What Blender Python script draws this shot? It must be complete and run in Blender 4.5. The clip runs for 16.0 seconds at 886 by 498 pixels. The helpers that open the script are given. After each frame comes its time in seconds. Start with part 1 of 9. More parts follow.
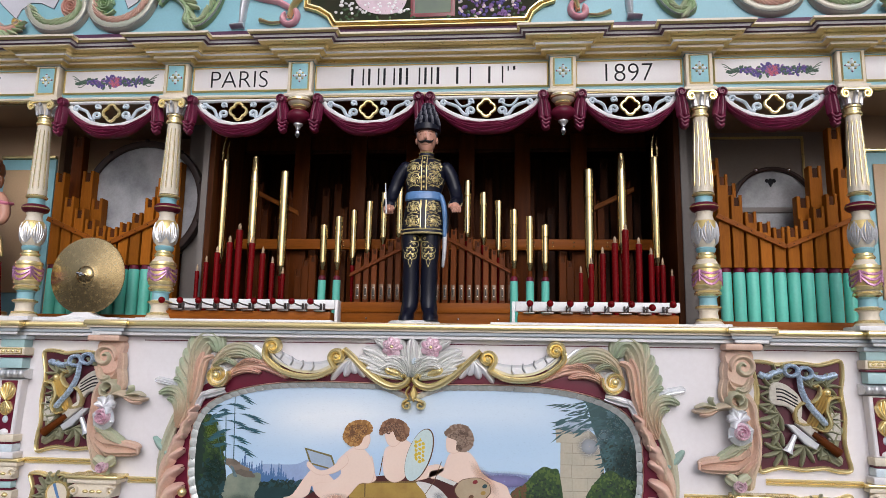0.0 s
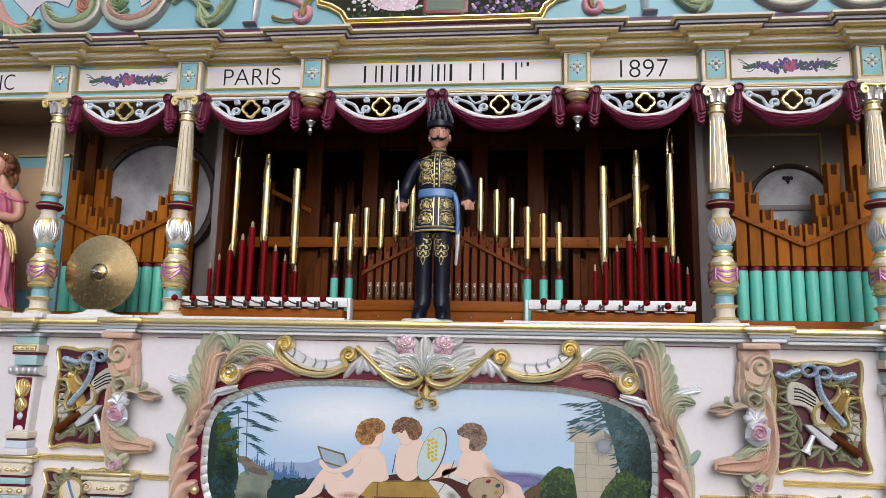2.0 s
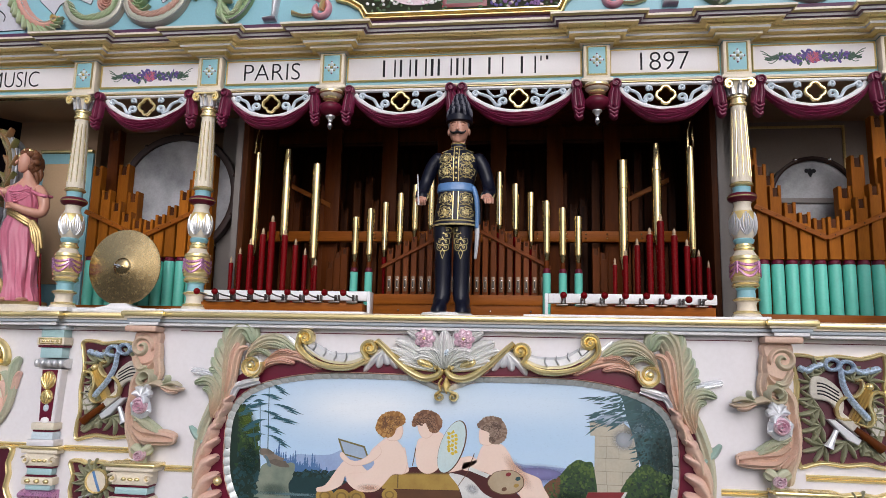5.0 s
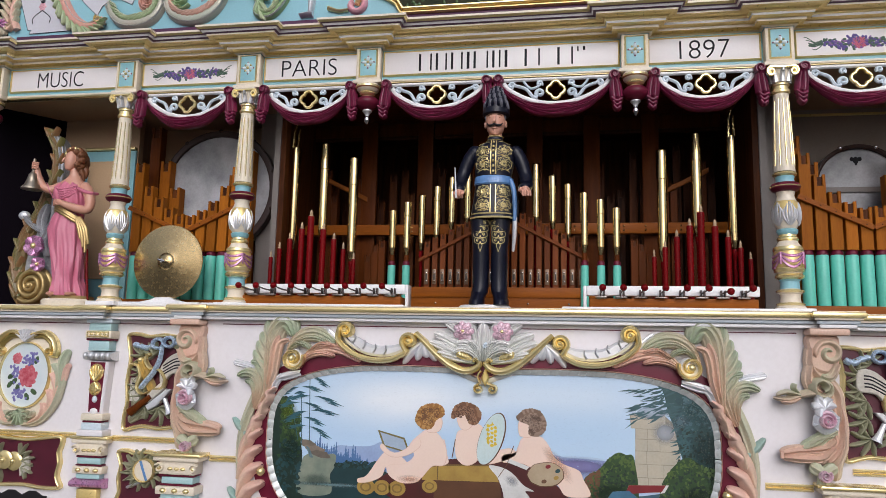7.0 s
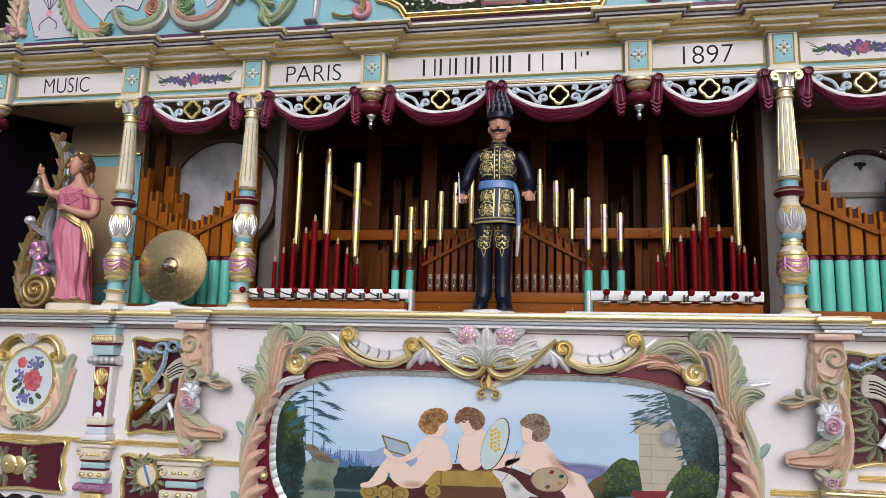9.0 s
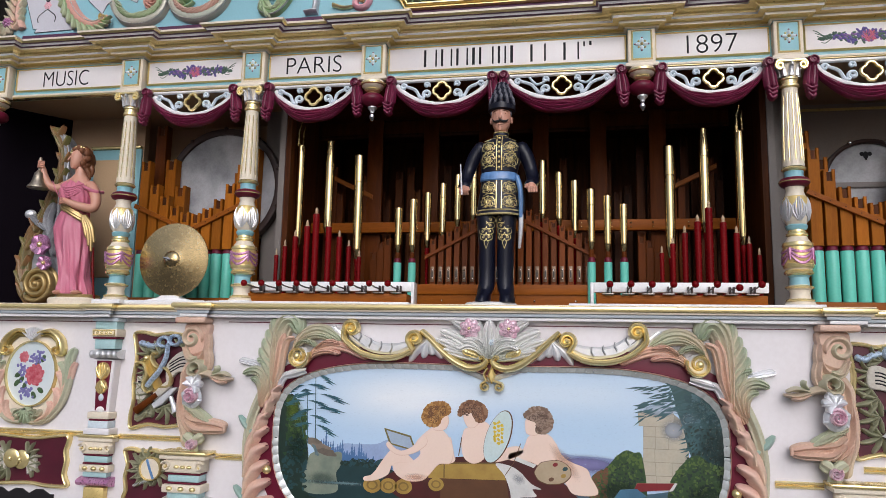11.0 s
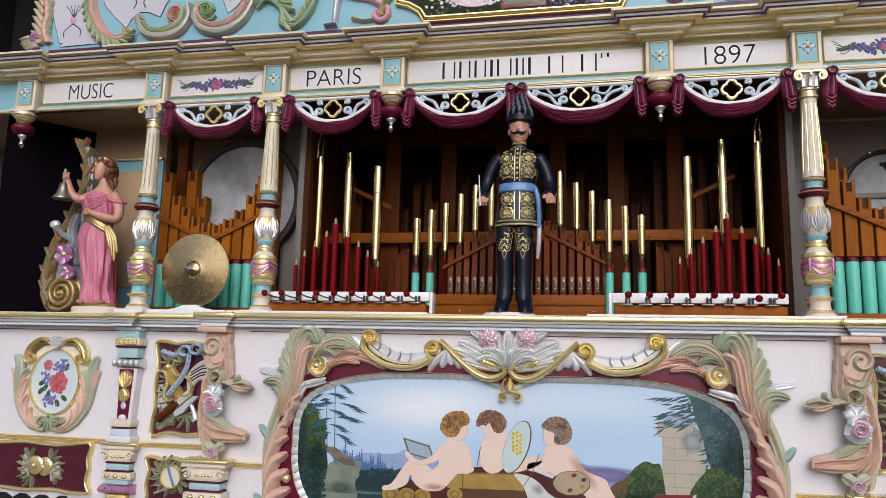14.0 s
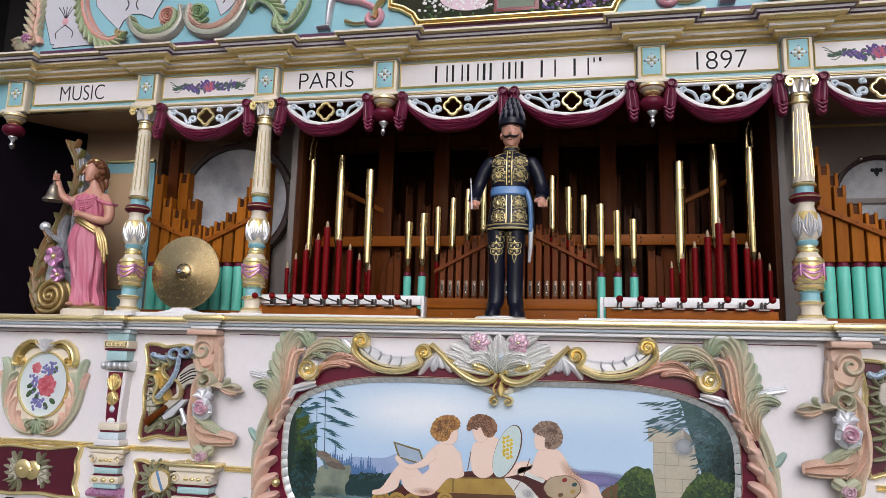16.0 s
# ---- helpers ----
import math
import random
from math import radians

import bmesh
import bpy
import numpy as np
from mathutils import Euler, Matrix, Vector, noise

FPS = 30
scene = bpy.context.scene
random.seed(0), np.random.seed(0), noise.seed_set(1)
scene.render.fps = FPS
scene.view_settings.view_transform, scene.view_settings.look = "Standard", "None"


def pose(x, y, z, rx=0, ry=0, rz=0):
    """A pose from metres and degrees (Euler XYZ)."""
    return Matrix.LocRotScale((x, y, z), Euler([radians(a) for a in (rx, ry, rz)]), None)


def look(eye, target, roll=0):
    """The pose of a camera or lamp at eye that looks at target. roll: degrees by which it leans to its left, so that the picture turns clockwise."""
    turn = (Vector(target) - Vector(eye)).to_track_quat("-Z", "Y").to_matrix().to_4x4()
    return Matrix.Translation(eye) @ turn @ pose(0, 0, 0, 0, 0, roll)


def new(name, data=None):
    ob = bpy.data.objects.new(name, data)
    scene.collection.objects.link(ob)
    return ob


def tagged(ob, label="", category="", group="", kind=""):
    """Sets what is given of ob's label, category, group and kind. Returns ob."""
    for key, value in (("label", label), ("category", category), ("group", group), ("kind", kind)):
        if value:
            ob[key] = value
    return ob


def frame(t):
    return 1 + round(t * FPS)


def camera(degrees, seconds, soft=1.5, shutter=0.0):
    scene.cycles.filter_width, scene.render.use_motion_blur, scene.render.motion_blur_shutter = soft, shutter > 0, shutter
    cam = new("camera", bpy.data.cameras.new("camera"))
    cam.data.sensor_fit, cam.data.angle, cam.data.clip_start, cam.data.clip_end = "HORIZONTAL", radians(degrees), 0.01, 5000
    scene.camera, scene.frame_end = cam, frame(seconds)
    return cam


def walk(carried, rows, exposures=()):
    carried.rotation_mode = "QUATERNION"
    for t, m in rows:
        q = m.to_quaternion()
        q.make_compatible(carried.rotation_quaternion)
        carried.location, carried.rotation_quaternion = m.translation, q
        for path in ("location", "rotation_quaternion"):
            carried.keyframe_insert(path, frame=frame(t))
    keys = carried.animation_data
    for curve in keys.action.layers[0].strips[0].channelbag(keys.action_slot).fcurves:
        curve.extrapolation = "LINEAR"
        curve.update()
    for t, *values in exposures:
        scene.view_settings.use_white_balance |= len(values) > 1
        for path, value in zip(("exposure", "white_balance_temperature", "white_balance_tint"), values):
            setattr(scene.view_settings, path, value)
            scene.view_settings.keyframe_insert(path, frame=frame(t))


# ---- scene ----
cam = camera(63.6, 16.0, soft=0.8)
PATH = [
    (0, (0.331, -2.959, 1.865), (0.157, -0.994, 2.195), 1.0),
    (0.5, (0.324, -2.967, 1.871), (0.124, -1.006, 2.209), 1.0),
    (1, (0.331, -2.963, 1.86), (0.124, -1.002, 2.197), 0.9),
    (1.5, (0.332, -2.951, 1.858), (0.136, -0.989, 2.192), 1.0),
    (2, (0.325, -2.941, 1.862), (0.118, -0.979, 2.189), 1.2),
    (2.5, (0.323, -2.936, 1.861), (0.108, -0.973, 2.177), 1.2),
    (3, (0.321, -2.939, 1.86), (0.109, -0.976, 2.176), 1.2),
    (3.5, (0.318, -2.944, 1.856), (0.088, -0.984, 2.18), 1.2),
    (4, (0.321, -2.941, 1.855), (0.089, -0.98, 2.176), 1.3),
    (6.5, (0.289, -2.957, 1.852), (-0.032, -1.005, 2.15), 1.3),
    (7, (0.288, -2.957, 1.853), (-0.051, -1.007, 2.145), 1.3),
    (7.5, (0.289, -2.964, 1.857), (-0.045, -1.016, 2.16), 1.3),
    (8, (0.295, -2.968, 1.855), (-0.045, -1.022, 2.167), 1.1),
    (8.5, (0.293, -2.97, 1.855), (-0.059, -1.027, 2.174), 1.3),
    (9, (0.29, -2.959, 1.848), (-0.06, -1.014, 2.156), 1.4),
    (11.5, (0.289, -2.94, 1.849), (-0.073, -0.994, 2.137), 1.1),
    (12, (0.296, -2.945, 1.85), (-0.075, -1.002, 2.148), 1.2),
    (12.5, (0.285, -2.952, 1.848), (-0.094, -1.012, 2.148), 1.4),
    (13, (0.279, -2.962, 1.845), (-0.107, -1.023, 2.152), 1.5),
    (13.5, (0.278, -2.964, 1.843), (-0.106, -1.027, 2.16), 1.7),
    (14, (0.275, -2.964, 1.851), (-0.121, -1.029, 2.163), 1.4),
    (14.5, (0.283, -2.965, 1.855), (-0.1, -1.027, 2.166), 1.6),
    (15, (0.279, -2.966, 1.843), (-0.116, -1.032, 2.161), 1.9),
    (15.5, (0.284, -2.961, 1.846), (-0.103, -1.026, 2.17), 1.6),
    (16, (0.287, -2.953, 1.845), (-0.095, -1.017, 2.172), 1.6),
]
walk(cam, [(t, look(eye, target, roll)) for t, eye, target, roll in PATH], [(0.0, -0.72, 5950, 14)])

# ---- world and light: a bright overcast day, open in front of the stage ----
world = bpy.data.worlds.new("sky")
scene.world = world
world.use_nodes = True
wn, wl = world.node_tree.nodes, world.node_tree.links
sky = wn.new("ShaderNodeTexSky")
sky.sky_type, sky.sun_disc = "NISHITA", False
sky.sun_elevation, sky.sun_rotation = radians(30), radians(169)
sky.air_density, sky.dust_density, sky.ozone_density = 1.0, 5.0, 1.0
grey = wn.new("ShaderNodeHueSaturation")
grey.inputs["Saturation"].default_value = 0.55
wl.new(sky.outputs[0], grey.inputs["Color"])
wl.new(grey.outputs[0], wn["Background"].inputs[0])
wn["Background"].inputs[1].default_value = 0.16
sun = new("sun", bpy.data.lights.new("sun", "SUN"))
sun.data.energy, sun.data.angle, sun.data.color = 1.15, radians(45), (1.0, 0.98, 0.95)
sun.matrix_world = look((0.9, -4.6, 2.7), (0, 0, 0))
scene.view_settings.exposure = 0.0

# ---- materials ----
def material(name, colour, rough=0.5, metal=0.0, second=None, scale=6.0, amount=0.5, bump=0.15, grain=120.0, stretch=(1, 1, 1), dirt=0.12, coat=0.0, each=0.0, spec=0.5, edge=None):
    """Procedural surface: colour varied at two scales, roughness breakup and fine relief."""
    m = bpy.data.materials.new(name)
    m.use_nodes = True
    n, l = m.node_tree.nodes, m.node_tree.links
    b = n["Principled BSDF"]
    co = n.new("ShaderNodeTexCoord")
    mp = n.new("ShaderNodeMapping")
    mp.inputs["Scale"].default_value = stretch
    l.new(co.outputs["Object"], mp.inputs[0])
    big = n.new("ShaderNodeTexNoise")
    big.inputs["Scale"].default_value, big.inputs["Detail"].default_value = scale, 5
    l.new(mp.outputs[0], big.inputs["Vector"])
    fine = n.new("ShaderNodeTexNoise")
    fine.inputs["Scale"].default_value, fine.inputs["Detail"].default_value = grain, 4
    l.new(mp.outputs[0], fine.inputs["Vector"])
    second = second or tuple(c * 0.72 for c in colour)
    ramp = n.new("ShaderNodeValToRGB")
    ramp.color_ramp.elements[0].position, ramp.color_ramp.elements[1].position = 0.5 - 0.22, 0.5 + 0.22
    ramp.color_ramp.elements[0].color = (*[c * amount + d * (1 - amount) for c, d in zip(second, colour)], 1)
    ramp.color_ramp.elements[1].color = (*colour, 1)
    l.new(big.outputs["Fac"], ramp.inputs[0])
    mix = n.new("ShaderNodeMix")
    mix.data_type, mix.blend_type = "RGBA", "MULTIPLY"
    grime = n.new("ShaderNodeValToRGB")
    grime.color_ramp.elements[0].position, grime.color_ramp.elements[1].position = 0.3, 0.62
    grime.color_ramp.elements[0].color = (0.45, 0.38, 0.3, 1)
    l.new(fine.outputs["Fac"], grime.inputs[0])
    mix.inputs[0].default_value = dirt
    l.new(ramp.outputs[0], mix.inputs[6])
    l.new(grime.outputs[0], mix.inputs[7])
    out = mix.outputs[2]
    if edge:
        att = n.new("ShaderNodeAttribute")
        att.attribute_name = "tint"
        em = n.new("ShaderNodeMix")
        em.data_type = "RGBA"
        em.inputs[7].default_value = (*edge, 1)
        l.new(att.outputs["Fac"], em.inputs[0])
        l.new(ramp.outputs[0], em.inputs[6])
        l.new(em.outputs[2], mix.inputs[6])
    if each:
        info = n.new("ShaderNodeObjectInfo")
        hsv = n.new("ShaderNodeHueSaturation")
        rng = n.new("ShaderNodeMapRange")
        rng.inputs["To Min"].default_value, rng.inputs["To Max"].default_value = 1 - each, 1 + each
        l.new(info.outputs["Random"], rng.inputs["Value"])
        l.new(rng.outputs[0], hsv.inputs["Value"])
        l.new(out, hsv.inputs["Color"])
        out = hsv.outputs[0]
    l.new(out, b.inputs["Base Color"])
    rr = n.new("ShaderNodeMapRange")
    rr.inputs["To Min"].default_value, rr.inputs["To Max"].default_value = max(0.03, rough - 0.1), min(1, rough + 0.12)
    l.new(fine.outputs["Fac"], rr.inputs["Value"])
    l.new(rr.outputs[0], b.inputs["Roughness"])
    b.inputs["Metallic"].default_value = metal
    b.inputs["Specular IOR Level"].default_value = spec
    b.inputs["Coat Weight"].default_value = coat
    b.inputs["Coat Roughness"].default_value = 0.15
    if bump:
        bp = n.new("ShaderNodeBump")
        bp.inputs["Strength"].default_value, bp.inputs["Distance"].default_value = bump, 0.003
        l.new(fine.outputs["Fac"], bp.inputs["Height"])
        l.new(bp.outputs[0], b.inputs["Normal"])
    return m


WALL = material("white_wall_paint", (0.80, 0.77, 0.79), 0.4, scale=2.5, amount=0.25, dirt=0.06, bump=0.06, grain=60)
PANEL = material("white_panel_paint", (0.82, 0.79, 0.80), 0.35, scale=4, amount=0.15, dirt=0.05, bump=0.04)
CREAM = material("cream_paint", (0.80, 0.72, 0.58), 0.4, scale=9, amount=0.35, dirt=0.15, bump=0.12)
WHITE = material("white_gloss_paint", (0.84, 0.84, 0.85), 0.3, scale=14, amount=0.25, dirt=0.1, bump=0.1)
BLUE = material("pale_turquoise_paint", (0.27, 0.54, 0.62), 0.4, scale=5, amount=0.25, dirt=0.1, bump=0.08)
AQUA = material("washed_aqua_paint", (0.42, 0.62, 0.64), 0.4, scale=5, amount=0.3, dirt=0.12, bump=0.08)
PALEBLUE = material("ice_blue_paint", (0.68, 0.78, 0.86), 0.35, scale=12, amount=0.4, dirt=0.15)
SLATE = material("blue_grey_paint", (0.44, 0.50, 0.55), 0.35, scale=8, amount=0.3)
GOLD = material("gold_paint", (0.92, 0.77, 0.38), 0.20, 0.70, second=(0.80, 0.61, 0.22), scale=7, amount=0.2, bump=0.03, dirt=0.03, grain=60)
OLDGOLD = material("dull_gold_paint", (0.84, 0.66, 0.27), 0.30, 0.45, second=(0.68, 0.50, 0.17), scale=14, amount=0.5, bump=0.15, dirt=0.15)
SILVER = material("silver_leaf", (0.74, 0.75, 0.77), 0.34, 0.55, second=(0.50, 0.51, 0.54), scale=14, amount=0.5, bump=0.2, dirt=0.2)
PEARL = material("pearl_silver_paint", (0.66, 0.67, 0.64), 0.34, 0.25, second=(0.50, 0.53, 0.47), scale=9, amount=0.6, edge=(0.86, 0.86, 0.86), dirt=0.2, bump=0.15)
STEEL = material("dull_steel", (0.30, 0.28, 0.26), 0.35, 0.9, amount=0.3)
DEEPWINE = material("deep_wine_paint", (0.095, 0.008, 0.024), 0.4, second=(0.05, 0.006, 0.014), scale=9, amount=0.7, bump=0.1)
AGEDPAPER = material("grey_white_paint", (0.58, 0.55, 0.49), 0.4, second=(0.46, 0.44, 0.38), scale=14, amount=0.6, dirt=0.3)
BURGUNDY = material("burgundy_paint", (0.135, 0.007, 0.028), 0.38, scale=7, amount=0.5, bump=0.1, spec=0.3)
DRAPE = material("plum_red_painted_carving", (0.20, 0.017, 0.062), 0.34, second=(0.09, 0.007, 0.028), scale=18, amount=0.7, bump=0.2, dirt=0.2)
PURPLE = material("dark_purple_paint", (0.10, 0.03, 0.08), 0.4)
WOOD = material("varnished_orange_wood", (0.38, 0.128, 0.009), 0.48, second=(0.26, 0.076, 0.006), scale=5, amount=0.8, grain=40, stretch=(9, 9, 0.7), dirt=0.3, coat=0.0, each=0.22, spec=0.08)
RAILWOOD = material("varnished_rail_wood", (0.30, 0.088, 0.007), 0.42, second=(0.21, 0.058, 0.006), scale=5, amount=0.8, grain=40, stretch=(0.7, 9, 9), dirt=0.3, coat=0.0, each=0.12, spec=0.12)
# brown wood kept extra dark: the colour carries the pipe chamber's shade
DARKWOOD = material("shade_dark_wood", (0.115, 0.034, 0.007), 0.5, second=(0.03, 0.009, 0.004), scale=5, amount=0.9, grain=40, stretch=(9, 9, 0.6), dirt=0.3, each=0.35, spec=0.1)
MIDWOOD = material("red_brown_wood", (0.125, 0.032, 0.0045), 0.45, second=(0.08, 0.020, 0.003), scale=5, amount=0.9, grain=40, stretch=(9, 9, 0.6), dirt=0.3, coat=0.0, each=0.25, spec=0.08)
BRASS = material("polished_brass", (0.70, 0.56, 0.28), 0.16, 1.0, second=(0.50, 0.38, 0.17), scale=9, amount=0.6, bump=0.04, dirt=0.12, each=0.1)
CYMBAL = material("hammered_bronze", (0.58, 0.45, 0.24), 0.24, 1.0, second=(0.40, 0.29, 0.14), scale=4, amount=0.8, bump=0.12, grain=50, dirt=0.15)
RED = material("red_lacquer", (0.165, 0.003, 0.005), 0.25, scale=10, amount=0.4, bump=0.05, coat=0.0, each=0.12, spec=0.10)
TEAL = material("mint_green_paint", (0.15, 0.61, 0.49), 0.4, second=(0.12, 0.53, 0.42), scale=6, amount=0.6, bump=0.05, dirt=0.1, each=0.05)
GREYBOARD = material("grey_board_paint", (0.21, 0.185, 0.170), 0.5, scale=3, amount=0.3, dirt=0.12)
GREYWARM = material("warm_grey_board_paint", (0.36, 0.295, 0.25), 0.5, scale=3, amount=0.3, dirt=0.12)
BEIGE = material("tan_panel_paint", (0.55, 0.38, 0.22), 0.5, scale=3, amount=0.25, dirt=0.12)
BEIGEWALL = material("faded_beige_wall_paint", (0.44, 0.30, 0.185), 0.5, scale=3, amount=0.25, dirt=0.12)
BLACK = material("black_paint", (0.012, 0.011, 0.013), 0.4, amount=0.3)
CURTAIN = material("black_purple_velvet", (0.006, 0.004, 0.007), 0.95, scale=5, amount=0.5, spec=0.05)
INK = material("black_lettering_paint", (0.012, 0.012, 0.016), 0.55, amount=0.3, spec=0.15)
SKIN = material("wall_hidden_pale_flesh_paint", (0.62, 0.36, 0.27), 0.4, second=(0.5, 0.24, 0.17), scale=14, amount=0.6, dirt=0.1)
SKIN.name = "flesh_paint"
NAVY = material("navy_gloss_paint", (0.006, 0.007, 0.018), 0.32, amount=0.4, scale=10, spec=0.3)
SASH = material("blue_sash_paint", (0.12, 0.26, 0.53), 0.3, scale=20, amount=0.5, coat=0.2)
HAIR = material("auburn_paint", (0.20, 0.075, 0.03), 0.5, scale=30, amount=0.7, bump=0.4)
LEAFGREEN = material("sage_green_paint", (0.37, 0.47, 0.31), 0.42, second=(0.52, 0.50, 0.36), scale=7, amount=0.5, edge=(0.70, 0.48, 0.35), dirt=0.25, bump=0.2)
LEAFPINK = material("salmon_pink_paint", (0.74, 0.41, 0.32), 0.42, second=(0.70, 0.50, 0.38), scale=7, amount=0.5, edge=(0.44, 0.51, 0.34), dirt=0.25, bump=0.2)
OLIVE = material("grey_green_leaf_paint", (0.23, 0.24, 0.145), 0.40, second=(0.36, 0.35, 0.25), scale=16, amount=0.6, dirt=0.2, bump=0.12)
ROSE = material("pink_rose_paint", (0.70, 0.28, 0.36), 0.4, second=(0.82, 0.55, 0.58), scale=30, amount=0.7, dirt=0.15)
MAUVE = material("mauve_foil_paint", (0.46, 0.16, 0.35), 0.28, 0.5, second=(0.64, 0.42, 0.58), scale=30, amount=0.7)
PLEAT = material("grey_silver_paint", (0.46, 0.48, 0.51), 0.34, 0.4, second=(0.26, 0.27, 0.30), scale=30, amount=0.7, bump=0.2, dirt=0.25)
DRUMSKIN = material("mottled_drum_skin", (0.60, 0.61, 0.64), 0.4, second=(0.17, 0.18, 0.20), scale=6, amount=1.0, dirt=0.2)
HOOP = material("dark_drum_hoop", (0.035, 0.014, 0.010), 0.45, coat=0.0)
CHROME = material("chrome", (0.7, 0.7, 0.72), 0.15, 1.0, amount=0.2, dirt=0.05)
GROUND = material("worn_asphalt", (0.055, 0.054, 0.052), 0.9, second=(0.09, 0.085, 0.08), scale=0.8, amount=0.8, bump=0.6, grain=90)
CANVAS = material("dark_tarpaulin", (0.010, 0.008, 0.008), 0.9, scale=1.5, amount=0.6)

# ---- mesh tools ----
def part(name, bm, mat, parent=None, label="", smooth=True):
    """Link a bmesh as one mesh object, under a thing or a part."""
    me = bpy.data.meshes.new(name)
    bmesh.ops.recalc_face_normals(bm, faces=bm.faces[:])
    bm.to_mesh(me)
    bm.free()
    for m in (mat if isinstance(mat, (list, tuple)) else [mat]):
        me.materials.append(m)
    if smooth:
        me.shade_smooth()
        me.set_sharp_from_angle(angle=radians(38))
    ob = new(name, me)
    if parent:
        ob.parent = parent
        ob.matrix_parent_inverse = parent.matrix_basis.inverted()
    if label:
        ob["label"] = label
    return ob


def thing(name, x, y, z, label, category, group="", kind=""):
    ob = new(name)
    ob.empty_display_size = 0.05
    ob.matrix_basis = Matrix.Translation((x, y, z))
    return tagged(ob, label, category, group, kind)


def box(bm, x0, x1, y0, y1, z0, z1, bevel=0.0):
    v = [bm.verts.new((x, y, z)) for x in (x0, x1) for y in (y0, y1) for z in (z0, z1)]
    fs = [bm.faces.new([v[i] for i in q]) for q in ((0, 1, 3, 2), (4, 6, 7, 5), (0, 4, 5, 1), (2, 3, 7, 6), (0, 2, 6, 4), (1, 5, 7, 3))]
    if bevel:
        es = list({e for f in fs for e in f.edges})
        bmesh.ops.bevel(bm, geom=es, offset=bevel, segments=2, profile=0.5, affect="EDGES")


def grid(bm, rows, closed=False, mat=0):
    """Skin rows of points with quads."""
    vs = [[bm.verts.new(p) for p in r] for r in rows]
    n = len(vs[0])
    for a, b in zip(vs, vs[1:]):
        for i in range(n if closed else n - 1):
            j = (i + 1) % n
            try:
                bm.faces.new((a[i], a[j], b[j], b[i])).material_index = mat
            except ValueError:
                pass
    return vs


def lathe(bm, profile, cx=0.0, cy=0.0, seg=24, mat=0, sx=1.0, sy=1.0):
    rows = [[(cx + sx * r * math.cos(a), cy + sy * r * math.sin(a), z) for a in (2 * math.pi * i / seg for i in range(seg))] for r, z in profile]
    vs = grid(bm, rows, True, mat)
    for ring in (vs[0], vs[-1]):
        bm.faces.new(ring).material_index = mat


def spline(pts, n=6, closed=False):
    """A smooth curve through points of any dimension."""
    p = [Vector(q) for q in pts]
    m = len(p)
    out = []
    for i in range(m if closed else m - 1):
        g = (lambda k: p[k % m]) if closed else (lambda k: p[min(max(k, 0), m - 1)])
        a, b, c, d = g(i - 1), g(i), g(i + 1), g(i + 2)
        for k in range(n):
            t = k / n
            out.append(0.5 * ((2 * b) + (c - a) * t + (2 * a - 5 * b + 4 * c - d) * t * t + (3 * b - a - 3 * c + d) * t ** 3))
    if not closed:
        out.append(p[-1])
    return out


def spiral(cx, cz, r0, r1, a0, a1, n=26):
    """From radius r0 at angle a0 to r1 at a1, in degrees."""
    out = []
    for i in range(n + 1):
        t = i / n
        a, r = radians(a0 + (a1 - a0) * t), r0 + (r1 - r0) * t
        out.append(Vector((cx + r * math.cos(a), cz + r * math.sin(a))))
    return out


def ribbon(bm, path, width, height, y, cross=6, mat=0, power=1.0, lift=None):
    """A rounded carved band lying against the plane y; width and height are numbers or functions of 0..1."""
    n = len(path)
    w = width if callable(width) else (lambda t: width)
    h = height if callable(height) else (lambda t: height)
    rows = []
    for i, p in enumerate(path):
        q = path[min(i + 1, n - 1)] - path[max(i - 1, 0)]
        q = q.normalized() if q.length > 1e-9 else Vector((1, 0))
        nx, nz = -q[1], q[0]
        t = i / (n - 1)
        base = y - (lift(t) if lift else 0.0)
        rows.append([(p[0] + nx * w(t) / 2 * math.cos(a), base - h(t) * math.sin(a) ** power, p[1] + nz * w(t) / 2 * math.cos(a)) for a in (math.pi * k / cross for k in range(cross + 1))])
    vs = grid(bm, rows, False, mat)
    for r in (vs[0], vs[-1]):
        try:
            bm.faces.new(r).material_index = mat
        except ValueError:
            pass


def slab(bm, pts, back, front, bevel=0.004, mat=0, dome=0.0):
    """A cut-out board: outline in x, z, rounded at its front edge."""
    n = len(pts)
    area = sum(pts[i][0] * pts[(i + 1) % n][1] - pts[(i + 1) % n][0] * pts[i][1] for i in range(n))
    s = 1 if area > 0 else -1
    inn = []
    for i in range(n):
        t = Vector(pts[(i + 1) % n][:2]) - Vector(pts[i - 1][:2])
        t = t.normalized() if t.length > 1e-9 else Vector((1, 0))
        inn.append((pts[i][0] - s * t[1] * bevel, pts[i][1] + s * t[0] * bevel))
    rows = [[(p[0], back, p[1]) for p in pts], [(p[0], front + bevel, p[1]) for p in pts], [(p[0], front, p[1]) for p in inn]]
    vs = grid(bm, rows, True, mat)
    bm.faces.new(vs[2]).material_index = mat
    return vs


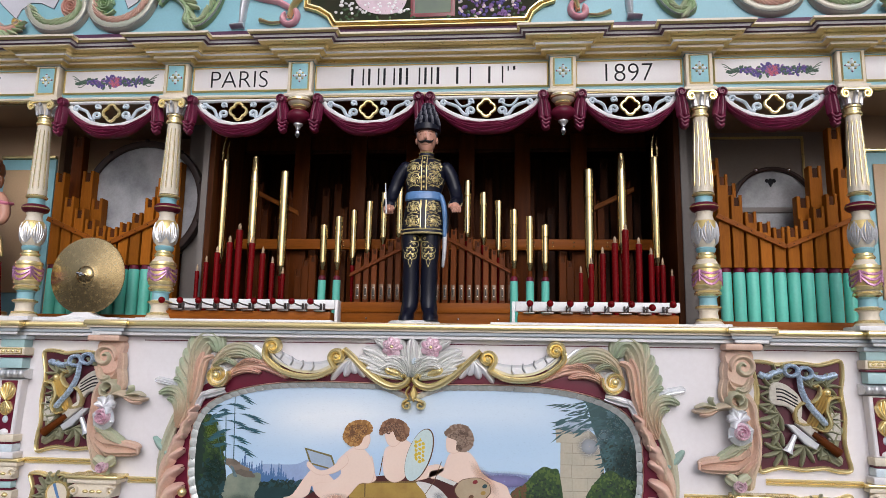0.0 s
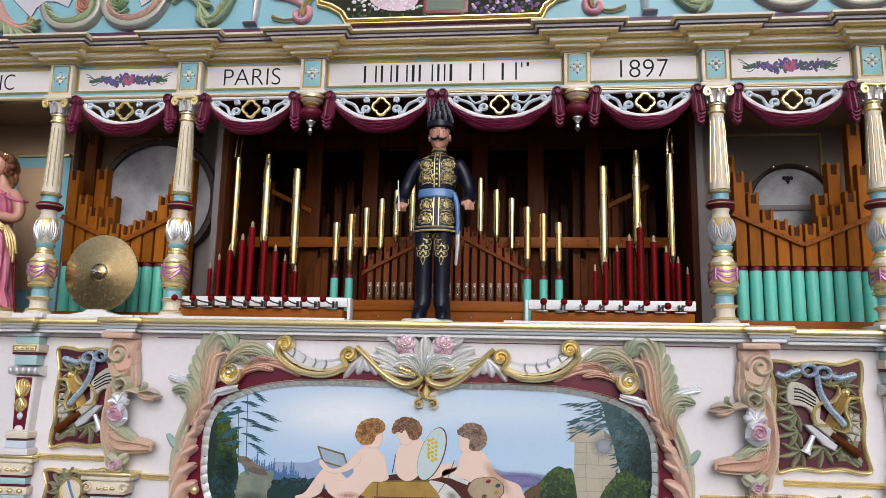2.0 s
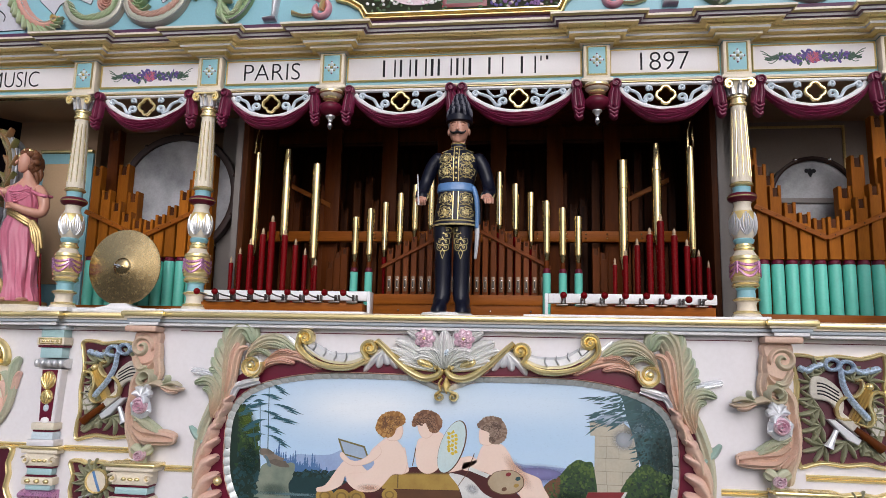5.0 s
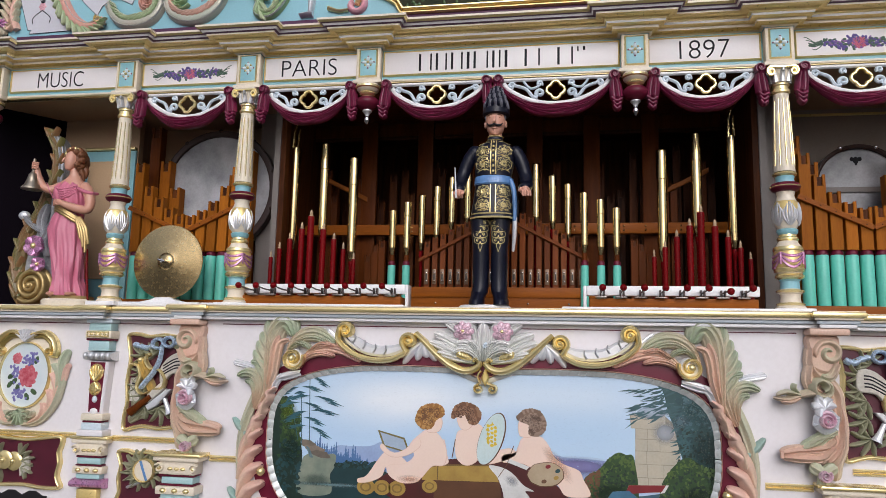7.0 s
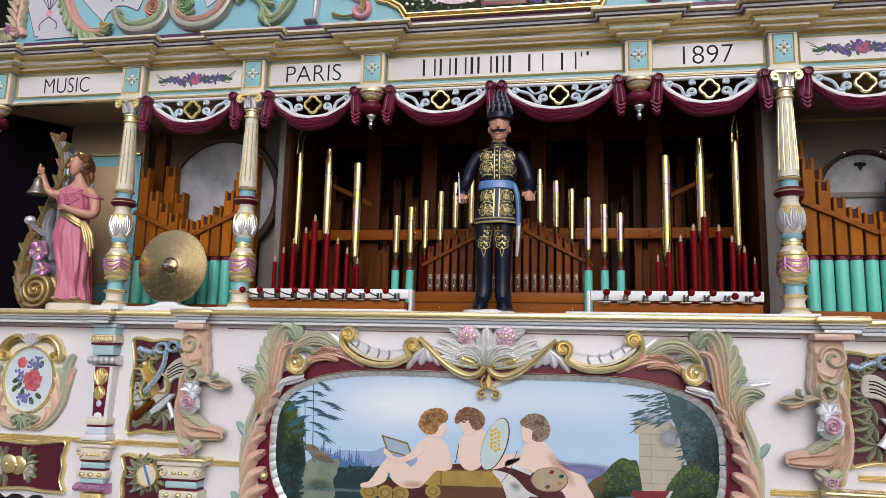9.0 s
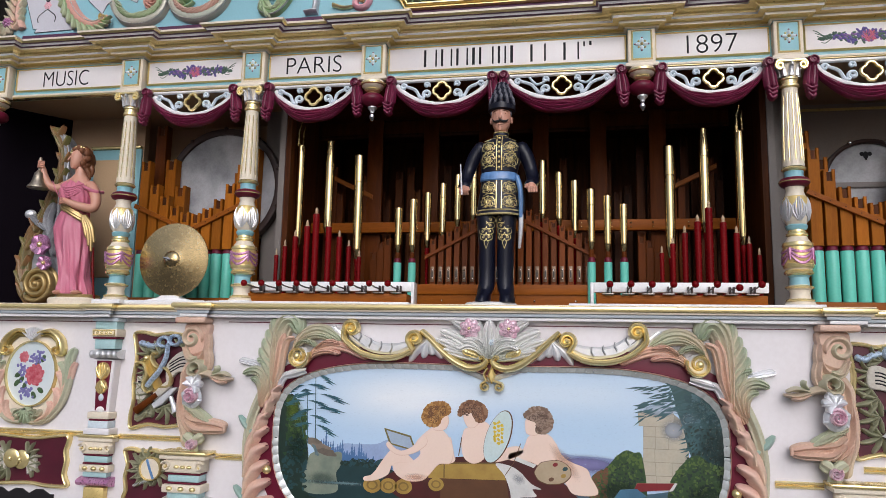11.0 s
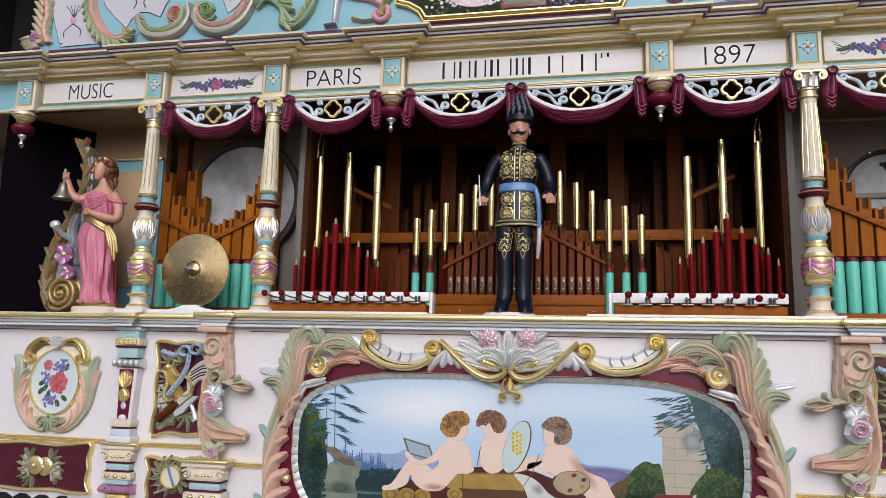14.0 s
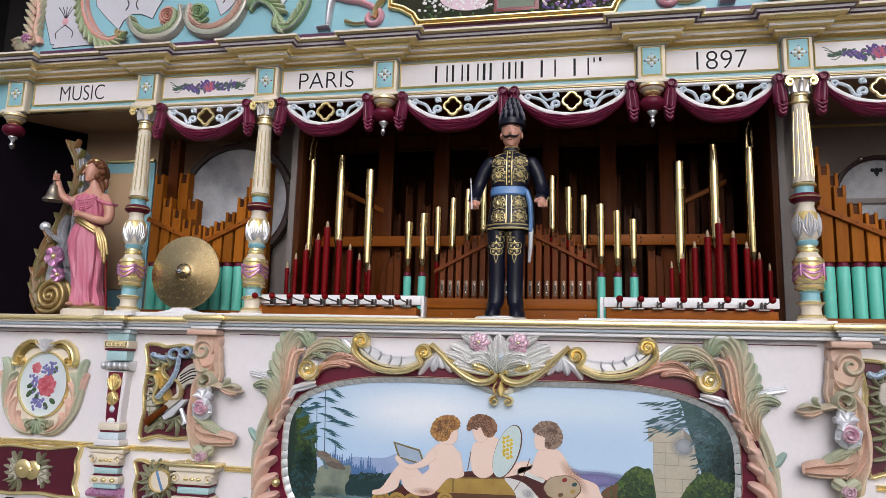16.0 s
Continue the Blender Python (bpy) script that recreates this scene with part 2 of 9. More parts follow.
def dome(bm, cx, cz, rx, rz, y, h, turn=0.0, seg=14, rings=4, mat=0):
    """Half of a flattened ball against the plane y."""
    c, s = math.cos(radians(turn)), math.sin(radians(turn))
    rows = []
    for k in range(rings + 1):
        a = math.pi / 2 * k / rings
        rr = max(math.cos(a), 0.02)
        rows.append([(cx + rr * (rx * math.cos(b) * c - rz * math.sin(b) * s), y - h * math.sin(a), cz + rr * (rx * math.cos(b) * s + rz * math.sin(b) * c)) for b in (2 * math.pi * i / seg for i in range(seg))])
    vs = grid(bm, rows, True, mat)
    bm.faces.new(vs[-1]).material_index = mat


def ball(bm, c, r, sx=1.0, sy=1.0, sz=1.0, seg=14, rings=8, mat=0, m=None):
    rows = []
    for k in range(rings + 1):
        a = -math.pi / 2 + math.pi * k / rings
        rr = max(math.cos(a), 0.01)
        rows.append([Vector((r * sx * rr * math.cos(b), r * sy * rr * math.sin(b), r * sz * math.sin(a))) for b in (2 * math.pi * i / seg for i in range(seg))])
    if m:
        rows = [[m @ p for p in r_] for r_ in rows]
    rows = [[p + Vector(c) for p in r_] for r_ in rows]
    vs = grid(bm, rows, True, mat)
    for ring in (vs[0], vs[-1]):
        bm.faces.new(ring).material_index = mat


def tube(bm, path, radius, seg=8, mat=0, sx=1.0):
    """A round bar along 3D points; radius is a number or a function of 0..1."""
    r = radius if callable(radius) else (lambda t: radius)
    n = len(path)
    rows = []
    for i, p in enumerate(path):
        d = (Vector(path[min(i + 1, n - 1)]) - Vector(path[max(i - 1, 0)])).normalized()
        u = d.cross(Vector((0, 1, 0)) if abs(d[1]) < 0.9 else Vector((1, 0, 0))).normalized()
        v = d.cross(u)
        rr = r(i / (n - 1))
        rows.append([Vector(p) + rr * (sx * u * math.cos(a) + v * math.sin(a)) for a in (2 * math.pi * k / seg for k in range(seg))])
    vs = grid(bm, rows, True, mat)
    for ring in (vs[0], vs[-1]):
        bm.faces.new(ring).material_index = mat


def acanthus(bm, path, reach, y, lobes=7, sides=(1, -1), height=0.02, curl=0.5, mat=0, side_mat=None, rib=0.4, slant=0.5):
    """A carved acanthus leaf: one broad fluted body with a lobed edge and a raised rib."""
    tint = bm.verts.layers.float.get("tint") or bm.verts.layers.float.new("tint")
    m, n = len(path), lobes * 11

    def at(t, v):
        """Place, height and tint of the leaf's surface, t along the rib and v across."""
        f = min(max(t, 0.0), 1.0) * (m - 1)
        k = min(int(f), m - 2)
        p = path[k].lerp(path[k + 1], f - k)
        d = (path[min(k + 2, m - 1)] - path[max(k - 1, 0)]).normalized()
        nn = Vector((-d[1], d[0]))
        taper = math.sin(math.pi * (0.16 + 0.80 * min(max(t, 0.0), 1.0))) ** 0.7
        side, a = (1 if v > 0 else -1), abs(v)
        u = (lobes * t + 0.25 * side) % 1.0
        w = reach * taper * ((0.48 + 0.66 * u ** 0.8 * (1 - u ** 6)) if side in sides else 0.45)
        q = p + nn * v * w + d * reach * slant * 0.9 * a ** 1.5 * taper
        ph = (lobes * t + 0.25 * side - 0.12 * a) % 1.0
        crease = min(1.0, 4.0 * min(ph, 1 - ph)) ** 0.8
        near = min(1.0, a * 2.2)
        h = height * ((1 - a ** 2.6) ** 0.6 * (0.46 + 0.48 * crease * near + 0.46 * (1 - near)) - 0.24 * math.exp(-(v / 0.10) ** 2)) * (0.6 + 0.4 * taper)
        return q, h, min(1.0, a ** 1.3 * 0.85 + 0.15 * t), taper

    rows, tints = [], []
    for i in range(n + 1):
        got = [at(i / n, (j - 7) / 7) for j in range(15)]
        rows.append([(q[0], y - h, q[1]) for q, h, _, _ in got])
        tints.append([tv for _, _, tv, _ in got])
    vs = grid(bm, rows, False, mat)
    for r, tr in zip(vs, tints):
        for vert, tv in zip(r, tr):
            vert[tint] = tv
    # raised veins out to the lobes' tips
    for k in range(lobes):
        for side in sides:
            for shift, w in ((0.62, 0.055), (0.36, 0.035)):
                pts = []
                for g in range(6):
                    v = 0.14 + 0.74 * g / 5
                    t = (k + shift - 0.25 * side - 0.30 * (1 - g / 5)) / lobes
                    if not 0.02 < t < 0.97:
                        continue
                    q, h, tv, taper = at(t, side * v)
                    pts.append((q[0], y - h + 0.001, q[1]))
                if len(pts) > 3:
                    first = len(bm.verts)
                    tube(bm, pts, lambda z_: reach * w * (1 - 0.7 * z_) + 0.0006, 5, mat)
                    bm.verts.ensure_lookup_table()
                    for e in range(first, len(bm.verts)):
                        bm.verts[e][tint] = 0.45


def blade(bm, path, width, height, y, flutes=3, tints=(0.0, 1.0), base=0.35, tip=0.25, lift=0.0, mat=0, cross=14):
    """A smooth carved leaf lobe with soft flutes, rounded at its tip; lift curls the tip forward."""
    tint = bm.verts.layers.float.get("tint") or bm.verts.layers.float.new("tint")
    n = len(path)
    rows, shades = [], []
    for i, p in enumerate(path):
        q = (path[min(i + 1, n - 1)] - path[max(i - 1, 0)]).normalized()
        t = i / (n - 1)
        grow = base + (1 - base) * math.sin(min(1.0, t / 0.55) * math.pi / 2)
        end = 1.0 if t < 1 - tip else math.sqrt(max(0.0, 1 - ((t - 1 + tip) / tip) ** 2)) * 0.94 + 0.06
        w = width * grow * end / 2
        row = []
        for k in range(cross + 1):
            v = -1 + 2 * k / cross
            body = (1 - abs(v) ** 2.4) ** 0.6
            groove = 0.80 + 0.20 * math.cos(math.pi * flutes * v) if flutes else 1.0
            h = height * body * groove * (0.55 + 0.45 * end) + lift * t * t * body
            row.append((p[0] - q[1] * w * v, y - h, p[1] + q[0] * w * v))
        rows.append(row)
        shades.append(tints[0] + (tints[1] - tints[0]) * t)
    vs = grid(bm, rows, False, mat)
    for r, sh in zip(vs, shades):
        for k, vert in enumerate(r):
            vert[tint] = min(1.0, max(0.0, sh + 0.18 * abs(-1 + 2 * k / cross) - 0.09))


def flower(bm, cx, cz, r, y, petals=6, rows=3, h=0.02, mats=(0, 0)):
    """A carved rose of overlapping petals round a small heart."""
    for k in range(rows):
        rr = r * (1 - 0.3 * k)
        for i in range(petals):
            a = 360 * (i + 0.5 * k) / petals
            dome(bm, cx + 0.58 * rr * math.cos(radians(a)), cz + 0.58 * rr * math.sin(radians(a)), rr * 0.44, rr * 0.36, y - h * 0.42 * k, h * 0.6, a, 10, 3, mats[0])
    dome(bm, cx, cz, r * 0.26, r * 0.26, y - h * 0.9, h * 0.5, 0, 10, 3, mats[1])


def lettering(name, words, x, z, y, height, width, parent):
    """Painted words of a given height and width, centred at x on the plane y."""
    cu = bpy.data.curves.new(name, "FONT")
    cu.body, cu.size, cu.align_x, cu.extrude, cu.offset = words, 1.0, "CENTER", 0.002, -0.014
    tmp = bpy.data.objects.new(name, cu)
    scene.collection.objects.link(tmp)
    bpy.context.view_layer.update()
    me = bpy.data.meshes.new_from_object(tmp.evaluated_get(bpy.context.evaluated_depsgraph_get()))
    bpy.data.objects.remove(tmp)
    xs, zs = [v.co.x for v in me.vertices], [v.co.y for v in me.vertices]
    sx, sz = width / (max(xs) - min(xs)), height / (max(zs) - min(zs))
    mx, mz = (max(xs) + min(xs)) / 2, (max(zs) + min(zs)) / 2
    for v in me.vertices:
        v.co = ((v.co.x - mx) * sx + x, y - v.co.z * 0.3, (v.co.y - mz) * sz + z)
    me.materials.clear()
    me.materials.append(INK)
    ob = new(name, me)
    ob.parent = parent
    ob.matrix_parent_inverse = parent.matrix_basis.inverted()
    return ob

# ---- the setting ----
CX = -0.02            # middle of the carved centre piece
PILASTERS = [-2.47, -1.752, -1.141, -0.574, 0.574, 1.141, 1.752, 2.47]

def plain(name, mat, boxes, label, category, bevel=0.0):
    bm = bmesh.new()
    for b in boxes:
        box(bm, *b, bevel)
    ob = part(name, bm, mat, smooth=False)
    return tagged(ob, label, category, kind="structure")

bm = bmesh.new()
grid(bm, [[(-400, -400, 0), (400, -400, 0)], [(-400, 400, 0), (400, 400, 0)]])
tagged(part("ground", bm, GROUND), "worn grey asphalt ground in front of the organ", "ground", kind="structure")

plain("wall_front_middle", WALL, [(-1.288, 1.252, -0.14, 0.02, 0.12, 1.985)], "white painted lower organ front behind the carved picture frame", "wall")
for s, n in ((-1, "west"), (1, "east")):
    x0, x1 = sorted((s * 1.2885, s * 3.3))
    plain("wall_front_" + n, WALL, [(x0, x1, 0.02, 0.16, 0.12, 1.975)], "white painted lower organ front beside the carved middle", "wall")
plain("floor_stage", MIDWOOD, [(-3.3, 3.3, 0.03, 1.3, 1.985, 2.02)], "red-brown wooden stage floor behind the ledge", "floor")
plain("plinth", CREAM, [(-3.35, 3.35, -0.2, 1.3, 0.004, 0.118)], "cream painted plinth under the organ", "plinth")
# chamber back and jambs: recess shade is put into the dark wood colour
plain("wall_back", DARKWOOD, [(-1.2, 1.2, 0.98, 1.04, 2.02, 3.36)], "dark wooden boards behind the pipe chamber, shade in their colour", "wall")
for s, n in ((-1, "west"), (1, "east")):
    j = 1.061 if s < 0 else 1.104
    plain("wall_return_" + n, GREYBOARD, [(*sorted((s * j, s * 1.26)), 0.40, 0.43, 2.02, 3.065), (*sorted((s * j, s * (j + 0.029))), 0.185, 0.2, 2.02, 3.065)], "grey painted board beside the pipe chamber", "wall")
    plain("wall_jamb_" + n, DARKWOOD, [(*sorted((s * (j - 0.026), s * (j - 0.001))), 0.19, 0.98, 2.02, 3.065)], "dark wooden side of the pipe chamber, shade in its colour", "wall")
    a = sorted((s * 1.26, s * 1.95))
    plain("wall_bay_" + n, GREYWARM if s > 0 else BEIGEWALL, [(a[0], a[1], 0.62, 0.66, 2.02, 3.065)], "dull painted back board behind the drum bay", "wall")
    a = sorted((s * 1.95, s * 2.40))
    plain("wall_end_" + n, BEIGEWALL, [(a[0], a[1], 0.40, 0.44, 2.02, 3.065)], "faded beige back board of the end bay", "wall")
    a = sorted((s * 1.955, s * 2.245))
    ob = plain("trim_panel_" + n, BLUE, [(a[0], a[1], 0.385, 0.397, 2.03, 2.885)], "pale turquoise board with a gilt top edge", "panel")
    bm = bmesh.new()
    box(bm, a[0] + (0.025 if s < 0 else 0.06), a[1] - (0.06 if s < 0 else 0.025), 0.375, 0.384, 2.20, 2.828, 0.003)
    part("tan_field", bm, BEIGE, ob)
    bm = bmesh.new()
    box(bm, a[0], a[1], 0.37, 0.396, 2.887, 2.903, 0.003)
    part("gilt_edge", bm, GOLD, ob)
    x = s * 2.75
    bm = bmesh.new()
    rows = []
    for k in range(60):
        u = k / 59
        xx = s * (2.66 - 0.42 * u)
        rows.append([(xx + 0.015 * math.sin(u * 60), 0.07 + 0.52 * u + 0.02 * math.sin(u * 60), z) for z in (2.02, 2.5, 3.0, 3.064)])
    grid(bm, rows)
    tagged(part("curtain", bm, CURTAIN), "black-purple velvet curtain hanging in folds beside the end bay", "curtain")
plain("ceiling", BEIGEWALL, [(-3.3, 3.3, 0.055, 1.3, 3.066, 3.10)], "faded beige boarded ceiling over the stage", "ceiling")
# separate darker ceiling here, its colour standing in for the chamber's shade
plain("ceiling_chamber", DARKWOOD, [(-1.06, 1.10, 0.056, 0.978, 3.045, 3.0655)], "dark wooden boards over the pipe chamber, shade in their colour", "ceiling")
plain("wall_case_back", CANVAS, [(-3.35, 3.35, 1.305, 1.35, 0.12, 3.30)], "dark back of the organ case", "wall")
plain("wall_case_west", WALL, [(-3.35, -3.305, -0.02, 1.30, 0.12, 3.30)], "white painted end of the organ case", "wall")
plain("wall_case_east", WALL, [(3.305, 3.35, -0.02, 1.30, 0.12, 3.30)], "white painted end of the organ case", "wall")
plain("roof_case", CANVAS, [(-3.35, 3.35, 0.055, 1.35, 3.305, 3.33)], "dark top of the organ case", "roof")
plain("wall_shelter_back", CANVAS, [(-4.2, 4.2, 1.6, 1.65, 0.004, 5.2)], "dark tarpaulin behind the organ", "wall")
for s, n in ((-1, "west"), (1, "east")):
    plain("wall_shelter_" + n, CANVAS, [(*sorted((s * 4.2, s * 4.25)), 0.3, 1.6, 0.004, 5.2)], "dark tarpaulin side behind the organ", "wall")
plain("ceiling_shelter", CANVAS, [(-4.25, 4.25, 0.3, 1.65, 5.21, 5.25)], "dark tarpaulin roof over the organ", "ceiling")

# gilt panel moulding on the grey board of the east bay
bm = bmesh.new()
for b in ((1.27, 1.80, 0.608, 0.618, 3.03, 3.042), (1.80, 1.812, 0.608, 0.618, 2.5, 3.042)):
    box(bm, *b, 0.002)
tagged(part("trim_bay", bm, OLDGOLD), "thin gilt moulding on the grey back board", "trim", kind="structure")

# ledge under the figures
def ledge():
    root = thing("ledge", 0, -0.1, 2.0, "cream ledge with a gilt lip along the organ front", "ledge", kind="structure")
    segs = [(-1.33, 1.33, -0.212, 0.03), (-3.3, -1.334, -0.075, 0.03), (1.334, 3.3, -0.075, 0.03), (-1.86, -1.70, -0.115, -0.076), (1.70, 1.86, -0.115, -0.076), (-1.345, -1.165, -0.235, -0.213), (1.150, 1.330, -0.235, -0.213)]
    for x0, x1, y0, y1 in segs:
        for name, mat, d, z0, z1, lab in (("top_board", CREAM, 0.004, 2.0315, 2.036, ""), ("gilt_lip", GOLD, 0.0, 2.013, 2.031, "gilt rounded lip"), ("cream_fillet", CREAM, 0.010, 2.004, 2.0125, ""), ("grey_cove", SLATE, 0.018, 1.990, 2.0035, "blue-grey cove"), ("under_moulding", WHITE, 0.028, 1.976, 1.9895, "")):
            bm = bmesh.new()
            box(bm, x0 + d, x1 - d, y0 + d, y1, z0, z1, 0.0015 if z1 - z0 < 0.01 else 0.003)
            part(name, bm, mat, root, lab)
    for x0, x1, y in ((-1.13, 1.12, -0.14), (-2.9, -1.36, 0.02), (1.36, 2.9, 0.02)):
        bm = bmesh.new()
        box(bm, x0, x1, y - 0.0015, y - 0.0003, 1.957, 1.9605)
        part("wine_line", bm, BURGUNDY, root, "thin wine-red painted line")
ledge()

# frieze board and cornice, broken forward over every pilaster
def plan(d, half=0.057, step=0.045):
    pts = [(-3.3, -d)]
    for xp in PILASTERS:
        pts += [(xp - half - d, -d), (xp - half - d, -step - d), (xp + half + d, -step - d), (xp + half + d, -d)]
    return pts + [(3.3, -d)]

def cornice():
    root = thing("cornice", 0, 0, 3.2, "stepped cornice painted gold, cream and lavender", "cornice", kind="structure")
    strips = [("cream_bead", CREAM, (0.0, 3.196), (0.012, 3.199)), ("gilt_cove", OLDGOLD, (0.012, 3.199), (0.036, 3.206)), ("white_fillet", CREAM, (0.036, 3.206), (0.036, 3.217)), ("gilt_soffit", OLDGOLD, (0.036, 3.217), (0.060, 3.221)), ("white_band", WHITE, (0.060, 3.221), (0.062, 3.230)), ("gilt_bead", GOLD, (0.062, 3.230), (0.070, 3.235)), ("gilt_hollow", OLDGOLD, (0.070, 3.235), (0.104, 3.245)), ("cream_fillet", CREAM, (0.104, 3.245), (0.105, 3.252)), ("purple_line", PURPLE, (0.105, 3.252), (0.116, 3.255)), ("lavender_band", PANEL, (0.116, 3.255), (0.122, 3.263)), ("purple_groove", PURPLE, (0.122, 3.263), (0.130, 3.265)), ("gilt_nose", GOLD, (0.130, 3.265), (0.140, 3.272)), ("cream_top", CREAM, (0.140, 3.272), (0.140, 3.281)), ("top_slope", PURPLE, (0.140, 3.281), (0.02, 3.30))]
    for name, mat, (d0, z0), (d1, z1) in strips:
        bm = bmesh.new()
        rows = []
        for k in range(4):
            t = k / 3
            sag = 0.006 * math.sin(math.pi * t) if "hollow" in name or "cove" in name else 0.0
            d, z = d0 + (d1 - d0) * t - sag, z0 + (z1 - z0) * t + sag * 0.5
            rows.append([(x, y, z) for x, y in plan(d)])
        grid(bm, rows)
        part(name, bm, mat, root, smooth=False)
cornice()
plain("wall_frieze", BLUE, [(-3.3, 3.3, 0.0, 0.05, 3.058, 3.30)], "pale turquoise frieze board under the cornice", "frieze")
bm = bmesh.new()
box(bm, -3.3, 3.3, -0.010, 0.05, 3.047, 3.0575, 0.003)
tagged(part("trim_frieze", bm, CREAM), "cream moulding along the frieze's lower edge", "trim", kind="structure")
bm = bmesh.new()
box(bm, -3.3, 3.3, -0.008, 0.03, 3.040, 3.0465, 0.003)
tagged(part("trim_frieze_gilt", bm, GOLD), "thin gilt bead below the frieze", "trim", kind="structure")

# crest board with its outline cut in curves at the ends
pts = [(-2.40, 3.30), (2.40, 3.30), (2.47, 3.40), (2.42, 3.55), (2.30, 3.75), (1.6, 3.95), (0.8, 4.15), (-0.8, 4.15), (-1.6, 3.95), (-2.30, 3.75), (-2.42, 3.55), (-2.47, 3.40)]
bm = bmesh.new()
slab(bm, pts, 0.05, 0.0, 0.004)
tagged(part("wall_crest", bm, BLUE), "pale turquoise crest board above the cornice", "board", kind="structure")
bm = bmesh.new()
box(bm, -2.4, 2.4, -0.006, -0.0005, 3.30, 3.366, 0.002)
tagged(part("trim_crest", bm, PURPLE), "dark purple strip at the crest's foot", "trim", kind="structure")

# ---- things on the front: pilaster blocks, sign panels, columns, pendants, valances ----
def frame_of(bm, x0, x1, z0, z1, w, y, h, mat=0):
    """Four mitred bars round a panel."""
    o, i = [(x0, z0), (x1, z0), (x1, z1), (x0, z1)], [(x0 + w, z0 + w), (x1 - w, z0 + w), (x1 - w, z1 - w), (x0 + w, z1 - w)]
    m = [((a[0] + b[0]) / 2, (a[1] + b[1]) / 2) for a, b in zip(o, i)]
    rows = [[(p[0], y, p[1]) for p in o], [(p[0], y - h, p[1]) for p in m], [(p[0], y - h * 0.3, p[1]) for p in i]]
    vs = grid(bm, rows, True, mat)


def pilaster_block(x):
    root = thing("pilaster_block", x, 0, 3.06, "cream pilaster block with a jewelled flower on turquoise", "pilaster", "pilaster blocks along the frieze")
    bm = bmesh.new()
    box(bm, x - 0.055, x + 0.055, -0.043, -0.0005, 3.046, 3.195, 0.003)
    part("block", bm, CREAM, root)
    bm = bmesh.new()
    box(bm, x - 0.066, x + 0.066, -0.056, -0.0135, 3.030, 3.0455, 0.003)
    part("foot_moulding", bm, CREAM, root)
    bm = bmesh.new()
    box(bm, x - 0.035, x + 0.035, -0.047, -0.0435, 3.066, 3.185, 0.001)
    part("turquoise_field", bm, BLUE, root)
    bm = bmesh.new()
    frame_of(bm, x - 0.043, x + 0.043, 3.060, 3.190, 0.008, -0.0435, 0.007)
    part("gilt_frame", bm, GOLD, root)
    bm = bmesh.new()
    for i in range(4):
        a = 90 * i
        c, s = math.cos(radians(a)), math.sin(radians(a))
        dome(bm, x + 0.016 * c, 3.127 + 0.016 * s, 0.012, 0.008, -0.047, 0.006, a, 10, 3, 0)
        dome(bm, x + 0.013 * (c - s), 3.127 + 0.013 * (s + c), 0.005, 0.005, -0.047, 0.005, a, 8, 3, 1)
        dome(bm, x + 0.027 * c, 3.127 + 0.027 * s, 0.004, 0.004, -0.047, 0.005, a, 8, 3, 2)
    dome(bm, x, 3.127, 0.007, 0.007, -0.050, 0.008, 0, 10, 3, 1)
    part("jewelled_flower", bm, [PALEBLUE, GOLD, DRAPE], root)


for x in PILASTERS:
    pilaster_block(x)

BLOSSOM = [material("blossom_" + n, c, 0.5, scale=40, amount=0.5, dirt=0.1) for n, c in (("violet", (0.10, 0.07, 0.28)), ("rose", (0.58, 0.12, 0.20)), ("leaf", (0.06, 0.12, 0.08)), ("mauve", (0.24, 0.12, 0.34)), ("pale", (0.75, 0.62, 0.66)))]


def sign(name, x0, x1, label):
    root = thing(name, (x0 + x1) / 2, 0, 3.07, label, "sign panel", "panels along the frieze")
    bm = bmesh.new()
    box(bm, x0, x1, -0.008, -0.0005, 3.079, 3.183, 0.001)
    part("panel", bm, PANEL, root)
    bm = bmesh.new()
    frame_of(bm, x0 - 0.009, x1 + 0.009, 3.073, 3.190, 0.010, -0.0005, 0.014)
    part("gilt_frame", bm, OLDGOLD, root, "dull gilt frame")
    return root


def garland(root, xm, w):
    """Painted swag of small flowers tapering to sprigs."""
    rnd = random.Random(int(xm * 100))
    bms = [bmesh.new() for _ in range(4)]
    for i in range(260):
        u = rnd.uniform(-1, 1)
        taper = (1 - abs(u)) ** 0.6
        x, z = xm + u * w, 3.128 + rnd.gauss(0, 0.014) * taper + 0.006 * math.cos(u * 9)
        k = rnd.choice((0, 0, 0, 2, 3, 2)) if abs(u) < 0.75 else 2
        dome(bms[k], x, z, rnd.uniform(0.006, 0.011) * (0.6 + taper * 0.6), rnd.uniform(0.004, 0.007), -0.0082 - 0.000005 * i, 0.0015, rnd.uniform(0, 180), 7, 2)
    for i in range(40):
        r = 0.027 * (i / 40) ** 0.6
        dome(bms[1], xm + r * math.cos(i * 2.4), 3.128 + 0.85 * r * math.sin(i * 2.4), 0.007, 0.005, -0.0085, 0.002, i * 50, 7, 2)
    for s in (-1, 1):
        for j in range(5):
            p = [(xm + s * w * (0.72 + 0.03 * j), 3.126), (xm + s * w * (0.86 + 0.04 * j), 3.13 + 0.012 * (j - 2)), (xm + s * w * (0.95 + 0.04 * j), 3.135 + 0.013 * (j - 2))]
            ribbon(bms[2], spline(p, 4), 0.0035, 0.001, -0.0082, 4)
    for n, b, m in zip(("violet", "rose", "foliage", "mauve"), bms, BLOSSOM):
        tagged(part("painted_" + n, b, m, root), kind="stuff")


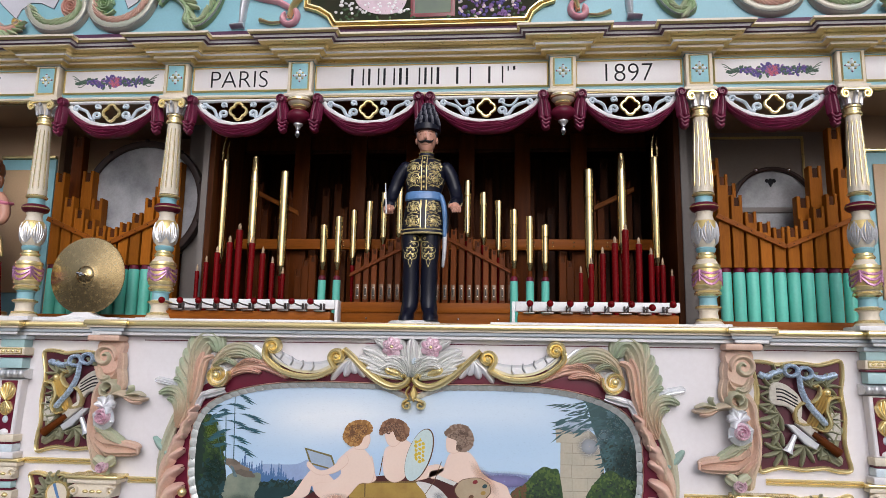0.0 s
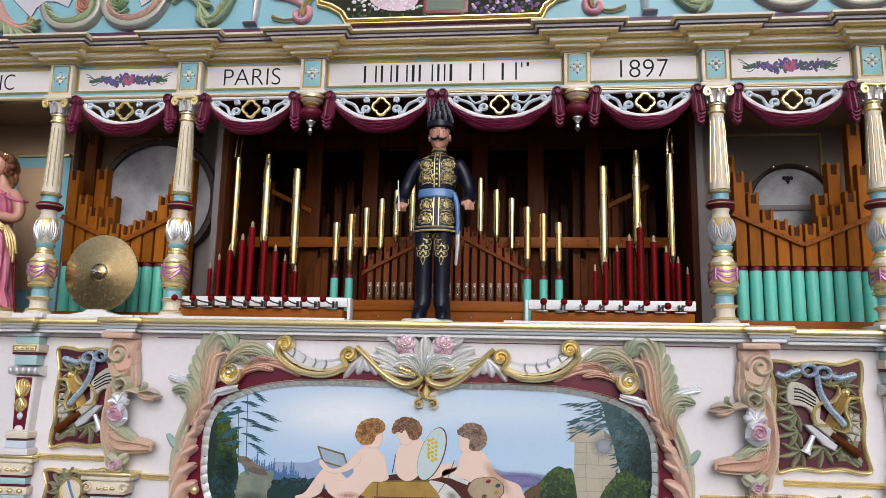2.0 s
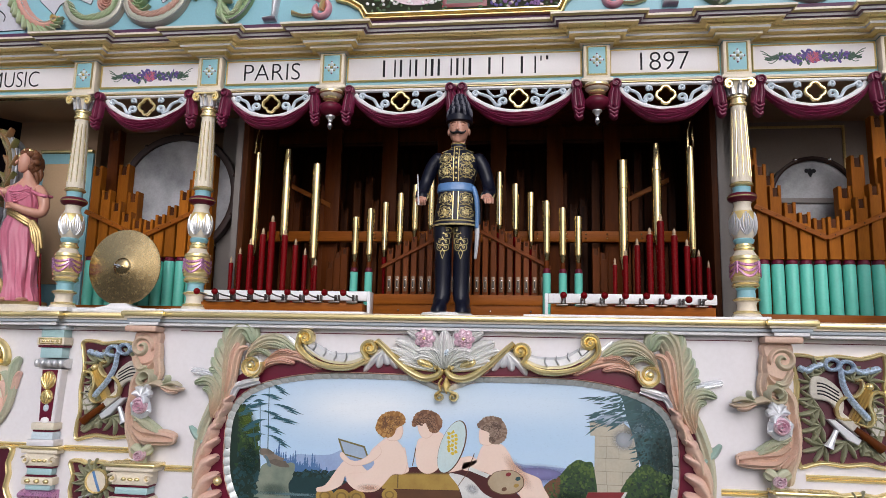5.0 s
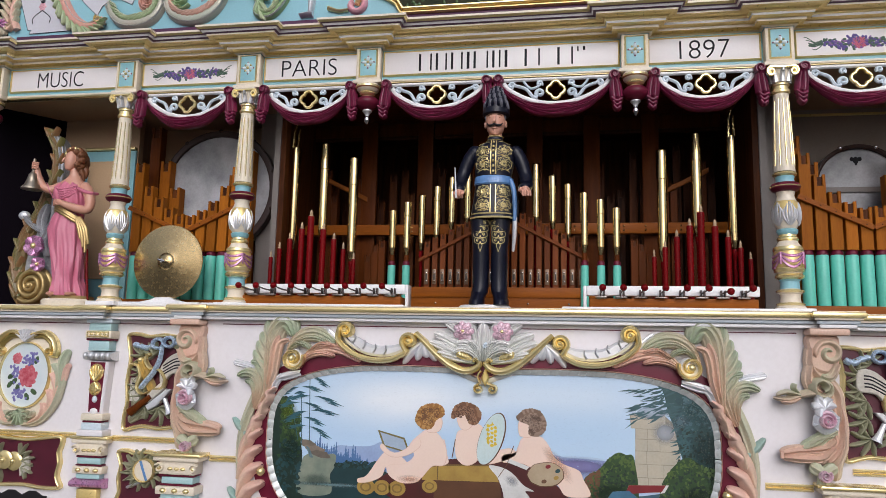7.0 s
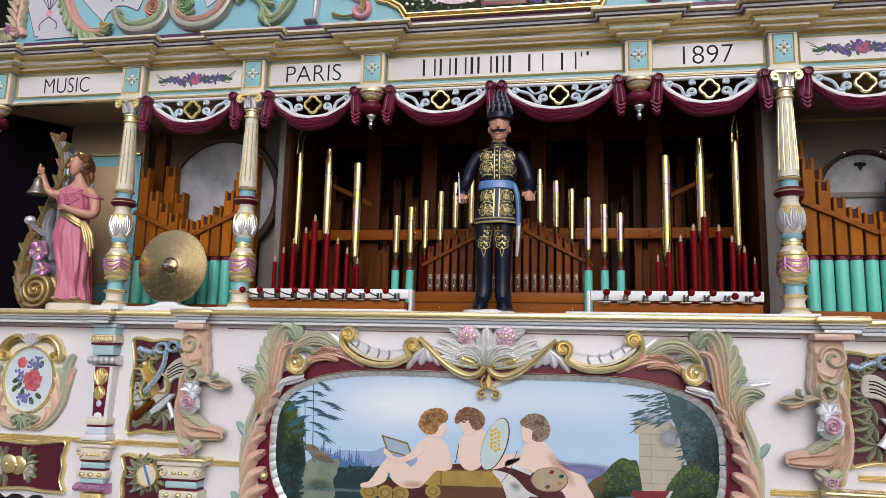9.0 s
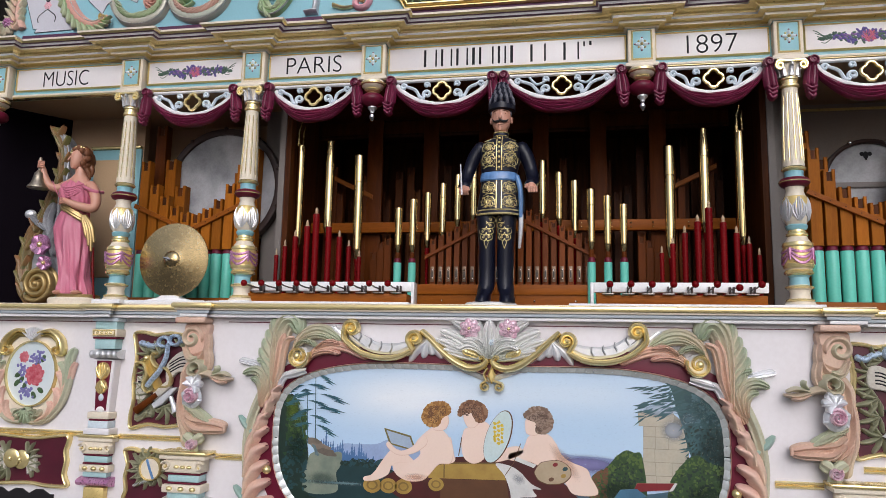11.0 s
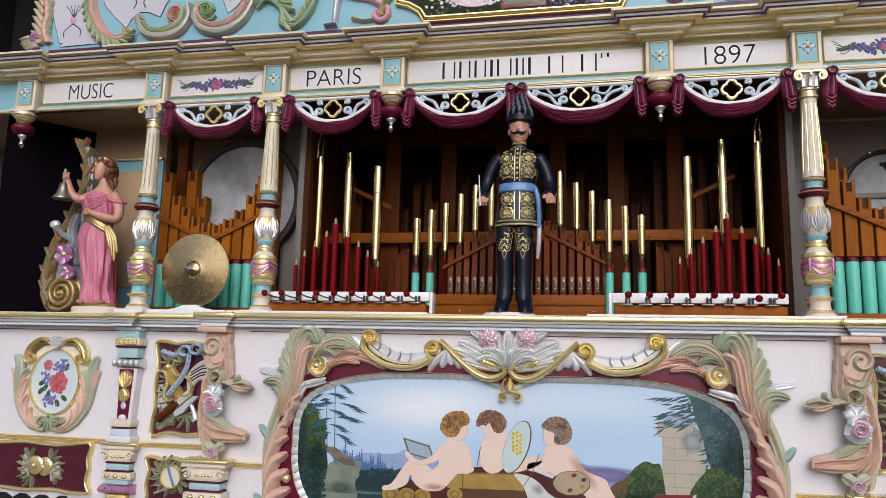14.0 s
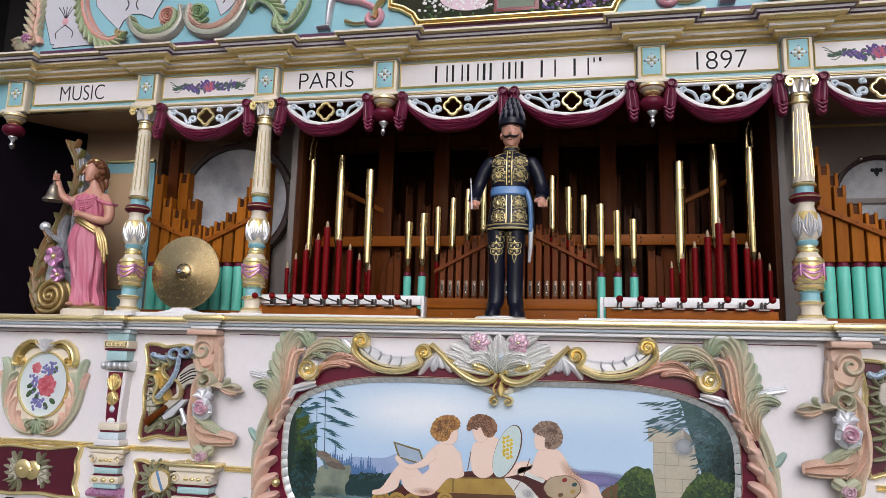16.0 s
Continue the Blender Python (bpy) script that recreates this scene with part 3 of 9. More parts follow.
a = sign("sign_panel", -1.072, -0.636, "white sign panel with black word PARIS in a gilt frame")
lettering("lettering", "PARIS", -0.862, 3.131, -0.0085, 0.078, 0.262, a)
a = sign("sign_panel", 0.636, 1.072, "white sign panel with black year 1897 in a gilt frame")
lettering("lettering", "1897", 0.857, 3.131, -0.0085, 0.080, 0.200, a)
a = sign("sign_panel", -2.395, -1.825, "white sign panel with black word MUSIC in a gilt frame")
lettering("lettering", "MUSIC", -2.127, 3.131, -0.0085, 0.076, 0.245, a)
a = sign("sign_panel", 1.825, 2.395, "white sign panel in a gilt frame")
a = sign("sign_panel", -0.508, 0.508, "white sign panel with black bars in a gilt frame")
x = -0.352
for w, h in ((0.058, 0.078), (0.050, 0.078), (0.052, 0.078), (0.012, 0.078), (0.064, 0.078), (0.036, 0.078), (0.012, 0.078), (0, 0), (0.066, 0.078), (0, 0), (0.066, 0.078), (0.006, 0.022), (0.010, 0.018)):
    if w:
        for x0_, x1_ in ([(x, x + w)] if w < 0.02 else [(x, x + 0.010), (x + w - 0.007, x + w)]):
            bm = bmesh.new()
            box(bm, x0_, x1_, -0.0095, -0.0082, 3.170 - h, 3.170, 0)
            part("bar", bm, INK, a, smooth=False)
    x += (w + 0.018) if w else 0.056
for s in (-1, 1):
    a = sign("flower_panel", *sorted((s * 1.215, s * 1.685)), "white panel with a painted flower garland in a gilt frame")
    garland(a, s * 1.448, 0.185)


def column(x, y=-0.02):
    root = thing("column", x, y, 2.036, "cream fluted column with gilt, silver and burgundy turned rings", "column", "columns of the organ front")
    bm = bmesh.new()
    lathe(bm, [(0.072, 2.036), (0.072, 2.060), (0.066, 2.066), (0.056, 2.070), (0.050, 2.080), (0.046, 2.100), (0.050, 2.112), (0.060, 2.118), (0.060, 2.124), (0.050, 2.128), (0.046, 2.132)], x, y)
    part("foot", bm, CREAM, root)
    for z in (2.066, 2.116):
        bm = bmesh.new()
        lathe(bm, [(0.050, z), (0.066, z + 0.003), (0.068, z + 0.007), (0.064, z + 0.011), (0.050, z + 0.013)], x, y)
        part("foot_ring", bm, GOLD, root, "gilt foot ring")
    bm = bmesh.new()
    box(bm, x - 0.092, x + 0.092, y - 0.092, y + 0.092, 2.0362, 2.054, 0.003)
    part("plinth", bm, WHITE, root, "white square plinth")
    bm = bmesh.new()
    lathe(bm, [(0.046, 2.132), (0.044, 2.160), (0.052, 2.168)], x, y)
    part("turquoise_neck", bm, BLUE, root, "turquoise neck")
    bm = bmesh.new()
    lathe(bm, [(0.052, 2.168), (0.068, 2.174), (0.070, 2.182), (0.060, 2.190)], x, y)
    part("gilt_ring", bm, GOLD, root, "gilt ring")
    bm = bmesh.new()
    lathe(bm, [(0.060, 2.190), (0.068, 2.200), (0.071, 2.235), (0.069, 2.275), (0.062, 2.296), (0.050, 2.310), (0.046, 2.318)], x, y, 28)
    part("drum", bm, CREAM, root, "cream drum")
    bm = bmesh.new()
    lathe(bm, [(0.0690, 2.214), (0.0722, 2.218), (0.0724, 2.235), (0.0712, 2.262), (0.0690, 2.277)], x, y, 28)
    part("gilt_field", bm, OLDGOLD, root, "gilt field behind the swags")
    bm = bmesh.new()
    lathe(bm, [(0.072, 2.278), (0.074, 2.284), (0.071, 2.294), (0.064, 2.296)], x, y, 28)
    lathe(bm, [(0.0705, 2.196), (0.0735, 2.206), (0.0735, 2.212), (0.0715, 2.214)], x, y, 28)
    part("gilt_band", bm, GOLD, root, "gilt bands")
    for k in range(4):
        bm = bmesh.new()
        a0 = radians(90 * k + 45)
        for j in range(3):
            pth = []
            for i in range(9):
                u = i / 8
                a = a0 + u * math.pi / 2
                pth.append((x + 0.074 * math.cos(a), y + 0.074 * math.sin(a), 2.268 - 0.010 * j - (0.012 + 0.012 * j) * math.sin(math.pi * u)))
            tube(bm, pth, 0.0055, 6)
        tube(bm, [(x + 0.076 * math.cos(a0), y + 0.076 * math.sin(a0), z) for z in (2.272, 2.25, 2.225)], lambda t: 0.008 - 0.003 * t, 6)
        part("mauve_swag", bm, MAUVE, root, "mauve carved swag")
    bm = bmesh.new()
    lathe(bm, [(0.046, 2.318), (0.052, 2.324), (0.052, 2.330), (0.043, 2.336), (0.042, 2.344)], x, y)
    part("collar", bm, GOLD, root, "gilt collar")
    bm = bmesh.new()
    lathe(bm, [(0.042, 2.344), (0.050, 2.352), (0.052, 2.362), (0.044, 2.366)], x, y)
    part("turquoise_ring", bm, BLUE, root, "turquoise ring")
    bm = bmesh.new()
    lathe(bm, [(0.044, 2.366), (0.058, 2.385), (0.064, 2.415), (0.063, 2.445), (0.056, 2.468), (0.047, 2.482), (0.041, 2.500), (0.046, 2.514)], x, y, 28)
    part("urn", bm, CREAM, root, "cream urn body")
    bm = bmesh.new()
    lathe(bm, [(0.0640, 2.425), (0.0648, 2.430), (0.0640, 2.446), (0.0570, 2.4685), (0.0510, 2.476)], x, y, 28)
    part("gilt_shoulder", bm, OLDGOLD, root, "gilt shoulder between the leaves")
    for k in range(6):
        bm = bmesh.new()
        a0 = radians(60 * k - 90)
        def bend(px, pz):
            prof = [(0.044, 2.366), (0.058, 2.385), (0.064, 2.415), (0.063, 2.445), (0.056, 2.468), (0.047, 2.482)]
            r = 0.047
            for (r0, z0), (r1, z1) in zip(prof, prof[1:]):
                if z0 <= pz <= z1:
                    r = r0 + (r1 - r0) * (pz - z0) / (z1 - z0)
            return r - 0.001, a0 + px / 0.062
        for sgn in (-1, 1):
            for dx, top in ((0.004, 2.470), (0.014, 2.462), (0.023, 2.448)):
                pth = []
                for i in range(8):
                    u = i / 7
                    r, a = bend(sgn * dx * (0.3 + 1.1 * math.sin(math.pi * min(1, u * 0.85))), 2.378 + (top - 2.378) * u)
                    pth.append((x + (r + 0.003) * math.cos(a), y + (r + 0.003) * math.sin(a), 2.378 + (top - 2.378) * u))
                tube(bm, pth, lambda t: 0.0025 + 0.0035 * math.sin(math.pi * t), 5)
        part("silver_leaf", bm, SILVER, root, "silver acanthus leaf")
    bm = bmesh.new()
    lathe(bm, [(0.046, 2.514), (0.064, 2.520), (0.074, 2.530), (0.074, 2.538), (0.064, 2.548), (0.046, 2.552)], x, y, 28)
    part("burgundy_ring", bm, BURGUNDY, root, "burgundy turned ring")
    bm = bmesh.new()
    lathe(bm, [(0.0735, 2.531), (0.0755, 2.534), (0.0735, 2.537)], x, y, 28)
    part("gilt_line", bm, GOLD, root)
    bm = bmesh.new()
    lathe(bm, [(0.046, 2.552), (0.044, 2.566), (0.047, 2.576)], x, y)
    part("upper_neck", bm, BLUE, root, "turquoise neck")
    bm = bmesh.new()
    lathe(bm, [(0.047, 2.576), (0.058, 2.581), (0.060, 2.587), (0.050, 2.594)], x, y)
    part("upper_ring", bm, GOLD, root, "gilt ring")
    # fluted, tapering shaft
    bm = bmesh.new()
    rows = []
    for z in (2.594, 2.606, 2.62, 2.75, 2.88, 2.905, 2.915):
        t = (z - 2.594) / 0.32
        r0 = 0.052 - 0.014 * t
        depth = 0.0045 if 2.61 < z < 2.90 else 0.0
        rows.append([(x + (r0 - depth * max(0, math.cos(a * 10)) ** 0.5) * math.cos(a - math.pi / 2), y + (r0 - depth * max(0, math.cos(a * 10)) ** 0.5) * math.sin(a - math.pi / 2), z) for a in (2 * math.pi * i / 80 for i in range(80))])
    grid(bm, rows, True)
    part("shaft", bm, CREAM, root)
    for k in range(10):
        a = 2 * math.pi * k / 10 - math.pi / 2
        bm = bmesh.new()
        tube(bm, [(x + (0.052 - 0.014 * t - 0.0012) * math.cos(a), y + (0.052 - 0.014 * t - 0.0012) * math.sin(a), 2.618 + 0.275 * t) for t in (0, 0.05, 0.5, 0.95, 1)], lambda t: 0.0030 if 0.1 < t < 0.9 else 0.0015, 6)
        part("gilt_flute", bm, GOLD, root)
    bm = bmesh.new()
    lathe(bm, [(0.040, 2.915), (0.048, 2.920), (0.048, 2.928), (0.041, 2.932), (0.040, 2.945), (0.045, 2.950), (0.045, 2.955), (0.036, 2.958)], x, y)
    part("neck_ring", bm, GOLD, root, "gilt neck rings")
    bm = bmesh.new()
    lathe(bm, [(0.034, 2.958), (0.036, 2.975), (0.042, 3.0), (0.05, 3.018), (0.05, 3.024)], x, y)
    box(bm, x - 0.058, x + 0.058, y - 0.058, y + 0.058, 3.020, 3.031, 0.003)
    part("capital", bm, CREAM, root)
    for k in range(8):
        a = radians(45 * k)
        bm = bmesh.new()
        pth = [(x + r * math.cos(a), y + r * math.sin(a), z) for r, z in ((0.037, 2.962), (0.042, 2.985), (0.050, 3.002), (0.060, 3.006), (0.061, 2.998))]
        tube(bm, spline(pth, 3), lambda t: 0.013 * (1 - 0.6 * t), 6)
        part("silver_acanthus", bm, SILVER, root, "silver and blue acanthus leaf")
    for sx in (-1, 1):
        for sy in (-1, 1):
            bm = bmesh.new()
            sp = spiral(0, 0, 0.020, 0.004, 90, 90 - sx * 560, 22)
            pth = [(x + sx * 0.030 * 0, y + sy * 0.050, 3.018)] + [(x + sx * 0.050 + p[0] * 1.0, y + sy * 0.052, 3.000 + p[1]) for p in sp]
            tube(bm, pth, lambda t: 0.0065 - 0.002 * t, 6)
            dome(bm, x + sx * 0.050, 3.000, 0.007, 0.007, y + sy * 0.052, 0.012 if sy < 0 else -0.012, 0, 8, 3)
            part("gilt_volute", bm, GOLD, root, "gilt volute")
    for o in root.children:
        k = 0.86 if o.name.split(".")[0] in ("capital", "silver_acanthus", "gilt_volute") else 0.76
        for v in o.data.vertices:
            v.co.x, v.co.y = x + (v.co.x - x) * k, y + (v.co.y - y) * k


for x in (-1.752, -1.141, 1.141, 1.752):
    column(x)


def pendant(x, y=-0.03):
    root = thing("pendant", x, y, 3.03, "turned pendant lamp with gilt cup, burgundy bowl and clear bulb", "pendant", "pendants below the frieze")
    bm = bmesh.new()
    lathe(bm, [(0.038, 3.030), (0.050, 3.026), (0.054, 3.012), (0.046, 2.998), (0.034, 2.990)], x, y)
    part("cream_cup", bm, CREAM, root)
    bm = bmesh.new()
    lathe(bm, [(0.050, 3.020), (0.056, 3.016), (0.056, 3.008), (0.050, 3.004)], x, y)
    lathe(bm, [(0.034, 2.990), (0.038, 2.984), (0.034, 2.978), (0.024, 2.974), (0.022, 2.966)], x, y)
    part("gilt_cup", bm, GOLD, root)
    bm = bmesh.new()
    lathe(bm, [(0.022, 2.968), (0.040, 2.964), (0.050, 2.954), (0.052, 2.938), (0.044, 2.924), (0.028, 2.916), (0.020, 2.910)], x, y)
    part("burgundy_bowl", bm, BURGUNDY, root)
    bm = bmesh.new()
    lathe(bm, [(0.020, 2.912), (0.021, 2.904), (0.014, 2.898), (0.009, 2.890), (0.009, 2.884)], x, y)
    part("socket", bm, SILVER, root)
    bm = bmesh.new()
    lathe(bm, [(0.008, 2.884), (0.011, 2.877), (0.014, 2.868), (0.012, 2.858), (0.006, 2.850), (0.003, 2.846)], x, y, 16)
    part("bulb", bm, CHROME, root, "small silvered bulb")


for x in (-2.47, -0.574, 0.574, 2.47):
    pendant(x)


def valance(x0, x1, drop):
    """Pierced white fretwork over a carved plum drape with hanging tails."""
    xm, w = (x0 + x1) / 2, x1 - x0
    root = thing("valance", xm, -0.02, 3.03, "pierced white fretwork valance with plum carved drapery below", "valance", "valances between the columns")
    top, deep = 3.033, drop
    sag = lambda u: deep * (1 - (2 * u - 1) ** 2) ** 0.8
    # white curved rim
    bm = bmesh.new()
    rim = [Vector((x0 + 0.02 + (w - 0.04) * i / 24, top - 0.022 - 0.82 * sag(i / 24))) for i in range(25)]
    ribbon(bm, rim, 0.024, 0.010, -0.012, 5)
    ribbon(bm, [Vector((x0 + 0.02, top - 0.006)), Vector((x1 - 0.02, top - 0.006))], 0.016, 0.010, -0.012, 5)
    part("fret_rim", bm, WHITE, root, "white carved rim")
    cz = top - 0.010 - 0.40 * deep
    r = 0.040
    bm = bmesh.new()
    pts = []
    for i in range(48):
        a = 2 * math.pi * i / 48
        rr = r * (0.72 + 0.22 * abs(math.cos(2 * a)))
        pts.append(Vector((xm + rr * math.cos(a), cz + rr * math.sin(a))))
    pts.append(pts[0]), pts.append(pts[1])
    ribbon(bm, pts, 0.014, 0.012, -0.014, 5)
    part("quatrefoil", bm, GOLD, root, "gilt quatrefoil ring")
    for s in (-1, 1):
        bm = bmesh.new()
        ox = xm + s * (r + 0.026)
        p1 = spiral(ox, cz - 0.012, 0.004, 0.020, 0 if s > 0 else 180, (0 if s > 0 else 180) - s * 420, 22)
        ribbon(bm, p1, 0.015, 0.009, -0.013, 4)
        p2 = spiral(ox + s * 0.002, cz + 0.030, 0.003, 0.012, 180 if s > 0 else 0, (180 if s > 0 else 0) + s * 400, 18)
        ribbon(bm, p2, 0.013, 0.009, -0.013, 4)
        ex = xm + s * w * 0.385
        ez = top - 0.026
        p3 = spline([p1[-1], (ox + s * 0.03, cz - 0.026), ((ox + ex) / 2, (cz + ez) / 2 - 0.006), (ex - s * 0.015, ez - 0.004)], 5) + spiral(ex, ez - 0.006, 0.014, 0.004, 180 if s > 0 else 0, (180 if s > 0 else 0) - s * 380, 16)
        ribbon(bm, p3, 0.015, 0.009, -0.013, 4)
        if w > 0.45:
            ribbon(bm, spline([(ox + s * 0.004, cz + 0.02), (ox + s * 0.04, cz + 0.01), (ox + s * 0.07, top - 0.014)], 4), 0.011, 0.008, -0.013, 4)
        part("scroll", bm, PALEBLUE, root, "ice-blue fret scroll")
    # drape in overlapping folds
    for j in range(9):
        bm = bmesh.new()
        f = j / 8
        lo = [Vector((x0 + 0.012 + (w - 0.024) * i / 26, top - 0.030 - (0.84 + 0.30 * f) * sag(i / 26) - 0.006 * f + 0.0035 * math.sin(i * 0.55 + j * 2.4))) for i in range(27)]
        ribbon(bm, lo, lambda t: 0.009 + 0.009 * math.sin(math.pi * t), lambda t: 0.014 + 0.012 * math.sin(math.pi * t) + 0.005 * (j % 2), -0.004 - 0.002 * (4 - abs(j - 4)), 6)
        part("drape_fold", bm, DRAPE, root, "plum painted drapery fold")
    for s, xx in ((-1, x0), (1, x1)):
        bm = bmesh.new()
        ball(bm, (xx, -0.036, top - 0.012), 0.025, 1, 0.9, 0.95, 14, 8)
        ribbon(bm, spiral(xx, top - 0.012, 0.004, 0.021, 90, 90 + s * 500, 26), 0.009, 0.010, -0.052, 5)
        blade(bm, [Vector((xx + s * 0.010 * k / 11, top - 0.020 - 0.098 * k / 11)) for k in range(12)], 0.056, 0.030, -0.028, 3, (0, 0), 0.62, 0.06)
        for q, (zz, w_) in enumerate(((0.122, 0.046), (0.139, 0.036), (0.156, 0.030))):
            blade(bm, spline([Vector((xx + s * 0.010 - w_ / 2, top - zz + 0.012)), Vector((xx + s * 0.008, top - zz - 0.004)), Vector((xx + s * 0.010 + w_ / 2, top - zz + 0.009))], 5), 0.019, 0.026, -0.030, 0, (0, 0), 0.8, 0.2)
        part("tail", bm, DRAPE, root, "plum carved drapery tail")


for x0, x1, d in ((-1.665, -1.225, 0.115), (-1.058, -0.650, 0.115), (-0.490, -0.044, 0.115), (0.004, 0.490, 0.115), (0.650, 1.062, 0.115), (1.225, 1.665, 0.115)):
    valance(x0, x1, d)

# ---- things on the stage ----
def brass_pipe(x, z0, z1, r, y=0.25, green=False, cone=False):
    root = thing("brass_pipe", x, y, 2.02, "polished brass organ pipe" + (" standing in a mint green socket" if green else " with a seamed upper sleeve"), "organ pipe", "brass pipes in the chamber")
    bm = bmesh.new()
    prof = [(0.004, z0 - 0.05), (r * 0.55, z0 - 0.02), (r * 0.94, z0 + 0.015), (r * 0.965, z0 + 0.019), (r * 0.965, z0 + 0.026), (r * 0.975, z1 - (z1 - z0) * 0.28 - 0.004), (r * 0.975, z1 - (z1 - z0) * 0.28 + 0.004)]
    lathe(bm, prof, x, y, 18)
    part("body", bm, BRASS, root)
    bm = bmesh.new()
    top = [(r * 0.98, z1 - (z1 - z0) * 0.28 - 0.0015), (r * 1.055, z1 - (z1 - z0) * 0.28), (r * 1.06, z1 - (z1 - z0) * 0.28 + 0.003), (r * 1.07, z1 - 0.007), (r * 1.07, z1 - 0.003), (r * 1.0, z1), (r * 0.9, z1 - 0.004), (r * 0.88, z1 - 0.05)]
    if cone:
        top = [(r * 0.98, z1 - (z1 - z0) * 0.28 - 0.0015), (r * 1.06, z1 - (z1 - z0) * 0.28), (r * 1.055, z1 - (z1 - z0) * 0.28 + 0.003), (r * 0.80, z1 - 0.004), (r * 0.79, z1), (r * 0.74, z1 - 0.002), (r * 0.72, z1 - 0.05)]
    lathe(bm, top, x, y, 18)
    part("sleeve", bm, BRASS, root)
    bm = bmesh.new()
    lathe(bm, [(0.006, 2.02 if r > 0.02 else 2.16), (0.008, z0 - 0.06), (0.012, z0 - 0.045), (0.010, z0 - 0.01)], x, y, 10)
    part("foot", bm, RED if not green else MIDWOOD, root, "dark red foot")
    if green:
        bm = bmesh.new()
        lathe(bm, [(0.017, 2.02), (0.018, 2.03), (0.018, 2.256), (0.014, 2.257)], x, y, 18)
        part("socket", bm, TEAL, root, "mint green socket")
        bm = bmesh.new()
        lathe(bm, [(0.017, 2.2575), (0.016, 2.270), (0.010, 2.280)], x, y, 14)
        part("collar", bm, BURGUNDY, root)


for s in (-1, 1):
    brass_pipe(s * 0.708, 2.30, 2.775, 0.0225)
    brass_pipe(s * 0.855, 2.41, 2.845, 0.0225, cone=True)
    brass_pipe(s * 0.510, 2.32, 2.515, 0.017, green=True)
    brass_pipe(s * 0.441, 2.32, 2.555, 0.017, green=True)
    if s > 0:
        brass_pipe(0.370, 2.33, 2.587, 0.017, green=True)
    else:
        brass_pipe(-0.397, 2.36, 2.613, 0.0175, y=0.37)
    brass_pipe(s * 0.311 - 0.012, 2.40, 2.658, 0.0175, y=0.37)
    brass_pipe(s * 0.239 - 0.012, 2.46, 2.700, 0.0175, y=0.37)
    brass_pipe(s * 0.162 - 0.012, 2.48, 2.758, 0.0185, y=0.37)
    # tall outer pipe with a slit, turned-over top
    x, y = s * 1.004, 0.25
    root = thing("brass_pipe", x, y, 2.02, "tall polished brass organ pipe with a slit torn top", "organ pipe", "brass pipes in the chamber")
    bm = bmesh.new()
    lathe(bm, [(0.004, 2.30), (0.010, 2.33), (0.020, 2.36), (0.0205, 2.367), (0.0218, 2.823), (0.022, 2.83), (0.021, 2.832)], x, y, 18)
    part("body", bm, BRASS, root)
    bm = bmesh.new()
    tube(bm, [(x - 0.012, y - 0.012, 2.825), (x - 0.010, y - 0.012, 2.90), (x + 0.002, y - 0.014, 2.945)], lambda t: 0.008 - 0.004 * t, 6)
    tube(bm, [(x + 0.012, y - 0.010, 2.825), (x + 0.010, y - 0.004, 2.89), (x + 0.014, y, 2.925)], lambda t: 0.009 - 0.005 * t, 6)
    part("slit_top", bm, BRASS, root)
    bm = bmesh.new()
    lathe(bm, [(0.006, 2.02), (0.008, 2.29), (0.012, 2.31), (0.01, 2.33)], x, y, 10)
    part("foot", bm, RED, root)


BRASSTIP = material("pale_horn_tip", (0.50, 0.36, 0.22), 0.35)


def red_pipe(x, z1, r, y=0.15):
    root = thing("red_pipe", x, y, 2.02, "slim red lacquered pipe with a pale turned tip", "organ pipe", "red pipes behind the bells")
    bm = bmesh.new()
    lathe(bm, [(r * 0.8, 2.02), (r * 0.9, 2.08), (r, z1 - 0.045), (r * 1.04, z1 - 0.034), (r * 0.95, z1 - 0.028), (r * 0.5, z1 - 0.026)], x, y, 16)
    part("body", bm, RED, root)
    bm = bmesh.new()
    lathe(bm, [(r * 0.62, z1 - 0.027), (r * 0.66, z1 - 0.024), (r * 0.4, z1 - 0.021), (r * 0.5, z1 - 0.015), (r * 0.46, z1 - 0.007), (r * 0.2, z1 + 0.001), (r * 0.06, z1 + 0.004)], x, y, 12)
    part("tip", bm, BRASSTIP, root, "pale turned tip")


for i, z in enumerate((2.310, 2.350, 2.395, 2.442, 2.500, 2.438, 2.392, 2.347, 2.300)):
    k = 4 - abs(i - 4)
    wobble = (0.004, -0.006, -0.008, -0.002, -0.010, 0.002, 0.004, 0.0, 0.0)[i]
    red_pipe(-1.067 + 0.0503 * i + wobble, z, 0.0095 + 0.0015 * k)
    red_pipe(0.655 + 0.0500 * i + 0.5 * wobble - (0.012 if i == 8 else 0.0), z, 0.0095 + 0.0015 * k)


CAPMETAL = material("dull_cap_metal", (0.20, 0.135, 0.085), 0.35, 0.4, second=(0.12, 0.075, 0.045), scale=20, amount=0.6)


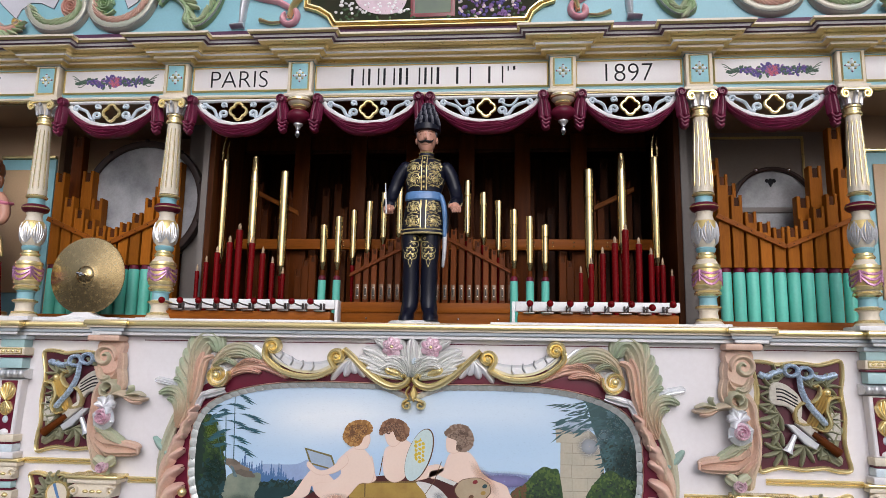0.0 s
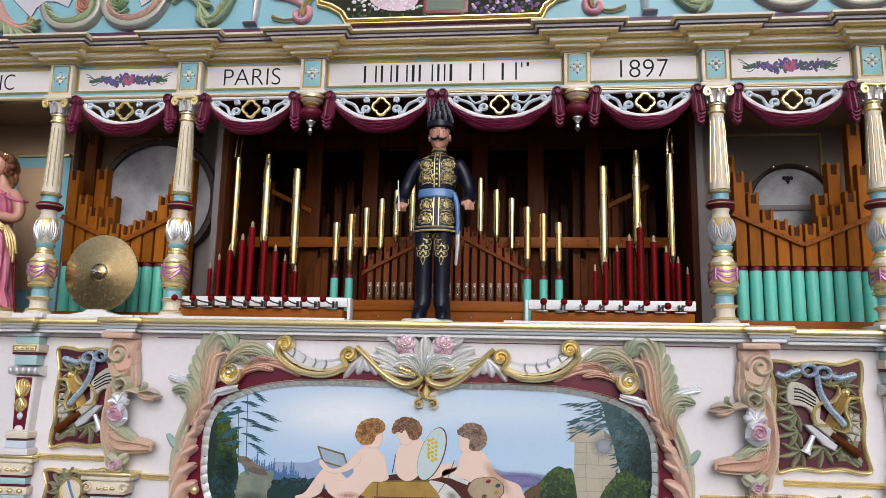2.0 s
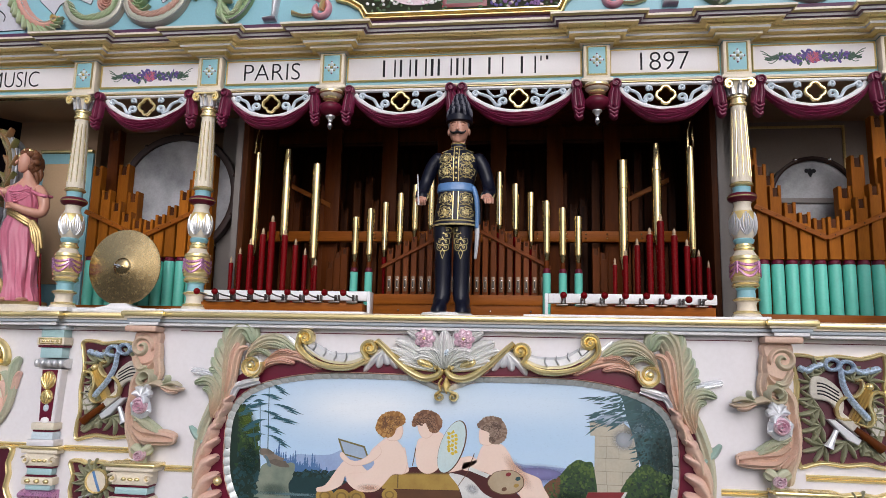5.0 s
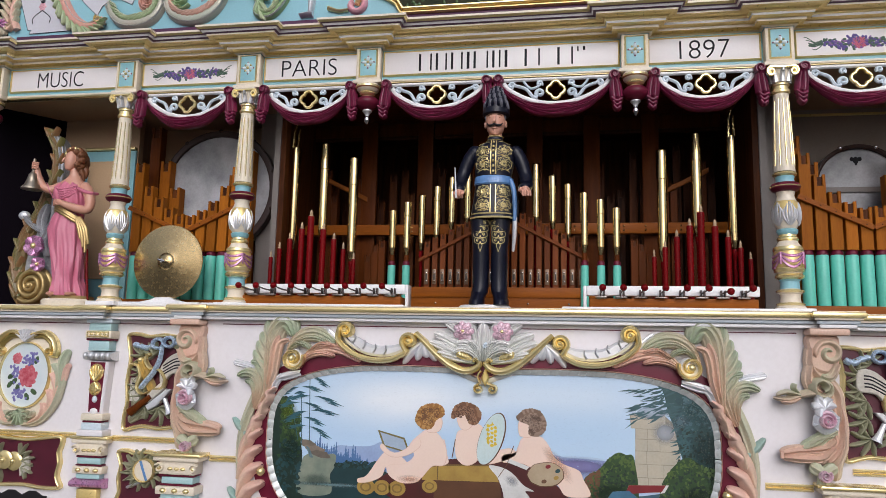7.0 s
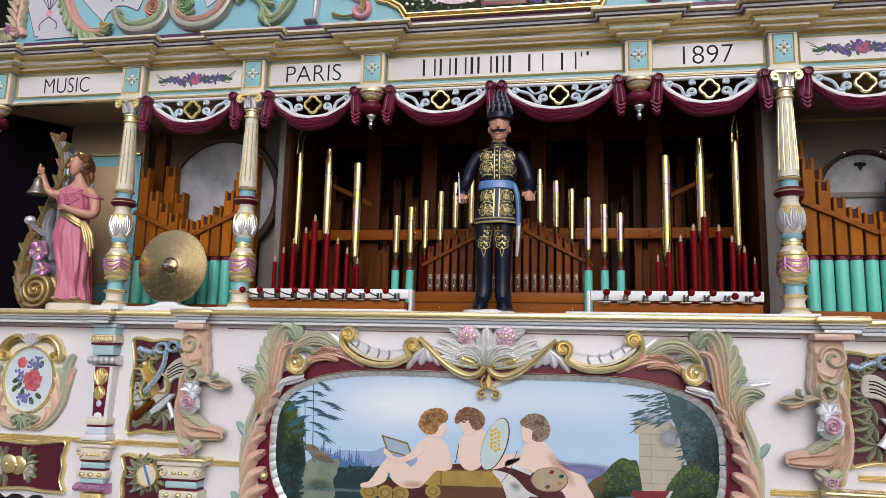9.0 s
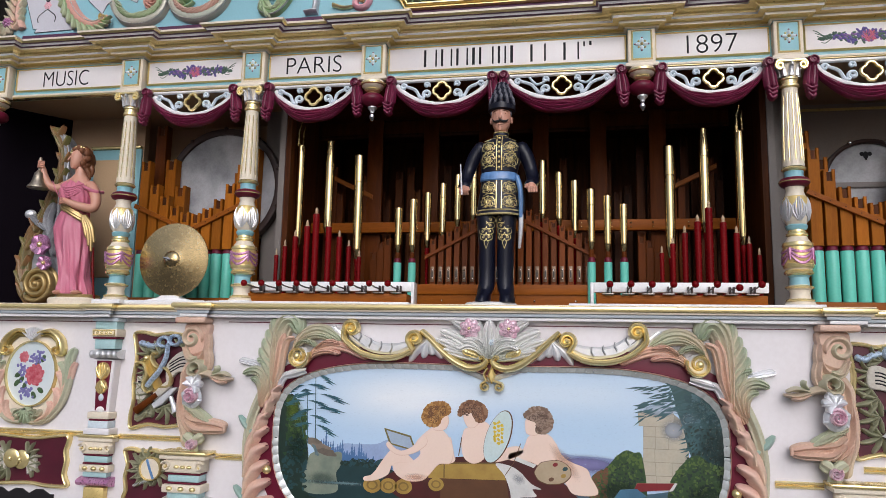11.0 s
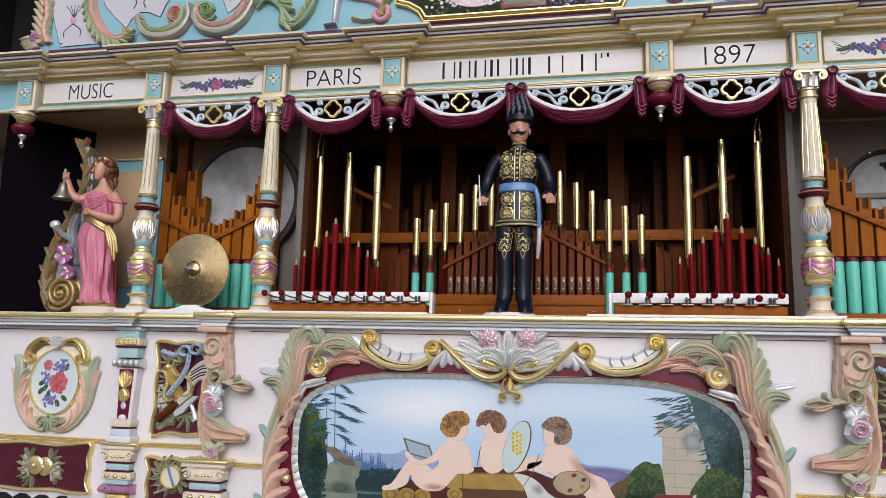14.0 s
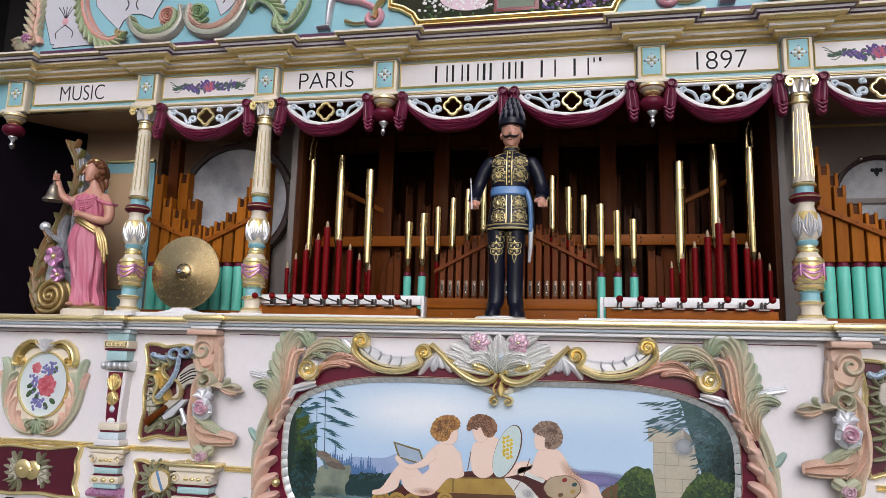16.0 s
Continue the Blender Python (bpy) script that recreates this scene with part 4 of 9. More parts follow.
def wooden_pipe(x, y, z0, z1, w, mat, mouth=True, group="wooden pipes", socket=False, plate=False):
    """A square wooden pipe with a notched open top."""
    root = thing("wooden_pipe", x, y, 2.02, ("varnished square wooden organ pipe on a mint green foot" if socket else "varnished square wooden organ pipe with a notched top"), "organ pipe", group)
    d, h = w * 0.9, w / 2
    nw, nh = w * 0.22, min(0.055, w * 1.05)
    pts = [(x - h, z0), (x + h, z0), (x + h, z1), (x + nw, z1), (x + nw, z1 - nh), (x - nw, z1 - nh), (x - nw, z1 - 0.002), (x - h, z1 - 0.002)]
    bm = bmesh.new()
    slab(bm, pts, y + 0.006, y, 0.002)
    box(bm, x - h, x - h + 0.006, y + 0.0061, y + d, z0, z1 - 0.001)
    box(bm, x + h - 0.006, x + h, y + 0.0061, y + d, z0, z1 - 0.001)
    box(bm, x - h + 0.0061, x + h - 0.0061, y + d - 0.006, y + d, z0, z1 - 0.003)
    part("body", bm, mat, root, smooth=False)
    if mouth:
        bm = bmesh.new()
        box(bm, x - nw * 1.2, x + nw * 1.2, y + 0.0065, y + 0.03, z1 - nh * 1.3, z1 - 0.01)
        part("tuning_block", bm, DARKWOOD, root)
    if socket:
        bm = bmesh.new()
        lathe(bm, [(w * 0.50, z0 - 0.020), (w * 0.52, z0 - 0.012), (w * 0.46, z0 - 0.004), (w * 0.40, z0)], x, y + d / 2, 16)
        part("collar", bm, BURGUNDY, root, "dark red collar")
        bm = bmesh.new()
        lathe(bm, [(w * 0.53, 2.085), (w * 0.54, 2.09), (w * 0.54, z0 - 0.024), (w * 0.50, z0 - 0.0205)], x, y + d / 2, 20)
        part("green_foot", bm, TEAL, root, "mint green cylindrical foot")
    if plate:
        bm = bmesh.new()
        box(bm, x - w * 0.32, x + w * 0.32, y - 0.005, y - 0.0005, 2.175, 2.245, 0.001)
        part("cap", bm, CAPMETAL, root, "dull grey-brown screwed cap")
        for zz in (2.190, 2.228):
            bm = bmesh.new()
            dome(bm, x, zz, 0.0045, 0.0045, y - 0.005, 0.003, 0, 8, 3)
            part("screw", bm, CHROME, root)
        bm = bmesh.new()
        box(bm, x - w * 0.12, x + w * 0.12, y - 0.0062, y - 0.0052, 2.196, 2.222, 0)
        part("slot", bm, BLACK, root)
    return root


TOPS = (2.735, 2.640, 2.566, 2.522, 2.497, 2.503, 2.536, 2.588, 2.645, 2.765)
for s in (-1, 1):
    for i, z in enumerate(TOPS):
        x = s * (1.285 + 0.0573 * i)
        wooden_pipe(x, 0.20, 2.318, z, 0.047, WOOD, True, "wooden pipes of the drum bays", True)
    for x, z in ((1.275, 2.84), (1.345, 2.72), (1.665, 2.66), (1.725, 2.80), (1.79 if s < 0 else 1.82, 2.98)):
        wooden_pipe(s * x, 0.30, 2.03, z, 0.056, MIDWOOD if z > 2.9 and s < 0 else WOOD, True, "wooden pipes of the drum bays")
    # batten in a V across the pipes
    root = thing("batten", s * 1.53, 0.19, 2.42, "varnished wooden batten in a V across the pipes", "batten")
    for a, b in (((1.25, 2.545), (1.5375, 2.408)), ((1.538, 2.408), (1.835, 2.535))):
        bm = bmesh.new()
        d = Vector((b[0] - a[0], b[1] - a[1])).normalized() * 0.5
        n = (-d[1] * 0.022, d[0] * 0.022)
        q = [(s * (a[0] - n[0]), a[1] - n[1]), (s * (b[0] - n[0]), b[1] - n[1]), (s * (b[0] + n[0]), b[1] + n[1]), (s * (a[0] + n[0]), a[1] + n[1])]
        slab(bm, q, 0.199, 0.184, 0.002)
        part("bar", bm, RAILWOOD, root, smooth=False)
        bm = bmesh.new()
        for k in range(5):
            u = (k + 0.5) / 5
            dome(bm, s * (a[0] + (b[0] - a[0]) * u), a[1] + (b[1] - a[1]) * u, 0.003, 0.003, 0.184, 0.002, 0, 8, 2)
        part("screws", bm, DARKWOOD, root)
    bm = bmesh.new()
    box(bm, *sorted((s * 1.235, s * 1.86)), 0.185, 0.30, 2.02, 2.084, 0.003)
    tagged(part("pipe_chest", bm, RAILWOOD), "varnished wooden wind chest under the green pipe feet", "wind chest")

# centre fan of small wooden pipes, rising to the middle
FANWOOD = material("reddish_pipe_wood", (0.19, 0.050, 0.010), 0.42, second=(0.12, 0.030, 0.006), scale=5, amount=0.9, grain=40, stretch=(9, 9, 0.6), dirt=0.3, each=0.25, spec=0.12)
for s in (-1, 1):
    for i in range(10):
        x = s * (0.0165 + 0.0375 * i)
        wooden_pipe(x, 0.30, 2.160, 2.546 - 0.0187 * i, 0.0265, FANWOOD, True, "small pipes behind the figure", False, True)
    root = thing("batten", s * 0.2, 0.29, 2.40, "sloping varnished batten across the small pipes", "batten")
    bm = bmesh.new()
    q = [(s * 0.01, 2.478), (s * 0.39, 2.278), (s * 0.39, 2.296), (s * 0.01, 2.496)]
    slab(bm, q, 0.299, 0.286, 0.002)
    part("bar", bm, FANWOOD, root, smooth=False)
bm = bmesh.new()
box(bm, -0.44, 0.44, 0.26, 0.42, 2.02, 2.158, 0.004)
c = tagged(part("wind_chest", bm, RAILWOOD), "varnished orange wooden wind chest behind the figure", "wind chest")
bm = bmesh.new()
box(bm, -0.44, 0.44, 0.252, 0.2595, 2.112, 2.158, 0.002)
part("front_strip", bm, RAILWOOD, c)
bm = bmesh.new()
for x in (-0.3, -0.12, 0.12, 0.30):
    dome(bm, x, 2.085, 0.005, 0.005, 0.2595, 0.004, 0, 10, 3)
part("screw", bm, CHROME, c)

# rail and uprights in the chamber
bm = bmesh.new()
box(bm, -1.03, 1.03, 0.48, 0.52, 2.44, 2.492, 0.003)
RAIL = tagged(part("chamber_rail", bm, RAILWOOD), "long varnished wooden rail across the pipe chamber", "rail")
for x in (-0.99, -0.78, -0.56, -0.47, -0.33, 0.33, 0.47, 0.56, 0.66, 0.82, 0.97):
    for dz in (-0.010, 0.010):
        bm = bmesh.new()
        dome(bm, x, 2.466 + dz, 0.005, 0.005, 0.4798, 0.004, 0, 10, 3)
        part("brass_screw", bm, BRASS, RAIL, "brass screw")
for x in (-0.715, -0.42, -0.135, 0.135, 0.415, 0.695):
    bm = bmesh.new()
    box(bm, x - 0.040, x + 0.040, 0.53, 0.5545, 2.02, 3.044, 0.003)
    tagged(part("chamber_upright", bm, MIDWOOD), "red-brown wooden upright of the swell box", "post", "uprights in the chamber")
bm = bmesh.new()
box(bm, -1.03, 1.03, 0.565, 0.59, 2.96, 3.044, 0.003)
HEADER = tagged(part("chamber_header", bm, MIDWOOD), "red-brown header board of the swell box", "board")
bm = bmesh.new()
box(bm, -1.03, 1.03, 0.555, 0.5645, 2.955, 2.975, 0.003)
part("edge_bead", bm, DARKWOOD, HEADER)
# back pipes in the same wood, darkened in colour for the deep shade
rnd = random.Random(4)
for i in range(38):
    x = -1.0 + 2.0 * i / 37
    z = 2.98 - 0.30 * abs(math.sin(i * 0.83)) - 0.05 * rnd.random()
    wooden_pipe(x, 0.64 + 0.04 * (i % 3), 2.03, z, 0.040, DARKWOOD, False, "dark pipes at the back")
for s in (-1, 1):
    for i, (x, z) in enumerate(((0.60, 2.40), (0.635, 2.38), (0.67, 2.33), (0.76, 2.75), (0.80, 2.70), (0.90, 2.66), (0.935, 2.80))):
        wooden_pipe(s * x, 0.54 if z > 2.5 else 0.40, 2.03, z, 0.034, MIDWOOD, True, "narrow pipes beside the brass")
    bm = bmesh.new()
    slab(bm, [(s * 0.72, 2.62), (s * 0.96, 2.74), (s * 0.96, 2.765), (s * 0.72, 2.645)], 0.535, 0.522, 0.002)
    tagged(part("slanted_batten", bm, RAILWOOD), "slanted varnished batten in the chamber", "batten")


def bell_rail(x0, x1, s):
    """Row of bars struck by red-headed beaters on a white rail."""
    root = thing("glockenspiel", (x0 + x1) / 2, 0.0, 2.036, "glockenspiel with red-headed beaters on a white rail", "glockenspiel", "glockenspiels beside the figure")
    bm = bmesh.new()
    box(bm, x0, x1, -0.005, 0.035, 2.103, 2.143, 0.003)
    part("white_rail", bm, WHITE, root)
    xe = x1 if s < 0 else x0
    bm = bmesh.new()
    box(bm, *sorted((xe + (0.001 if s < 0 else -0.001), xe + (0.014 if s < 0 else -0.014))), -0.004, 0.06, 2.05, 2.143, 0.002)
    part("end_bracket", bm, WHITE, root)
    bm = bmesh.new()
    box(bm, x0 + 0.01, x1 - 0.012, -0.03, 0.06, 2.053, 2.090, 0.003)
    part("wooden_base", bm, RAILWOOD, root, "orange wooden base")
    bm = bmesh.new()
    box(bm, x0 - 0.10, x1 + 0.10 if s > 0 else x1 + 0.012, -0.09, 0.08, 2.037, 2.0515, 0.003)
    part("white_board", bm, WHITE, root)
    n = 9 if s < 0 else 8
    for i in range(n):
        x = x0 + (0.113 + 0.0768 * i if s < 0 else 0.051 + 0.0772 * i)
        low = 0.012 * (i == 6 and s > 0)
        bm = bmesh.new()
        box(bm, x - 0.020, x + 0.026, -0.050, -0.024, 2.091, 2.096, 0.001)
        part("steel_bar", bm, STEEL, root, "dull steel bar")
        bm = bmesh.new()
        tube(bm, [(x + 0.003, -0.175, 2.118 - low), (x + 0.003, -0.10, 2.112), (x + 0.003, -0.0055, 2.112)], 0.0032, 6)
        for dx in (0.0, 0.014):
            box(bm, x + dx, x + dx + 0.005, -0.026, -0.0055, 2.094, 2.125, 0)
        part("striker", bm, HOOP, root, "dark steel striker")
        bm = bmesh.new()
        ball(bm, (x + 0.003, -0.182, 2.119 - low), 0.0135, seg=14, rings=8)
        part("beater_head", bm, RED, root, "red ball head")


bell_rail(-1.17, -0.385, -1)
bell_rail(0.372, 1.035, 1)


def drum(x, y, z, r, depth, name, label, lugs):
    root = thing(name, x, y, 2.02, label, "drum")
    ring = lambda bm, prof, seg=48: grid(bm, [[(x + rr * math.cos(a), yy, z + rr * math.sin(a)) for a in (2 * math.pi * i / seg for i in range(seg))] for rr, yy in prof], True)
    bm = bmesh.new()
    vs = ring(bm, [(r * 0.97, y - 0.004), (r * 0.5, y - 0.005), (0.01, y - 0.005)])
    bm.faces.new(vs[-1])
    part("skin", bm, DRUMSKIN, root)
    bm = bmesh.new()
    ring(bm, [(r * 0.945, y - 0.004), (r * 0.95, y - 0.018), (r * 0.985, y - 0.022), (r * 1.05, y - 0.018), (r * 1.05, y + 0.03), (r * 0.98, y + 0.03)])
    ring(bm, [(r * 0.97, y + depth - 0.03), (r * 1.02, y + depth - 0.03), (r * 1.02, y + depth), (r * 0.95, y + depth)])
    part("hoop", bm, HOOP, root, "dark varnished hoop")
    bm = bmesh.new()
    ring(bm, [(r * 0.965, y + 0.0), (r * 0.965, y + depth)])
    part("shell", bm, CREAM if r > 0.2 else CHROME, root)
    for k in range(lugs):
        a = 2 * math.pi * (k + 0.5) / lugs
        c, s = math.cos(a), math.sin(a)
        bm = bmesh.new()
        tube(bm, [(x + r * 1.05 * c, y - 0.012, z + r * 1.05 * s), (x + r * 1.05 * c, y + depth, z + r * 1.05 * s)], 0.0045, 6)
        ball(bm, (x + r * 1.04 * c, y - 0.014, z + r * 1.04 * s), 0.012, seg=10, rings=6)
        ball(bm, (x + r * 1.03 * c, y + depth * 0.5, z + r * 1.03 * s), 0.012, 1, 2.0, 1, 10, 6)
        part("tension_rod", bm, HOOP if r > 0.2 else CHROME, root)
    for dx in (-r * 0.5, r * 0.5):
        bm = bmesh.new()
        box(bm, x + dx - 0.02, x + dx + 0.02, y + 0.03, y + depth - 0.02, 2.02, z - r * 0.84, 0.003)
        part("cradle_post", bm, MIDWOOD, root)
    return root


drum(-1.458, 0.36, 2.652, 0.298, 0.24, "bass_drum", "large bass drum with a mottled grey skin and dark hoop", 10)
sd = drum(1.592, 0.46, 2.640, 0.188, 0.12, "snare_drum", "snare drum with a grey skin and chrome rods", 8)
bm = bmesh.new()
for dx, dz, w, h in ((0, 0, 0.012, 0.018), (-0.016, 0.006, 0.010, 0.010), (0.016, 0.006, 0.010, 0.010), (0, -0.014, 0.006, 0.010)):
    dome(bm, 1.584 + dx, 2.765 + dz, w, h, 0.4548, 0.001, 0, 10, 2)
part("printed_mark", bm, INK, sd, "small black printed mark")
bm = bmesh.new()
box(bm, 1.42, 1.74, 0.445, 0.4505, 2.615, 2.640, 0.001)
part("damper_strip", bm, GREYBOARD, sd)

# cymbal
root = thing("cymbal", -1.505, 0.02, 2.036, "round hammered bronze cymbal on a white stand", "cymbal")
bm = bmesh.new()
cy = lambda r, yy: [(-1.505 + r * math.cos(a), yy, 2.243 + r * math.sin(a)) for a in (2 * math.pi * i / 56 for i in range(56))]
prof = [(0.170, 0.030), (0.171, 0.026)] + [(0.170 - 0.0125 * k, 0.024 - 0.0016 * k + 0.0008 * (k % 2)) for k in range(10)] + [(0.040, 0.007), (0.036, 0.002), (0.026, -0.004), (0.008, -0.006)]
vs = grid(bm, [cy(r, yy) for r, yy in prof], True)
bm.faces.new(vs[-1])
part("plate", bm, CYMBAL, root)
bm = bmesh.new()
tube(bm, [(-1.505, 0.0, 2.243), (-1.505, -0.030, 2.243)], 0.009, 8)
tube(bm, [(-1.522, -0.030, 2.248), (-1.488, -0.030, 2.238)], 0.005, 8)
part("wing_nut", bm, CHROME, root)
bm = bmesh.new()
tube(bm, [(-1.505, 0.04, 2.06), (-1.505, 0.04, 2.243)], 0.009, 8)
part("rod", bm, CHROME, root)
bm = bmesh.new()
box(bm, -1.69, -1.30, -0.055, 0.075, 2.037, 2.055, 0.004)
slab(bm, [(-1.62, 2.055), (-1.39, 2.055), (-1.45, 2.070), (-1.47, 2.080), (-1.54, 2.080), (-1.56, 2.070)], 0.06, 0.0, 0.003)
part("stand", bm, WHITE, root, "white wooden stand")

# ---- carved centre piece and its picture ----
def sky_material():
    m = material("painted_sky", (0.33, 0.55, 0.80), 0.3, second=(0.46, 0.64, 0.83), scale=2.4, amount=0.8, bump=0.05, dirt=0.04, stretch=(1, 1, 2.2), coat=0.3, edge=(0.80, 0.86, 0.92))
    return m


def picture_paint(name, c, second=None, scale=18):
    return material("painted_" + name, c, 0.35, second=second, scale=scale, amount=0.8, bump=0.06, dirt=0.12, coat=0.3)


P_DARK, P_GREEN = picture_paint("undergrowth", (0.012, 0.045, 0.05)), picture_paint("bush", (0.050, 0.105, 0.022), (0.012, 0.040, 0.020), 7)
P_OCHRE, P_BROWN, P_CLOTH, P_RED, P_YELLOW = picture_paint("ochre", (0.42, 0.28, 0.06), (0.3, 0.18, 0.04)), picture_paint("brown", (0.12, 0.05, 0.02)), picture_paint("cloth", (0.72, 0.72, 0.70)), picture_paint("crimson", (0.22, 0.015, 0.02)), picture_paint("yellow", (0.75, 0.55, 0.03))
P_WATER = picture_paint("water", (0.03, 0.09, 0.14), (0.10, 0.16, 0.18), 9)


def picture_oval(grow=0.0, count=256):
    """Rounded picture outline, flat on top and dipping to a small point over the middle."""
    out = []
    for i in range(count):
        t = 2 * math.pi * i / count
        c, s = math.cos(t), math.sin(t)
        n, b = (3.7, 0.287) if s > 0 else (2.5, 0.42)
        x, z = (0.847 + grow) * math.copysign(abs(c) ** (2 / n), c), (b + grow) * math.copysign(abs(s) ** (2 / n), s)
        if s > 0:
            z -= 0.012 * max(0, 1 - abs(x) / 0.5) + 0.040 * max(0, 1 - abs(x) / 0.11) ** 0.8
        out.append(Vector((CX - 0.010 + x, 1.50 + z)))
    return out


PIC_Z = 1.40
picture = thing("picture", CX, -0.15, PIC_Z, "painted landscape with plain pale seated shapes under a blue sky", "painting")
bm = bmesh.new()
tint = bm.verts.layers.float.new("tint")
edge_line = picture_oval(0.012, 120)
mid_point = Vector((CX, 1.50))
rings = grid(bm, [[(mid_point[0] + (p[0] - mid_point[0]) * q, -0.146, mid_point[1] + (p[1] - mid_point[1]) * q) for p in edge_line] for q in (1.0, 0.94, 0.86, 0.76, 0.64, 0.50, 0.34, 0.18, 0.01)], True)
for ring in rings:
    for v in ring:
        x, z = v.co.x, v.co.z
        cloud = math.exp(-((x + 0.36) / 0.26) ** 2 - ((z - 1.67) / 0.085) ** 2) + 0.45 * math.exp(-((x - 0.22) / 0.40) ** 2 - ((z - 1.70) / 0.07) ** 2)
        v[tint] = min(1.0, 0.85 * cloud + 0.22)
part("painted_sky", bm, sky_material(), picture, smooth=False)


def daub(name, outlines, mat, level, curved=True):
    """Flat painted shapes, a hair's breadth over the canvas."""
    bm = bmesh.new()
    for k, o in enumerate(outlines):
        slab(bm, spline(o, 5, True) if curved else o, -0.1459, -0.1462 - 0.0003 * level - 0.00025 * k / len(outlines), 0.00005)
    return part(name, bm, mat, picture, smooth=False)


def blob(cx, cz, rx, rz, turn=0, n=12, rough=0.0, seed=1):
    r = random.Random(seed)
    c, s = math.cos(radians(turn)), math.sin(radians(turn))
    out = []
    for i in range(n):
        a, k = 2 * math.pi * i / n, 1 + rough * r.uniform(-1, 1)
        x, z = rx * k * math.cos(a), rz * k * math.sin(a)
        out.append((cx + x * c - z * s, cz + x * s + z * c))
    return out


SOFT = {}


def soft(name, dabs, colour, level, strength=0.8):
    """Brushed patches of thin paint that fade out towards their edges."""
    if colour not in SOFT:
        m = picture_paint("wash", colour, tuple(c * 0.8 for c in colour))
        n, l = m.node_tree.nodes, m.node_tree.links
        att = n.new("ShaderNodeAttribute")
        att.attribute_name = "tint"
        clear, mixer = n.new("ShaderNodeBsdfTransparent"), n.new("ShaderNodeMixShader")
        l.new(att.outputs["Fac"], mixer.inputs[0])
        l.new(clear.outputs[0], mixer.inputs[1])
        l.new(n["Principled BSDF"].outputs[0], mixer.inputs[2])
        l.new(mixer.outputs[0], n["Material Output"].inputs["Surface"])
        SOFT[colour] = m
    bm = bmesh.new()
    tint = bm.verts.layers.float.new("tint")
    for k, (cx, cz, rx, rz, turn) in enumerate(dabs):
        c, s_ = math.cos(radians(turn)), math.sin(radians(turn))
        yy = -0.1464 - 0.0003 * level - 0.00002 * k
        rows = [[(cx + q * (rx * math.cos(b) * c - rz * math.sin(b) * s_), yy, cz + q * (rx * math.cos(b) * s_ + rz * math.sin(b) * c)) for b in (2 * math.pi * i / 24 for i in range(24))] for q in (1.0, 0.85, 0.65, 0.45, 0.25, 0.02)]
        for ring, t in zip(grid(bm, rows, True), (0.0, 0.12, 0.45, 0.78, 0.95, 1.0)):
            for v in ring:
                v[tint] = t * strength
    return part(name, bm, SOFT[colour], picture, smooth=False)


def leafage(name, n, place, pick, level, size, seed):
    """Scattered dabs of leaf paint; place gives each dab its spot."""
    r = random.Random(seed)
    clumps(name, [place(r) for _ in range(n)], pick, level, size, seed)


BUSHES = [picture_paint("green_" + n, c, tuple(q * 0.6 for q in c), 30) for n, c in (("deep", (0.010, 0.032, 0.022)), ("mid", (0.030, 0.075, 0.020)), ("light", (0.085, 0.145, 0.028)), ("teal", (0.020, 0.070, 0.080)), ("mist", (0.10, 0.19, 0.23)), ("russet", (0.16, 0.075, 0.035)))]


def clumps(name, spots, pick, level, size=(0.006, 0.014), seed=1):
    """Dabs of leaf colour in several greens."""
    r = random.Random(seed)
    sets = {}
    for x, z in spots:
        sets.setdefault(pick(x, z, r), []).append(blob(x, z, r.uniform(*size), r.uniform(*size) * 0.7, r.uniform(0, 180), 7, 0.35, r.randint(0, 9999)))
    for k, o in sorted(sets.items()):
        tagged(daub(name, o, BUSHES[k], level + 0.8 * k / 6, False), kind="stuff")


# far hills, a blue fir wood, dark undergrowth and water
daub("far_hill", [[(-0.70, 1.40), (-0.62, 1.480), (-0.552, 1.486), (-0.474, 1.490), (-0.427, 1.508), (-0.378, 1.497), (-0.30, 1.475), (-0.1, 1.45), (0.1, 1.46), (0.20, 1.478), (0.245, 1.487), (0.289, 1.480), (0.36, 1.478), (0.427, 1.474), (0.52, 1.47), (0.56, 1.38), (0, 1.34)]], picture_paint("far_hill", (0.34, 0.46, 0.68), (0.25, 0.32, 0.55), 9), 1)
soft("hill_wash", [(0.33, 1.450, 0.17, 0.040, 0)], (0.22, 0.20, 0.42), 1.6, 0.85)
rnd = random.Random(11)
for i in range(30):
    x = -0.70 + 0.0098 * i
    h = (0.030 + 0.080 * rnd.random() ** 1.8) * (1 - i / 45)
    z = 1.450 - 0.0016 * i
    w = 0.010
    o = [(x - w, z - 0.07), (x + w, z - 0.07), (x + w, z)]
    for k in range(4):
        u = k / 4
        o += [(x + w * (1 - u) * 0.55, z + h * u + 0.004), (x + w * (0.85 - u) * 0.8 + 0.001, z + h * (u + 0.16))]
    o.append((x, z + h))
    o += [(2 * x - q[0], q[1]) for q in reversed(o[3:-1])] + [(x - w, z)]
    daub("fir_tree", [o], picture_paint("fir_near", (0.085, 0.19, 0.40), (0.05, 0.13, 0.28), 14) if i == 0 else bpy.data.materials["painted_fir_near"], 2 + 0.04 * i, False)
daub("dark_undergrowth", [[(-0.74, 1.28), (-0.655, 1.40), (-0.625, 1.424), (-0.59, 1.414), (-0.56, 1.428), (-0.52, 1.414), (-0.48, 1.418), (-0.42, 1.40), (-0.36, 1.36), (-0.34, 1.28)]], P_DARK, 4.3)
